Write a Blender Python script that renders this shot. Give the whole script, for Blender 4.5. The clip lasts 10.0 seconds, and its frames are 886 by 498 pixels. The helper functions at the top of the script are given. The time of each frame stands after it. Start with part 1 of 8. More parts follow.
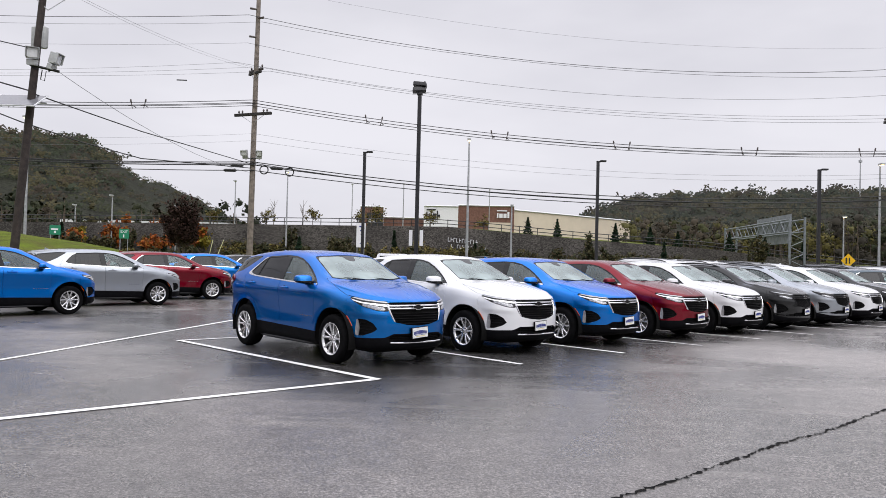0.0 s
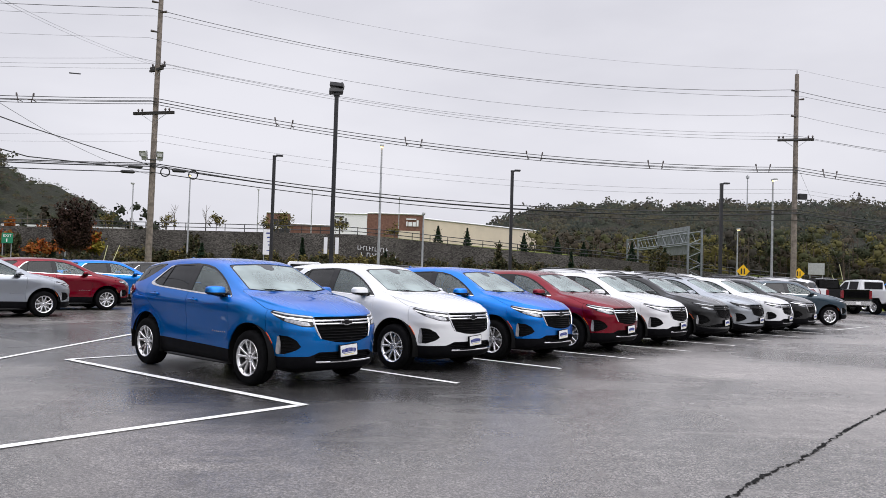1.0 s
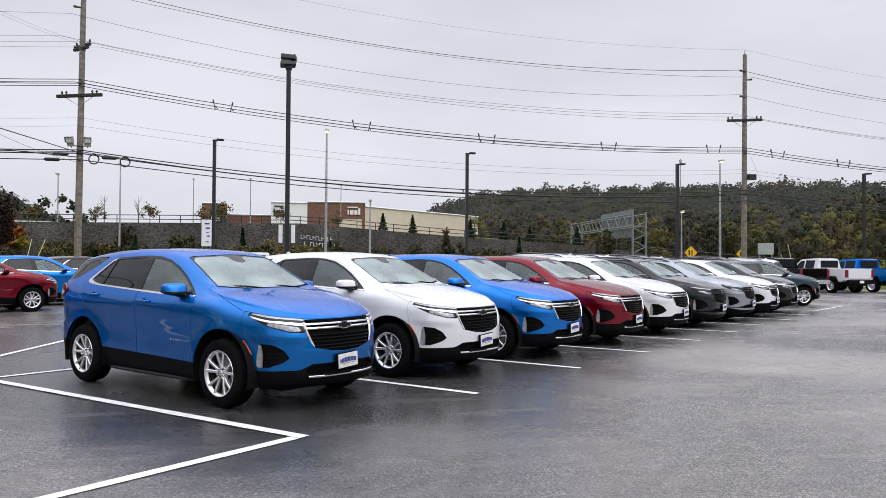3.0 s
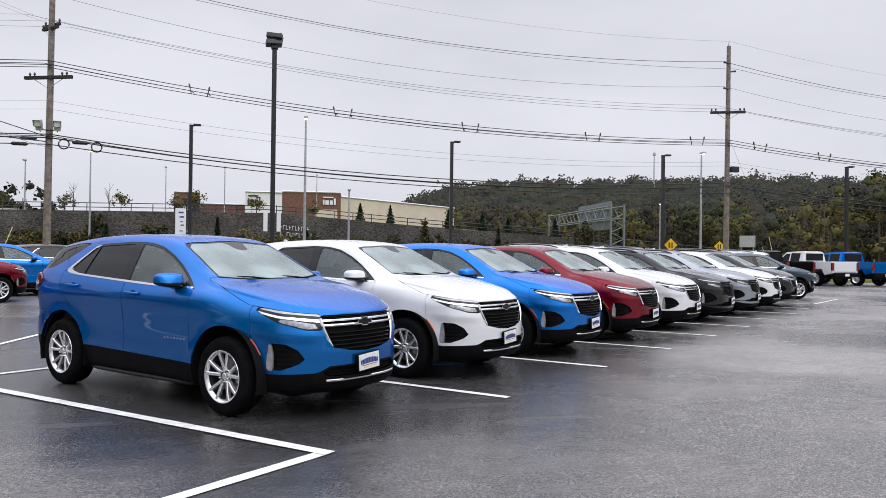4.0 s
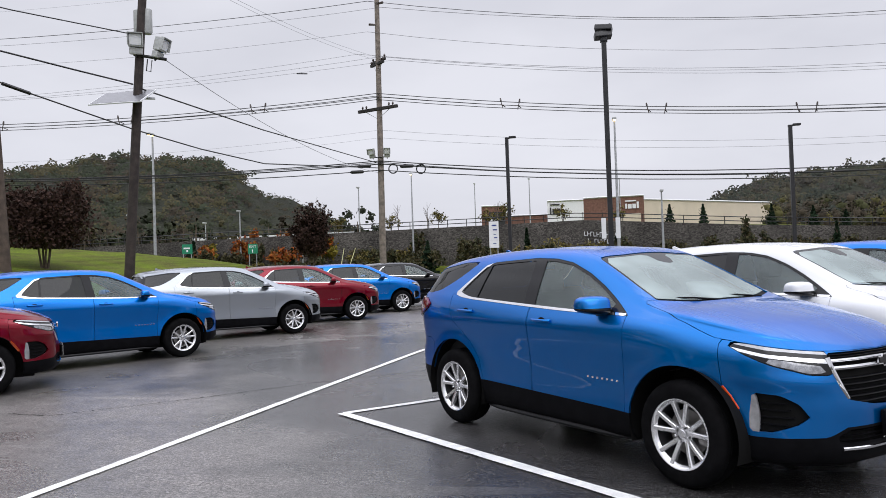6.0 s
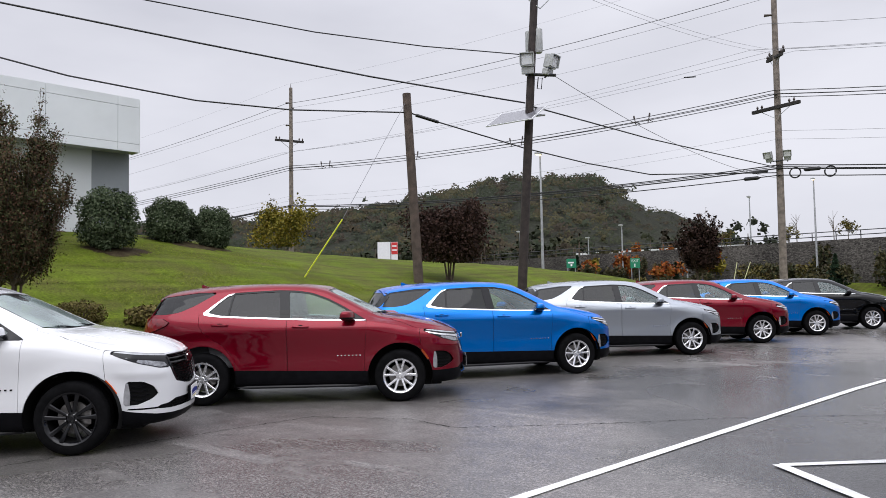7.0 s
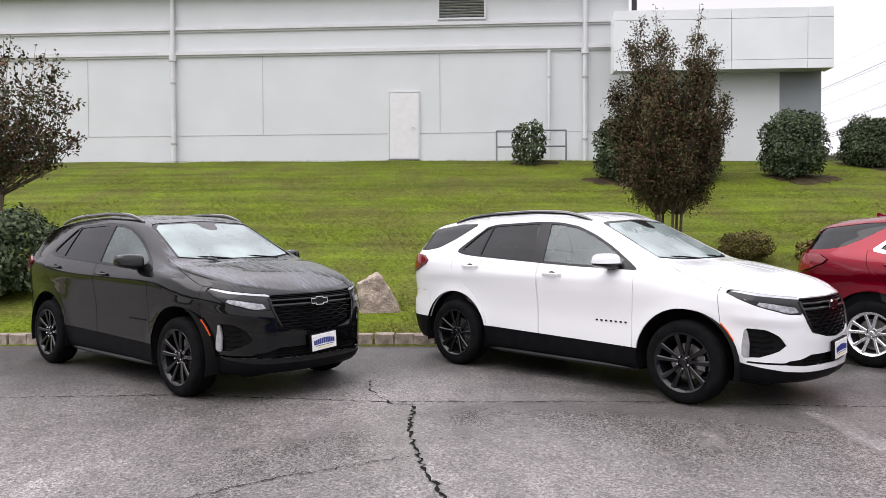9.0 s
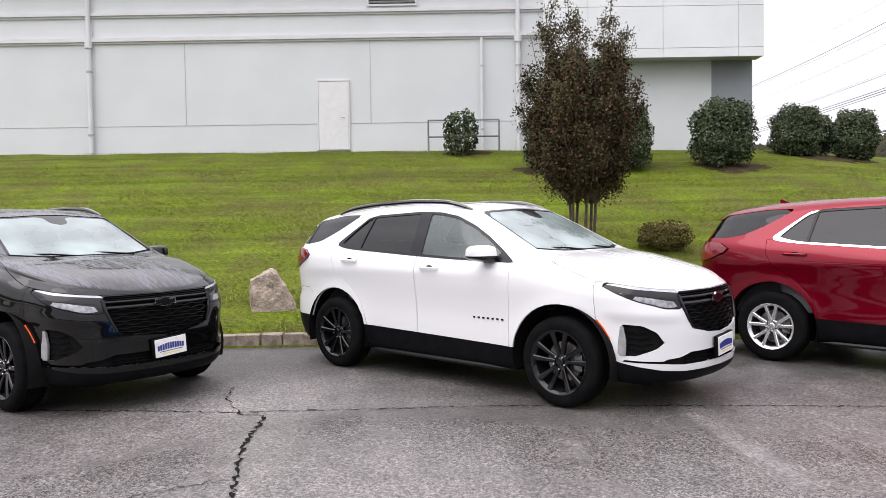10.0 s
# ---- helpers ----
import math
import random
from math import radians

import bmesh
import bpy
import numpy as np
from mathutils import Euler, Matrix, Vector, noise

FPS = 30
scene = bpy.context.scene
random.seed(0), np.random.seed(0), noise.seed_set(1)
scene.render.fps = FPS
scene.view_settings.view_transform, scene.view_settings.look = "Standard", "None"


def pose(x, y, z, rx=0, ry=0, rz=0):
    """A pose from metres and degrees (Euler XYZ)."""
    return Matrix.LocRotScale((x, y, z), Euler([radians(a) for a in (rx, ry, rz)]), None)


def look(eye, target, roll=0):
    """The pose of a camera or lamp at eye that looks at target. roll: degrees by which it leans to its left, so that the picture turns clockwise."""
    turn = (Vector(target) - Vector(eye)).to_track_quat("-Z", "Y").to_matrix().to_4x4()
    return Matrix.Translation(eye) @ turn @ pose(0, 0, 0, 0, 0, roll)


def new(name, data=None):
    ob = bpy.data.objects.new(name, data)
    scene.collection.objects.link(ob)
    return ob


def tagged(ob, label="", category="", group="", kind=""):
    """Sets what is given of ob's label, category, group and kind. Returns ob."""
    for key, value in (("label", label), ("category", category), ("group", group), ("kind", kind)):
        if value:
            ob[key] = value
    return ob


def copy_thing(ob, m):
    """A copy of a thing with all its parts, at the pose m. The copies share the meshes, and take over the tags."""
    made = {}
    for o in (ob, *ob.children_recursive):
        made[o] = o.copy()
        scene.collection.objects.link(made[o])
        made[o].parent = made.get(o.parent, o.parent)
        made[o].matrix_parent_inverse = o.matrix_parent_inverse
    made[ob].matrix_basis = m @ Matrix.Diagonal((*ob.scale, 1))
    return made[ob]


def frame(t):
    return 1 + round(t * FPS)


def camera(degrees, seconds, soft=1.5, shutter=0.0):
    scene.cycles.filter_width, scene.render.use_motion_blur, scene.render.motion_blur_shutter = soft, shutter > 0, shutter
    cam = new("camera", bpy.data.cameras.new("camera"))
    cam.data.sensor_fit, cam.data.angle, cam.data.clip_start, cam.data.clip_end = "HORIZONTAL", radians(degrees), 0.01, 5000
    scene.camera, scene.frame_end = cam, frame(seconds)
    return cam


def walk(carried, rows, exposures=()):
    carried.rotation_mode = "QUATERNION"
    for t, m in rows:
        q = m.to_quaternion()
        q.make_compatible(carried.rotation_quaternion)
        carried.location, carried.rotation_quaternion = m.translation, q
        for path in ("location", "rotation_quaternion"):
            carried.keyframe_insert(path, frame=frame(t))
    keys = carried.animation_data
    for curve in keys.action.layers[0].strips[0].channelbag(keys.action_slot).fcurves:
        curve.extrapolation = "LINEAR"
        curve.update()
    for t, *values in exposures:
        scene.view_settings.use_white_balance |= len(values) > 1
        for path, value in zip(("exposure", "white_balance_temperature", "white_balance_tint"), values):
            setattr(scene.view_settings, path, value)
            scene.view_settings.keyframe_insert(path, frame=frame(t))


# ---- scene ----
cam = camera(61.6, 10.0, 0.8)
PATH = [
    (0, (0.447, 0.731, 1.5), (0.346, 2.728, 1.539), 1.4),
    (0.5, (0.247, 1.168, 1.507), (0.288, 3.167, 1.564), 1.6),
    (1, (0.074, 1.653, 1.522), (0.221, 3.647, 1.59), 1.7),
    (1.5, (-0.111, 2.145, 1.531), (0.104, 4.132, 1.597), 1.4),
    (2, (-0.251, 2.654, 1.542), (-0.003, 4.638, 1.6), 1.1),
    (2.5, (-0.442, 3.127, 1.532), (-0.17, 5.108, 1.579), 0.9),
    (3.8, (-0.942, 4.402, 1.483), (-0.571, 6.367, 1.503), 0.4),
    (4, (-1.038, 4.598, 1.481), (-0.66, 6.562, 1.496), 0.7),
    (4.5, (-1.291, 5.067, 1.504), (-0.91, 7.03, 1.516), 0.6),
    (5, (-1.548, 5.494, 1.529), (-1.229, 7.468, 1.532), -0.1),
    (5.5, (-1.841, 5.929, 1.55), (-1.838, 7.929, 1.559), -1.2),
    (5.7, (-1.986, 6.088, 1.55), (-2.154, 8.081, 1.571), -1.6),
    (6.8, (-2.742, 6.99, 1.553), (-3.842, 8.658, 1.649), -1.4),
    (7, (-2.903, 7.151, 1.552), (-4.2, 8.669, 1.659), -1.1),
    (7.5, (-3.201, 7.486, 1.514), (-4.848, 8.615, 1.621), -0.4),
    (8, (-3.451, 7.812, 1.495), (-5.336, 8.477, 1.572), 0.1),
    (8.5, (-3.763, 8.146, 1.497), (-5.751, 8.365, 1.514), 0.3),
    (9, (-4.056, 8.499, 1.486), (-6.055, 8.433, 1.437), -0.2),
    (9.5, (-4.362, 8.831, 1.462), (-6.356, 8.696, 1.383), -0.8),
    (10, (-4.635, 9.294, 1.463), (-6.633, 9.34, 1.394), -0.8),
]
walk(cam, [(t, look(eye, target, roll)) for t, eye, target, roll in PATH],
     [(0, 0.06, 6500, 11), (2, 0.02, 6400, 10), (5.5, 0.0, 6350, 10), (7.5, 0.10, 6350, 11), (8.5, 0.32, 6550, 13), (9.2, 0.52, 6650, 13), (10, 0.54, 6650, 13)])

# ---- light ----
world = bpy.data.worlds.new("overcast_sky")
scene.world = world
world.use_nodes = True
wn, wl = world.node_tree.nodes, world.node_tree.links
wn.clear()
w_out = wn.new("ShaderNodeOutputWorld")
w_bg = wn.new("ShaderNodeBackground")
w_sky = wn.new("ShaderNodeTexSky")
w_sky.sky_type, w_sky.sun_disc = "NISHITA", False
w_sky.sun_elevation, w_sky.sun_rotation = radians(52), radians(145)
w_grey = wn.new("ShaderNodeHueSaturation")
w_grey.inputs["Saturation"].default_value = 0.12
w_grey.inputs["Value"].default_value = 0.10
w_co = wn.new("ShaderNodeTexCoord")
w_map = wn.new("ShaderNodeMapping")
w_map.inputs["Scale"].default_value = (1.0, 1.0, 3.2)
w_noise = wn.new("ShaderNodeTexNoise")
w_noise.inputs["Scale"].default_value = 1.7
w_noise.inputs["Detail"].default_value = 5
w_ramp = wn.new("ShaderNodeValToRGB")
w_ramp.color_ramp.elements[0].position, w_ramp.color_ramp.elements[0].color = 0.32, (0.64, 0.64, 0.71, 1)
w_ramp.color_ramp.elements[1].position, w_ramp.color_ramp.elements[1].color = 0.68, (0.86, 0.855, 0.92, 1)
w_mix = wn.new("ShaderNodeMix")
w_mix.data_type = "RGBA"
w_mix.inputs["Factor"].default_value = 0.82
wl.new(w_co.outputs["Generated"], w_map.inputs["Vector"])
wl.new(w_map.outputs["Vector"], w_noise.inputs["Vector"])
wl.new(w_noise.outputs["Fac"], w_ramp.inputs["Fac"])
w_sep = wn.new("ShaderNodeSeparateXYZ")
wl.new(w_co.outputs["Generated"], w_sep.inputs["Vector"])
w_up = wn.new("ShaderNodeMapRange")
w_up.interpolation_type = "SMOOTHSTEP"
w_up.inputs["From Min"].default_value, w_up.inputs["From Max"].default_value = 0.31, 0.78
w_up.inputs["To Min"].default_value, w_up.inputs["To Max"].default_value = 1.0, 2.5
wl.new(w_sep.outputs["Z"], w_up.inputs["Value"])
wl.new(w_up.outputs["Result"], w_bg.inputs["Strength"])
wl.new(w_sky.outputs["Color"], w_grey.inputs["Color"])
wl.new(w_grey.outputs["Color"], w_mix.inputs["A"])
wl.new(w_ramp.outputs["Color"], w_mix.inputs["B"])
wl.new(w_mix.outputs["Result"], w_bg.inputs["Color"])
wl.new(w_bg.outputs["Background"], w_out.inputs["Surface"])

sun_data = bpy.data.lights.new("sun", "SUN")
sun_data.energy, sun_data.angle, sun_data.color = 1.1, radians(60), (1.0, 0.98, 0.96)
sun = new("sun", sun_data)
sun.matrix_world = look((0, 0, 60), (-19, 26.5, 14))

# ---- materials ----


def mat(name, base, rough=0.5, metal=0.0, spec=0.5, vary=0.0, scale=6.0, fine=0.0, fine_scale=80.0, bump=0.0, bump_scale=60.0,
        rough_vary=0.0, coat=0.0, second=None, sub=0.0):
    """A surface with colour variation at two scales, uneven gloss and fine relief, in metres."""
    m = bpy.data.materials.new(name)
    m.use_nodes = True
    n, l = m.node_tree.nodes, m.node_tree.links
    b = n["Principled BSDF"]
    b.inputs["Base Color"].default_value = (*base, 1)
    b.inputs["Roughness"].default_value = rough
    b.inputs["Metallic"].default_value = metal
    b.inputs["Specular IOR Level"].default_value = spec
    b.inputs["Coat Weight"].default_value = coat
    b.inputs["Coat Roughness"].default_value = 0.04
    if sub:
        b.inputs["Transmission Weight"].default_value = sub
    co = n.new("ShaderNodeTexCoord")
    if vary or second:
        big = n.new("ShaderNodeTexNoise")
        big.inputs["Scale"].default_value, big.inputs["Detail"].default_value = scale, 6
        l.new(co.outputs["Object"], big.inputs["Vector"])
        ramp = n.new("ShaderNodeValToRGB")
        lo = second if second else tuple(c * (1 - vary) for c in base)
        hi = base if second else tuple(min(1.0, c * (1 + vary)) for c in base)
        ramp.color_ramp.elements[0].position, ramp.color_ramp.elements[0].color = 0.36, (*lo, 1)
        ramp.color_ramp.elements[1].position, ramp.color_ramp.elements[1].color = 0.64, (*hi, 1)
        l.new(big.outputs["Fac"], ramp.inputs["Fac"])
        colour = ramp.outputs["Color"]
        if fine:
            small = n.new("ShaderNodeTexNoise")
            small.inputs["Scale"].default_value, small.inputs["Detail"].default_value = fine_scale, 3
            l.new(co.outputs["Object"], small.inputs["Vector"])
            rr = n.new("ShaderNodeValToRGB")
            rr.color_ramp.elements[0].position, rr.color_ramp.elements[0].color = 0.3, (1 - fine, 1 - fine, 1 - fine, 1)
            rr.color_ramp.elements[1].position, rr.color_ramp.elements[1].color = 0.7, (1 + fine, 1 + fine, 1 + fine, 1)
            l.new(small.outputs["Fac"], rr.inputs["Fac"])
            mul = n.new("ShaderNodeMix")
            mul.data_type, mul.blend_type = "RGBA", "MULTIPLY"
            mul.inputs["Factor"].default_value = 1.0
            l.new(colour, mul.inputs["A"])
            l.new(rr.outputs["Color"], mul.inputs["B"])
            colour = mul.outputs["Result"]
        l.new(colour, b.inputs["Base Color"])
        if rough_vary:
            mr = n.new("ShaderNodeMapRange")
            mr.inputs["To Min"].default_value, mr.inputs["To Max"].default_value = max(0.02, rough - rough_vary), min(1, rough + rough_vary)
            l.new(big.outputs["Fac"], mr.inputs["Value"])
            l.new(mr.outputs["Result"], b.inputs["Roughness"])
    if bump:
        bn = n.new("ShaderNodeTexNoise")
        bn.inputs["Scale"].default_value, bn.inputs["Detail"].default_value = bump_scale, 4
        l.new(co.outputs["Object"], bn.inputs["Vector"])
        bp = n.new("ShaderNodeBump")
        bp.inputs["Strength"].default_value, bp.inputs["Distance"].default_value = bump, 0.6 / bump_scale
        l.new(bn.outputs["Fac"], bp.inputs["Height"])
        l.new(bp.outputs["Normal"], b.inputs["Normal"])
    return m


def paint(name, base, metal=0.35, rough=0.3, sheen=0.25, veil=0.3, lacquer=1.46):
    """Wet car paint: flake under clear lacquer, with rain runs and beads that spoil the gloss where water lies."""
    m = mat(name, base, rough, metal, sheen, coat=1.0)
    m.node_tree.nodes["Principled BSDF"].inputs["Coat IOR"].default_value = lacquer
    if metal > 0.6:
        m.node_tree.nodes["Principled BSDF"].inputs["Specular Tint"].default_value = (*[min(1.0, 0.05 + 1.6 * c) for c in base], 1)
    n, l = m.node_tree.nodes, m.node_tree.links
    b = n["Principled BSDF"]
    co = n.new("ShaderNodeTexCoord")

    def ranged(value, f0, f1, t0, t1):
        q = n.new("ShaderNodeMapRange")
        q.interpolation_type = "SMOOTHSTEP"
        q.inputs["From Min"].default_value, q.inputs["From Max"].default_value = f0, f1
        q.inputs["To Min"].default_value, q.inputs["To Max"].default_value = t0, t1
        l.new(value, q.inputs["Value"])
        return q.outputs["Result"]

    def times(a, c):
        q = n.new("ShaderNodeMath")
        q.operation = "MULTIPLY"
        l.new(a, q.inputs[0])
        l.new(c, q.inputs[1])
        return q.outputs["Value"]

    def runs(scale, distort, detail):
        mp = n.new("ShaderNodeMapping")
        mp.inputs["Scale"].default_value = scale
        l.new(co.outputs["Object"], mp.inputs["Vector"])
        ns = n.new("ShaderNodeTexNoise")
        ns.inputs["Scale"].default_value, ns.inputs["Detail"].default_value, ns.inputs["Distortion"].default_value = 1.0, detail, distort
        l.new(mp.outputs["Vector"], ns.inputs["Vector"])
        return ns.outputs["Fac"]
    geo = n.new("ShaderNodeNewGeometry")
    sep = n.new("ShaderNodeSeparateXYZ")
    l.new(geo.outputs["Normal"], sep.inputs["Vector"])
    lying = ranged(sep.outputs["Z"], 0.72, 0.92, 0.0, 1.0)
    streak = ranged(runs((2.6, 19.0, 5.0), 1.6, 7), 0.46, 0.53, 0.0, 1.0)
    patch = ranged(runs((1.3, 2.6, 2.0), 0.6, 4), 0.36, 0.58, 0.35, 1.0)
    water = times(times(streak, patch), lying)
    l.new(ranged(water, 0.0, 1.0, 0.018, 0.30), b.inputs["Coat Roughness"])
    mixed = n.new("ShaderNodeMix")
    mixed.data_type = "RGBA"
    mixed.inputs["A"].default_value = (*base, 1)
    # Rain runs pale the up-facing colour, which also carries sky sheen on black.
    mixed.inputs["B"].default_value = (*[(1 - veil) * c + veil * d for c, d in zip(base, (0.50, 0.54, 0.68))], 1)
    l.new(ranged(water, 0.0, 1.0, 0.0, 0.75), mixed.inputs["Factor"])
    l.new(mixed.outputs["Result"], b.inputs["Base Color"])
    dr = n.new("ShaderNodeTexVoronoi")
    dr.inputs["Scale"].default_value = 120
    l.new(co.outputs["Object"], dr.inputs["Vector"])
    bp = n.new("ShaderNodeBump")
    bp.inputs["Strength"].default_value, bp.inputs["Distance"].default_value = 0.03, 0.002
    l.new(ranged(dr.outputs["Distance"], 0.0, 0.28, 1.0, 0.0), bp.inputs["Height"])
    l.new(bp.outputs["Normal"], b.inputs["Coat Normal"])
    return m


def glazing(name, tint, gloss=0.02, ior=1.5, sky_veil=0.0):
    """A thin tinted pane: what lies behind shows through it, and it mirrors the sky; a diffuse share of it is painted
    pale, for the sky's reflection and for rain.
    """
    m = bpy.data.materials.new(name)
    m.use_nodes = True
    n, l = m.node_tree.nodes, m.node_tree.links
    n.remove(n["Principled BSDF"])
    tr = n.new("ShaderNodeBsdfTransparent")
    tr.inputs["Color"].default_value = (*tint, 1)
    gl = n.new("ShaderNodeBsdfGlossy")
    gl.inputs["Roughness"].default_value = gloss
    fr = n.new("ShaderNodeFresnel")
    fr.inputs["IOR"].default_value = ior
    mx = n.new("ShaderNodeMixShader")
    l.new(fr.outputs["Fac"], mx.inputs["Fac"])
    # Pale diffuse colour adds the sky's reflection to the pane.
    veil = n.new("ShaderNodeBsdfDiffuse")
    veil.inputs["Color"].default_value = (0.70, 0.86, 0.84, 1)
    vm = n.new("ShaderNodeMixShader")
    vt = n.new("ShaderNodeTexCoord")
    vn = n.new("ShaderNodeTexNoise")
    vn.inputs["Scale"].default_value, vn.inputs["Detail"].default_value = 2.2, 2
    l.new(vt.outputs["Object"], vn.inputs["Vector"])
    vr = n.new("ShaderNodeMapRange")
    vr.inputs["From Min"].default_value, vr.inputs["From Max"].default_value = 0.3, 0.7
    vr.inputs["To Min"].default_value, vr.inputs["To Max"].default_value = sky_veil * 0.65, sky_veil * 1.35
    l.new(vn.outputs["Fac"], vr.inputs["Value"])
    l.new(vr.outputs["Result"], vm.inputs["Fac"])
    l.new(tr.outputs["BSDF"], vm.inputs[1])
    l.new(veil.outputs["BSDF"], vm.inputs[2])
    l.new(vm.outputs["Shader"], mx.inputs[1])
    l.new(gl.outputs["BSDF"], mx.inputs[2])
    l.new(mx.outputs["Shader"], n["Material Output"].inputs["Surface"])
    return m


def lamp_glow(name, colour, strength):
    m = bpy.data.materials.new(name)
    m.use_nodes = True
    b = m.node_tree.nodes["Principled BSDF"]
    b.inputs["Base Color"].default_value = (*colour, 1)
    b.inputs["Emission Color"].default_value = (*colour, 1)
    b.inputs["Emission Strength"].default_value = strength
    return m


def leafage(name, colours, rough=0.8):
    """Leaves whose colour differs from one to the next."""
    m = bpy.data.materials.new(name)
    m.use_nodes = True
    n, l = m.node_tree.nodes, m.node_tree.links
    b = n["Principled BSDF"]
    b.inputs["Roughness"].default_value = rough
    b.inputs["Specular IOR Level"].default_value = 0.12
    geo = n.new("ShaderNodeNewGeometry")
    ramp = n.new("ShaderNodeValToRGB")
    els = ramp.color_ramp.elements
    els[0].color, els[1].color = (*colours[0], 1), (*colours[-1], 1)
    for i, c in enumerate(colours[1:-1]):
        els.new((i + 1) / (len(colours) - 1)).color = (*c, 1)
    l.new(geo.outputs["Random Per Island"], ramp.inputs["Fac"])
    l.new(ramp.outputs["Color"], b.inputs["Base Color"])
    return m


def asphalt(name):
    """Worn, wet asphalt: pale chippings in dark binder, damp and drying patches, and a newer sealed stretch under the
    angled stalls that also holds the cars' shade.
    """
    m = bpy.data.materials.new(name)
    m.use_nodes = True
    n, l = m.node_tree.nodes, m.node_tree.links
    b = n["Principled BSDF"]
    co = n.new("ShaderNodeTexCoord")

    def noise_at(scale, detail, distort=0.0):
        t = n.new("ShaderNodeTexNoise")
        t.inputs["Scale"].default_value, t.inputs["Detail"].default_value, t.inputs["Distortion"].default_value = scale, detail, distort
        l.new(co.outputs["Object"], t.inputs["Vector"])
        return t.outputs["Fac"]

    def ranged(value, f0, f1, t0, t1, smooth=False):
        q = n.new("ShaderNodeMapRange")
        if smooth:
            q.interpolation_type = "SMOOTHSTEP"
        q.inputs["From Min"].default_value, q.inputs["From Max"].default_value = f0, f1
        q.inputs["To Min"].default_value, q.inputs["To Max"].default_value = t0, t1
        l.new(value, q.inputs["Value"])
        return q.outputs["Result"]

    def calc(op, a, c):
        q = n.new("ShaderNodeMath")
        q.operation = op
        for i, v in enumerate((a, c)):
            if isinstance(v, (int, float)):
                q.inputs[i].default_value = v
            else:
                l.new(v, q.inputs[i])
        return q.outputs["Value"]

    def along(d, off):
        q = n.new("ShaderNodeVectorMath")
        q.operation = "DOT_PRODUCT"
        l.new(co.outputs["Object"], q.inputs[0])
        q.inputs[1].default_value = d
        return calc("SUBTRACT", q.outputs["Value"], off)

    big = noise_at(0.22, 6, 0.8)
    ragged = noise_at(0.55, 7, 0.6)
    wob = ranged(ragged, 0.3, 0.7, -0.9, 0.9)
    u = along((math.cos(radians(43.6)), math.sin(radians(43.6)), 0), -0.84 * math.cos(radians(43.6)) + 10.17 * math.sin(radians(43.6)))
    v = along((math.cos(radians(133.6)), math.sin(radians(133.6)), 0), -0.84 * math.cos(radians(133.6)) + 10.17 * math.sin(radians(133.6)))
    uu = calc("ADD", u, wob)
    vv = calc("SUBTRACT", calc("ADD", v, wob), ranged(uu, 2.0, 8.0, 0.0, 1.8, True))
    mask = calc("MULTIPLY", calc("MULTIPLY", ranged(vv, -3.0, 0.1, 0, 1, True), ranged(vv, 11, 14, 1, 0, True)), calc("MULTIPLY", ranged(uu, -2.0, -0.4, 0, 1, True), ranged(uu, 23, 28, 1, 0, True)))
    ramp = n.new("ShaderNodeValToRGB")
    ramp.color_ramp.elements[0].position, ramp.color_ramp.elements[0].color = 0.38, (0.060, 0.056, 0.0535, 1)
    ramp.color_ramp.elements[1].position, ramp.color_ramp.elements[1].color = 0.64, (0.096, 0.089, 0.085, 1)
    l.new(big, ramp.inputs["Fac"])
    # Newer dark surface of the stalls, deepened to carry the parked cars' shade.
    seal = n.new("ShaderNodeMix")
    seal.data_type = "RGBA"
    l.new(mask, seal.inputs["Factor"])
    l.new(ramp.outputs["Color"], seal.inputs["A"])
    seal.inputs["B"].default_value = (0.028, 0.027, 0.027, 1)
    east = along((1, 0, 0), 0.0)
    # Painted into the colour: shade at the bank-side cars, wet sheen to the east.
    lot_shading = calc("MULTIPLY", calc("MULTIPLY", ranged(east, -5.5, -1.0, 1.05, 0.89, True), ranged(east, -1.0, 7.0, 1.0, 1.65, True)), ranged(calc("ADD", east, wob), -12.3, -9.8, 0.70, 1.55, True))
    chips = n.new("ShaderNodeTexVoronoi")
    chips.inputs["Scale"].default_value = 105
    l.new(co.outputs["Object"], chips.inputs["Vector"])
    bw = n.new("ShaderNodeRGBToBW")
    l.new(chips.outputs["Color"], bw.inputs["Color"])
    chip = ranged(bw.outputs["Val"], 0.2, 0.85, 0.45, 1.75)
    coarse = ranged(noise_at(34, 3), 0.32, 0.68, 0.6, 1.45)
    mid = ranged(noise_at(5, 6), 0.3, 0.7, 0.8, 1.2)
    mp = n.new("ShaderNodeMapping")
    mp.inputs["Rotation"].default_value = (0, 0, radians(-38))
    mp.inputs["Scale"].default_value = (0.35, 3.2, 1.0)
    l.new(co.outputs["Object"], mp.inputs["Vector"])
    drag = n.new("ShaderNodeTexNoise")
    drag.inputs["Scale"].default_value, drag.inputs["Detail"].default_value, drag.inputs["Distortion"].default_value = 1.0, 8, 0.5
    l.new(mp.outputs["Vector"], drag.inputs["Vector"])
    drying = calc("MULTIPLY", ranged(drag.outputs["Fac"], 0.54, 0.66, 0.0, 1.0, True), ranged(ragged, 0.48, 0.60, 0.0, 1.0, True))
    scuff = calc("MULTIPLY", ranged(drying, 0.0, 1.0, 1.0, 1.22), ranged(drag.outputs["Fac"], 0.30, 0.55, 0.94, 1.04))
    sc = n.new("ShaderNodeVectorMath")
    sc.operation = "SCALE"
    l.new(seal.outputs["Result"], sc.inputs[0])
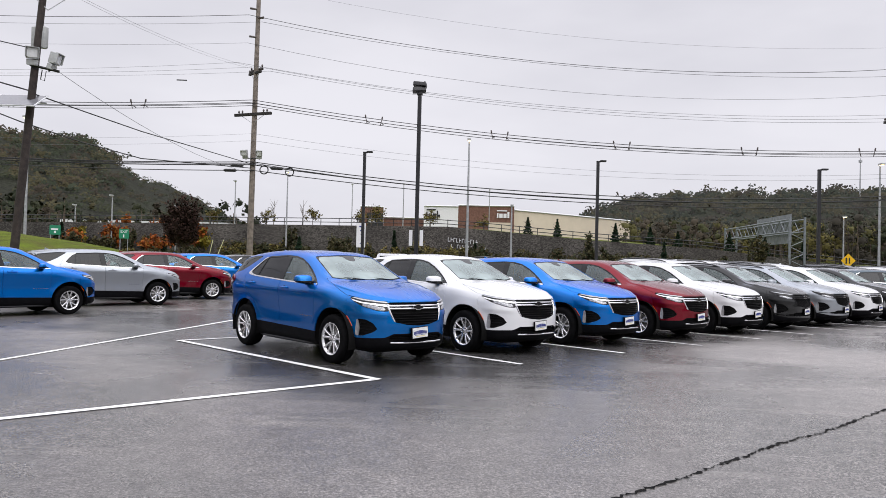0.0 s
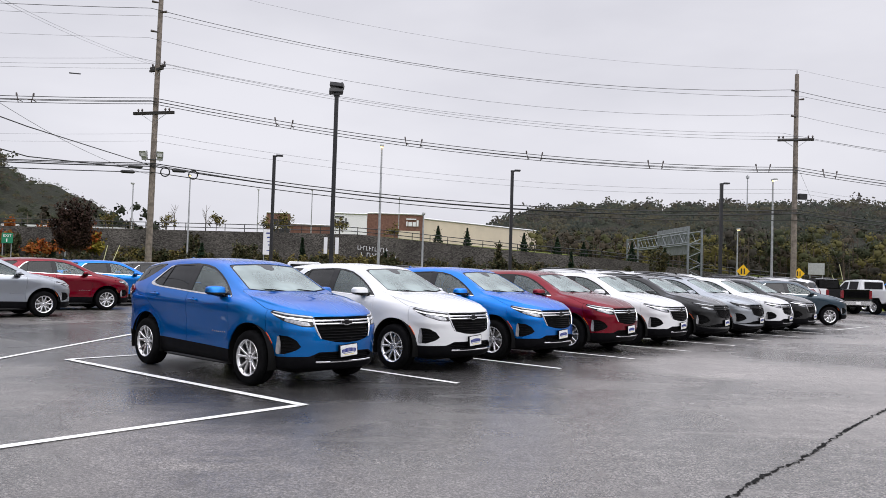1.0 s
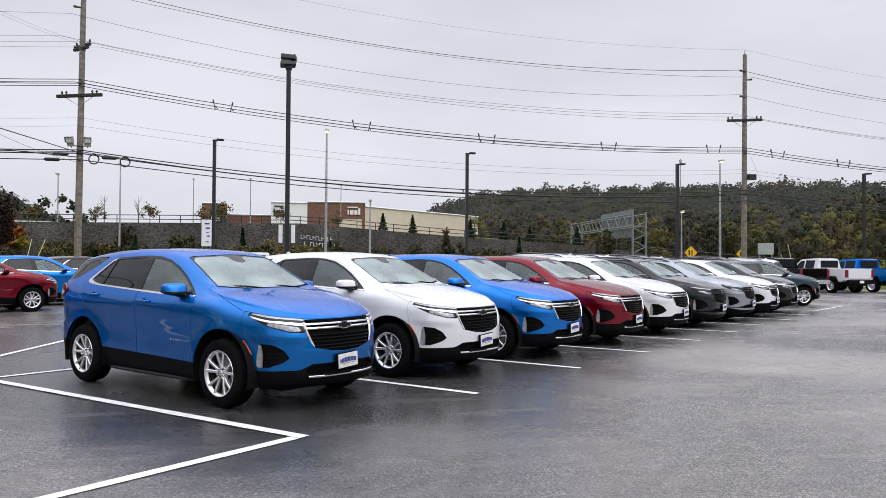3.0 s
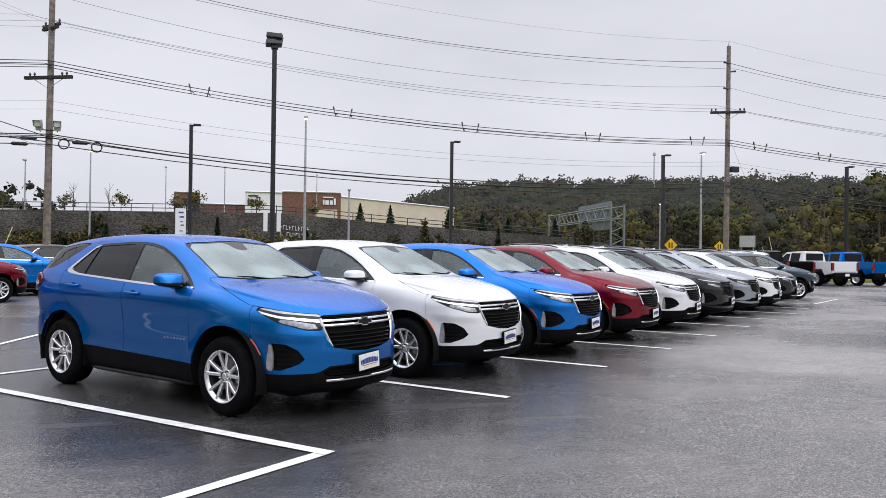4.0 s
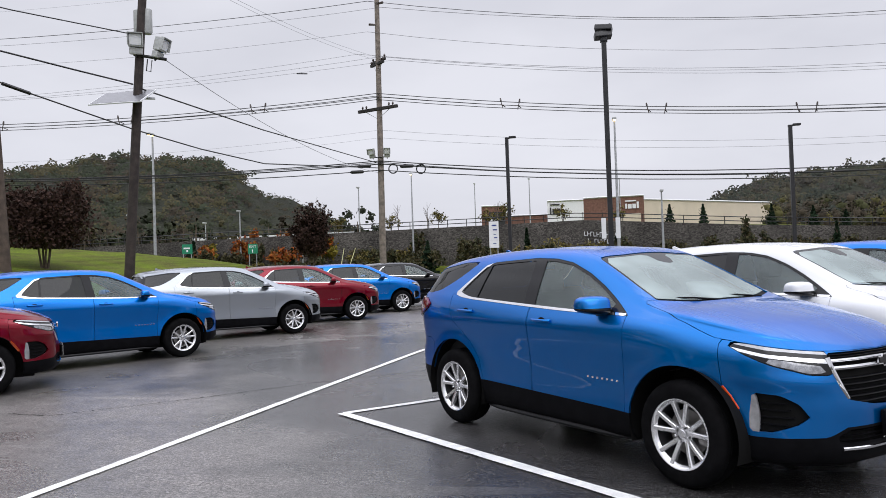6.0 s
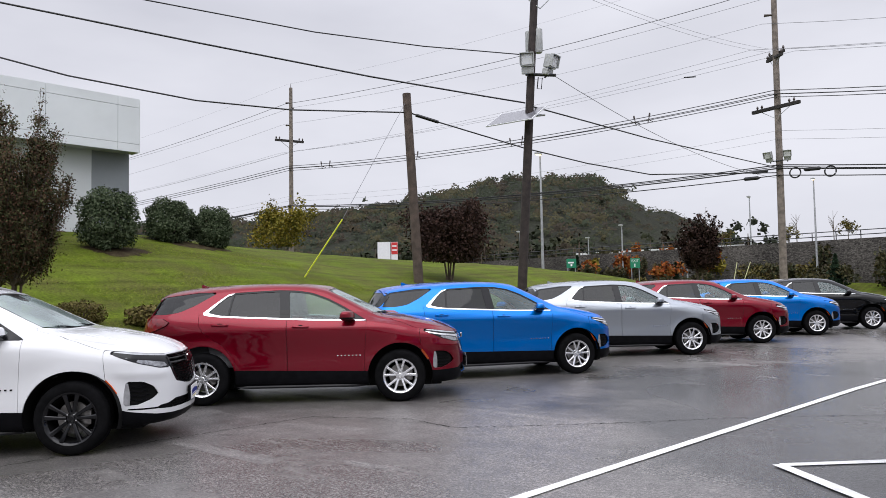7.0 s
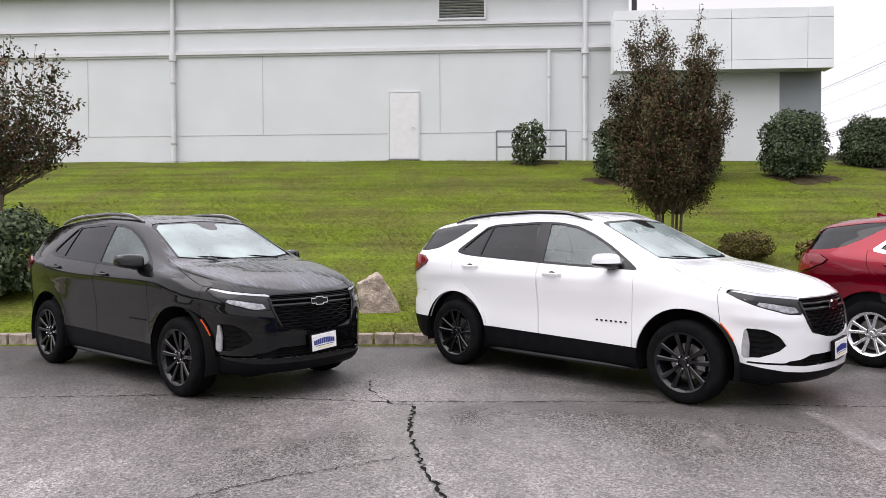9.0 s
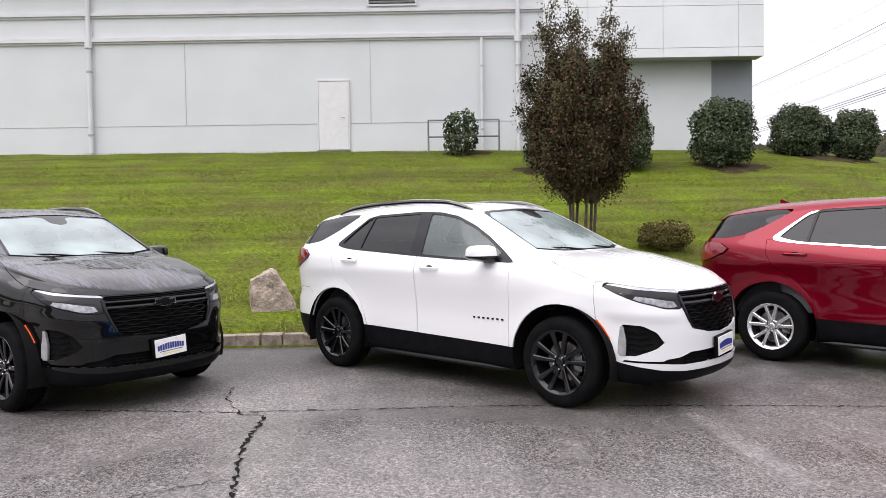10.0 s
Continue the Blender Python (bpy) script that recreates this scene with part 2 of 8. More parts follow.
    l.new(calc("MULTIPLY", calc("MULTIPLY", calc("MULTIPLY", calc("MULTIPLY", chip, coarse), mid), lot_shading), scuff), sc.inputs["Scale"])
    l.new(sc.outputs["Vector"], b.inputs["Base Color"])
    wet = ranged(big, 0.36, 0.66, 0.17, 0.42)
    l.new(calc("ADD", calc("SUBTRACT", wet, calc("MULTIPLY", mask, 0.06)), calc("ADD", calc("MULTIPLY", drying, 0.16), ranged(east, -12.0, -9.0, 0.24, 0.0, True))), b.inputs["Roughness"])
    b.inputs["Specular IOR Level"].default_value = 0.62
    bp = n.new("ShaderNodeBump")
    bp.inputs["Strength"].default_value, bp.inputs["Distance"].default_value = 0.4, 0.006
    l.new(calc("ADD", bw.outputs["Val"], calc("MULTIPLY", coarse, 0.6)), bp.inputs["Height"])
    l.new(bp.outputs["Normal"], b.inputs["Normal"])
    return m


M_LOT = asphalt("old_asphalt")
M_ROAD = mat("road_asphalt", (0.07, 0.07, 0.072), 0.55, vary=0.2, scale=0.4)
M_LINE = mat("road_paint", (0.72, 0.72, 0.70), 0.55, vary=0.12, scale=9, fine=0.12, fine_scale=160, bump=0.2, bump_scale=150)
M_TAR = mat("crack_dirt", (0.008, 0.008, 0.008), 0.9, spec=0.1, vary=0.3, scale=30)
M_STONE = mat("kerb_stone", (0.27, 0.225, 0.18), 0.8, vary=0.35, scale=7, fine=0.2, fine_scale=70, bump=0.6, bump_scale=40)
M_ROCK = mat("sandstone_boulder", (0.42, 0.345, 0.275), 0.85, vary=0.0, second=(0.23, 0.185, 0.155), scale=5, fine=0.2, fine_scale=40, bump=0.7, bump_scale=22)
M_STUCCO = mat("grey_stucco", (0.63, 0.655, 0.665), 0.85, vary=0.03, scale=0.6, fine=0.05, fine_scale=140, bump=0.25, bump_scale=120)
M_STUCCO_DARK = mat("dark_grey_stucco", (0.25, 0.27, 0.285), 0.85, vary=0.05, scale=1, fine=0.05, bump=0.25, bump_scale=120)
M_TRIMWALL = mat("painted_trim", (0.64, 0.645, 0.66), 0.6, vary=0.04, scale=2)
M_PANEL = mat("white_metal_panel", (0.74, 0.77, 0.78), 0.4, vary=0.03, scale=1)
M_METALROOF = mat("standing_seam_roof", (0.40, 0.40, 0.385), 0.5, 0.1, vary=0.08, scale=1.4)
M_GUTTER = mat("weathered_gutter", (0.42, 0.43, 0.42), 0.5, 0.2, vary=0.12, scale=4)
M_DOOR = mat("painted_steel_door", (0.70, 0.705, 0.71), 0.5, vary=0.03)
M_VENT = mat("dark_louvre", (0.16, 0.165, 0.17), 0.6, vary=0.1)
M_GALV = mat("galvanised_steel", (0.42, 0.43, 0.44), 0.45, 0.7, vary=0.15, scale=6)
M_STUBWOOD = mat("old_pole_wood", (0.080, 0.058, 0.046), 0.85, vary=0.3, scale=4, fine=0.2, fine_scale=50, bump=0.5, bump_scale=45)
M_GANTRY = mat("dull_gantry_steel", (0.20, 0.22, 0.235), 0.55, 0.4, vary=0.15, scale=2)
M_WOODPOLE = mat("weathered_pole_wood", (0.19, 0.16, 0.135), 0.85, vary=0.3, scale=4, fine=0.2, fine_scale=50, bump=0.5, bump_scale=45)
M_ARM = mat("tarred_timber", (0.022, 0.019, 0.017), 0.8, vary=0.3, scale=6, fine=0.2, fine_scale=60)
M_DARKPOLE = mat("creosoted_pole_wood", (0.034, 0.025, 0.022), 0.8, vary=0.35, scale=5, fine=0.25, fine_scale=50, bump=0.5, bump_scale=45)
M_BLACKMETAL = mat("black_painted_steel", (0.018, 0.018, 0.02), 0.4, 0.1, vary=0.2, scale=8)
M_GREYMETAL = mat("grey_lamp_housing", (0.45, 0.46, 0.45), 0.45, 0.3, vary=0.1, scale=9)
M_WIRE = mat("black_cable", (0.012, 0.012, 0.013), 0.6, vary=0.2)
M_THINWIRE = mat("aluminium_wire", (0.13, 0.13, 0.14), 0.5, 0.3, vary=0.2)
M_INSUL = mat("brown_insulator", (0.06, 0.045, 0.04), 0.35, vary=0.2)
M_SOLAR = mat("solar_cells", (0.16, 0.16, 0.175), 0.3, vary=0.15, scale=20)
M_WHITEPLASTIC = mat("white_sheet", (0.72, 0.73, 0.74), 0.4, vary=0.04, scale=3)
M_YELLOW = mat("yellow_plastic", (0.62, 0.66, 0.03), 0.45, vary=0.1, scale=5)
M_PALEYELLOW = mat("pale_yellow_plastic", (0.60, 0.60, 0.33), 0.5, vary=0.1, scale=5)
M_SIGNYELLOW = mat("sign_yellow", (0.85, 0.50, 0.01), 0.4, vary=0.05)
M_SIGNBLUE = mat("sign_blue", (0.012, 0.13, 0.42), 0.35, vary=0.06)
M_SIGNGREEN = mat("sign_green", (0.01, 0.20, 0.10), 0.4, vary=0.05)
M_SIGNRED = mat("sign_red", (0.55, 0.03, 0.03), 0.4, vary=0.05)
M_SIGNWHITE = mat("sign_white", (0.78, 0.78, 0.78), 0.4, vary=0.04)
M_SIGNBLACK = mat("sign_black", (0.015, 0.015, 0.015), 0.5, vary=0.1)
M_BARK = mat("bark", (0.10, 0.075, 0.055), 0.9, vary=0.3, scale=12, bump=0.6, bump_scale=40)
M_TAN = mat("tan_render", (0.62, 0.54, 0.42), 0.85, vary=0.05, scale=0.3)
M_BROWNBRICK = mat("brown_brick", (0.17, 0.085, 0.06), 0.85, vary=0.2, scale=2, fine=0.1, fine_scale=12)
M_GLOW = lamp_glow("sodium_lamp", (1.0, 0.72, 0.35), 4.0)

# car materials
M_TYRE = mat("tyre_rubber", (0.006, 0.006, 0.0065), 0.8, spec=0.04, vary=0.25, scale=14, bump=0.15, bump_scale=120)
M_ALLOY = mat("silver_alloy", (0.80, 0.80, 0.81), 0.24, 0.75, vary=0.06, scale=10)
M_BLACKALLOY = mat("gloss_black_alloy", (0.004, 0.004, 0.005), 0.12, 0.0, spec=0.4, vary=0.15, scale=10)
M_BRAKE = mat("brake_disc", (0.24, 0.23, 0.22), 0.4, 0.9, vary=0.2, scale=20)
M_CLAD = mat("black_cladding", (0.005, 0.005, 0.006), 0.5, spec=0.05, vary=0.2, scale=9, bump=0.1, bump_scale=300)
M_SILL = mat("sill_moulding", (0.008, 0.008, 0.009), 0.35, spec=0.3, vary=0.2, scale=9)
M_GLOSSBLACK = mat("gloss_black_trim", (0.006, 0.006, 0.007), 0.16, spec=0.3, vary=0.1)
M_RAIL = mat("gloss_black_rail", (0.008, 0.008, 0.009), 0.10, spec=0.5, vary=0.1, coat=1.0)
M_CHROME = mat("bright_chrome", (0.80, 0.80, 0.81), 0.10, 1.0, vary=0.05, scale=12)
M_DIM = mat("dark_interior", (0.022, 0.022, 0.024), 0.75, vary=0.2, scale=8)
M_SEAT = mat("grey_seat_cloth", (0.10, 0.10, 0.105), 0.85, vary=0.15, scale=20)
M_DASH = mat("dashboard_top", (0.05, 0.05, 0.052), 0.7, vary=0.1)
M_UNDER = mat("underbody", (0.005, 0.005, 0.005), 0.8, spec=0.15, vary=0.2)
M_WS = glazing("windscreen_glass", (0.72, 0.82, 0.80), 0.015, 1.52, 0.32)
M_FRONTGLASS = glazing("front_side_glass", (0.60, 0.74, 0.70), 0.015, 1.52, 0.11)
M_PRIVACY = glazing("privacy_glass", (0.03, 0.03, 0.032), 0.015, 1.52, 0.004)
M_LENS = mat("headlamp_reflector", (0.30, 0.305, 0.32), 0.15, 0.8, coat=1.0, vary=0.35, scale=28)
M_LENSDARK = mat("headlamp_bezel", (0.006, 0.006, 0.007), 0.2, 0.0, spec=0.2, coat=0.35, vary=0.2, scale=20)
M_CORNER = mat("corner_light_lens", (0.30, 0.30, 0.31), 0.2, 0.1, coat=1.0, vary=0.15, scale=20)
M_BARREL = mat("wheel_barrel", (0.04, 0.04, 0.042), 0.5, 0.5, vary=0.2, scale=12)
M_DRL = mat("running_light_lens", (0.40, 0.41, 0.43), 0.2, 0.1, coat=1.0, vary=0.1, scale=20)
M_TAIL = mat("red_lamp_lens", (0.17, 0.004, 0.010), 0.15, coat=1.0, vary=0.3, scale=14)
M_AMBER = mat("amber_marker", (0.75, 0.10, 0.01), 0.25, coat=0.6, vary=0.1)
M_PLATE = mat("dealer_plate", (0.80, 0.80, 0.78), 0.4, vary=0.06, scale=20)
M_PLATEBLUE = mat("dealer_plate_print", (0.03, 0.045, 0.22), 0.4, vary=0.2, scale=40)
M_PLATEYELLOW = mat("dealer_plate_line", (0.75, 0.65, 0.25), 0.5, vary=0.1)
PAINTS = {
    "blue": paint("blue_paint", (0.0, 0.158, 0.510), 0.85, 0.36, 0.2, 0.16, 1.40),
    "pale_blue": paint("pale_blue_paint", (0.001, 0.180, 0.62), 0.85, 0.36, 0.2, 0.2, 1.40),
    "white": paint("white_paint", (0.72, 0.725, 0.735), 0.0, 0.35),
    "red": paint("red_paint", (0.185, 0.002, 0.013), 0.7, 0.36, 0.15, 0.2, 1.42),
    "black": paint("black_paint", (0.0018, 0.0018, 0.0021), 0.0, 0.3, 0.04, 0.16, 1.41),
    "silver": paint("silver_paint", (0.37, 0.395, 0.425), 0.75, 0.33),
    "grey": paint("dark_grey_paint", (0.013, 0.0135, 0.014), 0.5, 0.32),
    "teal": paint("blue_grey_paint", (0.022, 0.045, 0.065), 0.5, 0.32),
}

# ---- mesh helpers ----


def mesh_of(name, verts, faces, material, smooth=False):
    me = bpy.data.meshes.new(name)
    me.from_pydata([tuple(map(float, v)) for v in verts], [], [list(map(int, f)) for f in faces])
    me.materials.append(material)
    if smooth:
        me.shade_smooth()
    me.update()
    return me


def finish(bm, name, material, smooth_angle=None):
    me = bpy.data.meshes.new(name)
    bmesh.ops.recalc_face_normals(bm, faces=bm.faces)
    if smooth_angle:
        flat = bm.faces.layers.int.get("flat")
        for f in bm.faces:
            f.smooth = not (flat and f[flat])
        for e in bm.edges:
            if len(e.link_faces) == 2 and e.calc_face_angle(0) > radians(smooth_angle):
                e.smooth = False
    bm.to_mesh(me)
    bm.free()
    me.materials.append(material)
    return me


def part(name, bm, material, parent=None, label="", smooth=35):
    ob = new(name, finish(bm, name, material, smooth))
    ob.parent = parent
    if label:
        ob["label"] = label
    return ob


def part_mesh(name, me, parent=None, label=""):
    ob = new(name, me)
    ob.parent = parent
    if label:
        ob["label"] = label
    return ob


def thing(name, m=None, label="", category="", group="", kind=""):
    ob = new(name)
    if m is not None:
        ob.matrix_world = m
    return tagged(ob, label, category, group, kind)


def box(bm, lo, hi, bevel=0.0, m=None):
    """A block; its six broad faces stay flat between rounded edges."""
    flat = bm.faces.layers.int.get("flat") or bm.faces.layers.int.new("flat")
    g = bmesh.ops.create_cube(bm, size=1.0)
    vs = g["verts"]
    for f in {f for v in vs for f in v.link_faces}:
        f[flat] = 1
    for v in vs:
        v.co = Vector([lo[i] + (hi[i] - lo[i]) * (v.co[i] + 0.5) for i in range(3)])
    if bevel:
        es = list({e for v in vs for e in v.link_edges})
        r = bmesh.ops.bevel(bm, geom=es, offset=bevel, segments=2, affect="EDGES", profile=0.6)
        for f in r["faces"]:
            f[flat] = 0
        vs = list({v for f in r["faces"] for v in f.verts} | {v for v in vs if v.is_valid})
    if m is not None:
        bmesh.ops.transform(bm, matrix=m, verts=vs)
    return vs


def tube(bm, path, radii, n=8, caps=True):
    """A round bar along a list of points; radii is one number or one for each point."""
    pts = [Vector(p) for p in path]
    if not hasattr(radii, "__len__"):
        radii = [radii] * len(pts)
    radii = [float(r) for r in radii]
    rings = []
    for i, p in enumerate(pts):
        d = (pts[min(i + 1, len(pts) - 1)] - pts[max(i - 1, 0)]).normalized()
        up = Vector((0, 0, 1)) if abs(d.z) < 0.9 else Vector((1, 0, 0))
        a = d.cross(up).normalized()
        b = d.cross(a).normalized()
        rings.append([bm.verts.new(p + radii[i] * (math.cos(k * math.tau / n) * a + math.sin(k * math.tau / n) * b)) for k in range(n)])
    for r, s in zip(rings, rings[1:]):
        for k in range(n):
            bm.faces.new((r[k], r[(k + 1) % n], s[(k + 1) % n], s[k]))
    if caps:
        bm.faces.new(rings[0][::-1])
        bm.faces.new(rings[-1])


def prism(bm, outline, depth, m=None):
    """A plate from an outline in x, y with a thickness along z."""
    a = [bm.verts.new((x, y, 0)) for x, y in outline]
    b = [bm.verts.new((x, y, depth)) for x, y in outline]
    k = len(a)
    bm.faces.new(a[::-1])
    bm.faces.new(b)
    for i in range(k):
        bm.faces.new((a[i], a[(i + 1) % k], b[(i + 1) % k], b[i]))
    if m is not None:
        bmesh.ops.transform(bm, matrix=m, verts=a + b)


def smoothstep(a, b, x):
    t = np.clip((np.asarray(x, float) - a) / (b - a), 0, 1)
    return t * t * (3 - 2 * t)

# ---- ground and structure ----
def kerb_x(y):
    return np.interp(y, [-40, 2.4, 8, 14, 20, 30, 38, 44], [-14.2, -13.6, -13.62, -13.75, -13.6, -13.2, -12.9, -12.7])


def bank(x, y):
    """Height of the land: a grass bank behind the kerb, level ground by the road, a slope past it."""
    x, y = np.asarray(x, float), np.asarray(y, float)
    top = np.interp(y, [-40, 18, 27, 34, 40, 44, 48, 52, 58], [3.9, 3.75, 3.5, 3.1, 2.7, 2.3, 1.3, 0.5, 0.0])
    far = np.interp(y, [-40, 20, 27, 34, 40, 44, 48], [14.6, 14.6, 17.5, 16.3, 13.0, 11.0, 8.5])
    d = kerb_x(y) - x
    up = np.clip(d / far, 0, 1)
    h = 0.13 + (top - 0.13) * (0.75 * up + 0.25 * up * up * (3 - 2 * up))
    back = np.where(y < 24, 0.0, 1.0) * smoothstep(1.0, 2.6, d / far)
    h = h * (1 - back)
    h = np.where(d > 0, h, np.where(y > 46, 0.12, -0.03))
    h = np.where((y > 46) & (d <= 0), 0.12 * (1 - smoothstep(49, 51, y)) - 0.03, h)
    h = np.where(y > 50.5, np.minimum(h, np.interp(y, [50.5, 53], [1.2, -0.03])), h)
    rise = smoothstep(84, 99, y) * np.interp(x, [-120, -60, -20, 20], [4.0, 3.0, 1.4, 0.6])
    return h + rise


M_GRASS = mat("mown_grass", (0.092, 0.126, 0.010), 0.95, spec=0.1, second=(0.080, 0.084, 0.018), scale=0.9, fine=0.32, fine_scale=48, bump=0.9, bump_scale=70)
gn, gl = M_GRASS.node_tree.nodes, M_GRASS.node_tree.links
g_old = gn["Principled BSDF"].inputs["Base Color"].links[0].from_socket
g_co = gn.new("ShaderNodeTexCoord")
g_map = gn.new("ShaderNodeMapping")
g_map.inputs["Scale"].default_value = (2.6, 0.16, 1.0)
gl.new(g_co.outputs["Object"], g_map.inputs["Vector"])
g_band = gn.new("ShaderNodeTexNoise")
g_band.inputs["Scale"].default_value, g_band.inputs["Detail"].default_value = 1.0, 4
gl.new(g_map.outputs["Vector"], g_band.inputs["Vector"])
g_tuft = gn.new("ShaderNodeTexNoise")
g_tuft.inputs["Scale"].default_value, g_tuft.inputs["Detail"].default_value = 17, 8
gl.new(g_co.outputs["Object"], g_tuft.inputs["Vector"])
g_k = gn.new("ShaderNodeMath")
g_k.operation = "MULTIPLY"
for g_slot, (g_from, g_lo, g_hi) in enumerate(((g_band.outputs["Fac"], 0.72, 1.28), (g_tuft.outputs["Fac"], 0.60, 1.40))):
    g_r = gn.new("ShaderNodeMapRange")
    g_r.inputs["From Min"].default_value, g_r.inputs["From Max"].default_value = 0.3, 0.7
    g_r.inputs["To Min"].default_value, g_r.inputs["To Max"].default_value = g_lo, g_hi
    gl.new(g_from, g_r.inputs["Value"])
    gl.new(g_r.outputs["Result"], g_k.inputs[g_slot])
g_s = gn.new("ShaderNodeVectorMath")
g_s.operation = "SCALE"
gl.new(g_old, g_s.inputs[0])
gl.new(g_k.outputs["Value"], g_s.inputs["Scale"])
gl.new(g_s.outputs["Vector"], gn["Principled BSDF"].inputs["Base Color"])
xs = np.unique(np.concatenate([np.linspace(-60, -12, 97), np.linspace(-12, 90, 35), np.array([-2600, -1400, -700, -350, -200, -130, -90, 130, 200, 350, 700, 1400, 2600])]))
ys = np.unique(np.concatenate([np.linspace(-40, 60, 101), np.linspace(60, 104, 23), np.array([-2600, -1200, -500, -200, -90, 120, 160, 240, 400, 800, 1500, 2600])]))
gx, gy = np.meshgrid(xs, ys)
gz = bank(gx, gy)
gz = gz + np.where(gz > 0.2, 0.03 * np.sin(gx * 1.7 + np.sin(gy)) * np.sin(gy * 1.3), 0)
nx = len(xs)
gv = np.column_stack([gx.ravel(), gy.ravel(), gz.ravel()])
gf = [(r * nx + c, r * nx + c + 1, (r + 1) * nx + c + 1, (r + 1) * nx + c) for r in range(len(ys) - 1) for c in range(nx - 1)]
tagged(new("ground", mesh_of("ground", gv, gf, M_GRASS, True)), "mown green grass bank and verges, damp", "ground", kind="structure")

# the car park
lot_left = [(float(kerb_x(y)), float(y)) for y in np.linspace(-40, 44, 43)]
lot_edge = lot_left + [(-11.5, 45.6), (-8, 46.0), (70, 49.0), (70, -40)]
bm = bmesh.new()
f = bm.faces.new([bm.verts.new((x, y, 0)) for x, y in lot_edge])
bmesh.ops.triangulate(bm, faces=[f])
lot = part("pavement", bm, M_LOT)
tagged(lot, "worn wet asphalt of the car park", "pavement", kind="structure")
V = Vector((math.cos(radians(136.8)), math.sin(radians(136.8)), 0))


def stripe(points, width=0.10, z=0.008):
    """A painted line with slightly uneven edges."""
    rng = random.Random(len(points) * 17 + int(points[0][0] * 100))
    bm = bmesh.new()
    p = [Vector((a, b, z)) for a, b in points]
    left, right = [], []
    for i in range(len(p) - 1):
        n = max(2, int((p[i + 1] - p[i]).length / 0.25))
        d = (p[i + 1] - p[i]).normalized()
        s = Vector((-d.y, d.x, 0))
        for k in range(n + (i == len(p) - 2)):
            c = p[i].lerp(p[i + 1], k / n)
            w = width / 2 * (1 + rng.uniform(-0.07, 0.07))
            left.append(bm.verts.new(c + s * w))
            right.append(bm.verts.new(c - s * w))
    for i in range(len(left) - 1):
        bm.faces.new((left[i], left[i + 1], right[i + 1], right[i]))
    return tagged(part("stall_line", bm, M_LINE), "worn white painted parking line", "road marking", "parking lines", "structure")


ENDS = [(1.11, 12.06), (3.01, 13.95), (4.86, 15.68), (6.72, 17.44), (8.50, 19.10), (10.30, 20.76), (12.08, 22.44), (13.88, 24.28), (15.52, 26.2)]
stripe([(-4.55, 6.55), (-3.75, 7.33), (-0.84, 10.17)], 0.115)
stripe([(-0.80, 10.13), (-4.92, 13.84)], 0.115, 0.012)
stripe([(-4.90, 13.86), (-3.6, 15.12), (1.2, 19.7)], 0.10)
for ex, ey in ENDS:
    stripe([(ex, ey), (ex + V.x * 5.45, ey + V.y * 5.45)], 0.10)
stripe([(15.52, 26.2), (18.49, 28.8), (17.2, 31.2)], 0.10, 0.012)
stripe([(-6.75, 6.0), (-6.13, 11.6), (-5.43, 19.1), (-4.62, 25.6), (-3.2, 36.0)], 0.10)


def crack(points, width, seed):
    rng = random.Random(seed)
    bm = bmesh.new()
    pts = []
    p = [Vector((a, b, 0.0055)) for a, b in points]
    for i in range(len(p) - 1):
        n = max(2, int((p[i + 1] - p[i]).length / 0.035))
        for k in range(n):
            pts.append(p[i].lerp(p[i + 1], k / n) + Vector((rng.uniform(-0.02, 0.02), rng.uniform(-0.02, 0.02), 0)))
    pts.append(p[-1])
    left, right = [], []
    for i, c in enumerate(pts):
        d = (pts[min(i + 1, len(pts) - 1)] - pts[max(i - 1, 0)]).normalized()
        s = Vector((-d.y, d.x, 0))
        w = width * rng.uniform(0.2, 1.0) ** 1.6 / 2 * (0.15 if i in (0, len(pts) - 1) else 1)
        left.append(bm.verts.new(c + s * w))
        right.append(bm.verts.new(c - s * w))
    for i in range(len(left) - 1):
        bm.faces.new((left[i], left[i + 1], right[i + 1], right[i]))
    return tagged(part("asphalt_crack", bm, M_TAR), "dark ragged crack in the asphalt", "crack", kind="structure")


crack([(0.4, 4.6), (1.36, 5.65), (1.89, 6.13), (2.49, 6.75), (3.10, 7.40), (3.73, 7.94), (4.98, 9.25), (6.4, 10.6), (8.2, 12.2)], 0.05, 1)
crack([(-10.2, 1.0), (-10.55, 4.31), (-10.69, 5.79), (-10.46, 7.8), (-10.5, 9.83), (-10.34, 11.98), (-10.21, 13.12), (-9.07, 13.71), (-8.26, 13.58), (-7.01, 14.78), (-5.63, 16.28), (-4.68, 17.01), (-3.2, 18.2)], 0.022, 2)
crack([(-11.36, 7.53), (-10.9, 7.6), (-10.40, 7.83), (-10.34, 8.04)], 0.018, 3)
crack([(-10.34, 8.04), (-9.59, 8.06), (-8.89, 8.17), (-8.15, 8.36), (-7.4, 8.3)], 0.04, 4)
crack([(-8.92, 8.12), (-8.48, 7.38), (-8.12, 6.93), (-7.4, 5.9)], 0.014, 5)
crack([(-9.3, 24.6), (-6.2, 25.2), (-2.0, 26.1)], 0.03, 6)

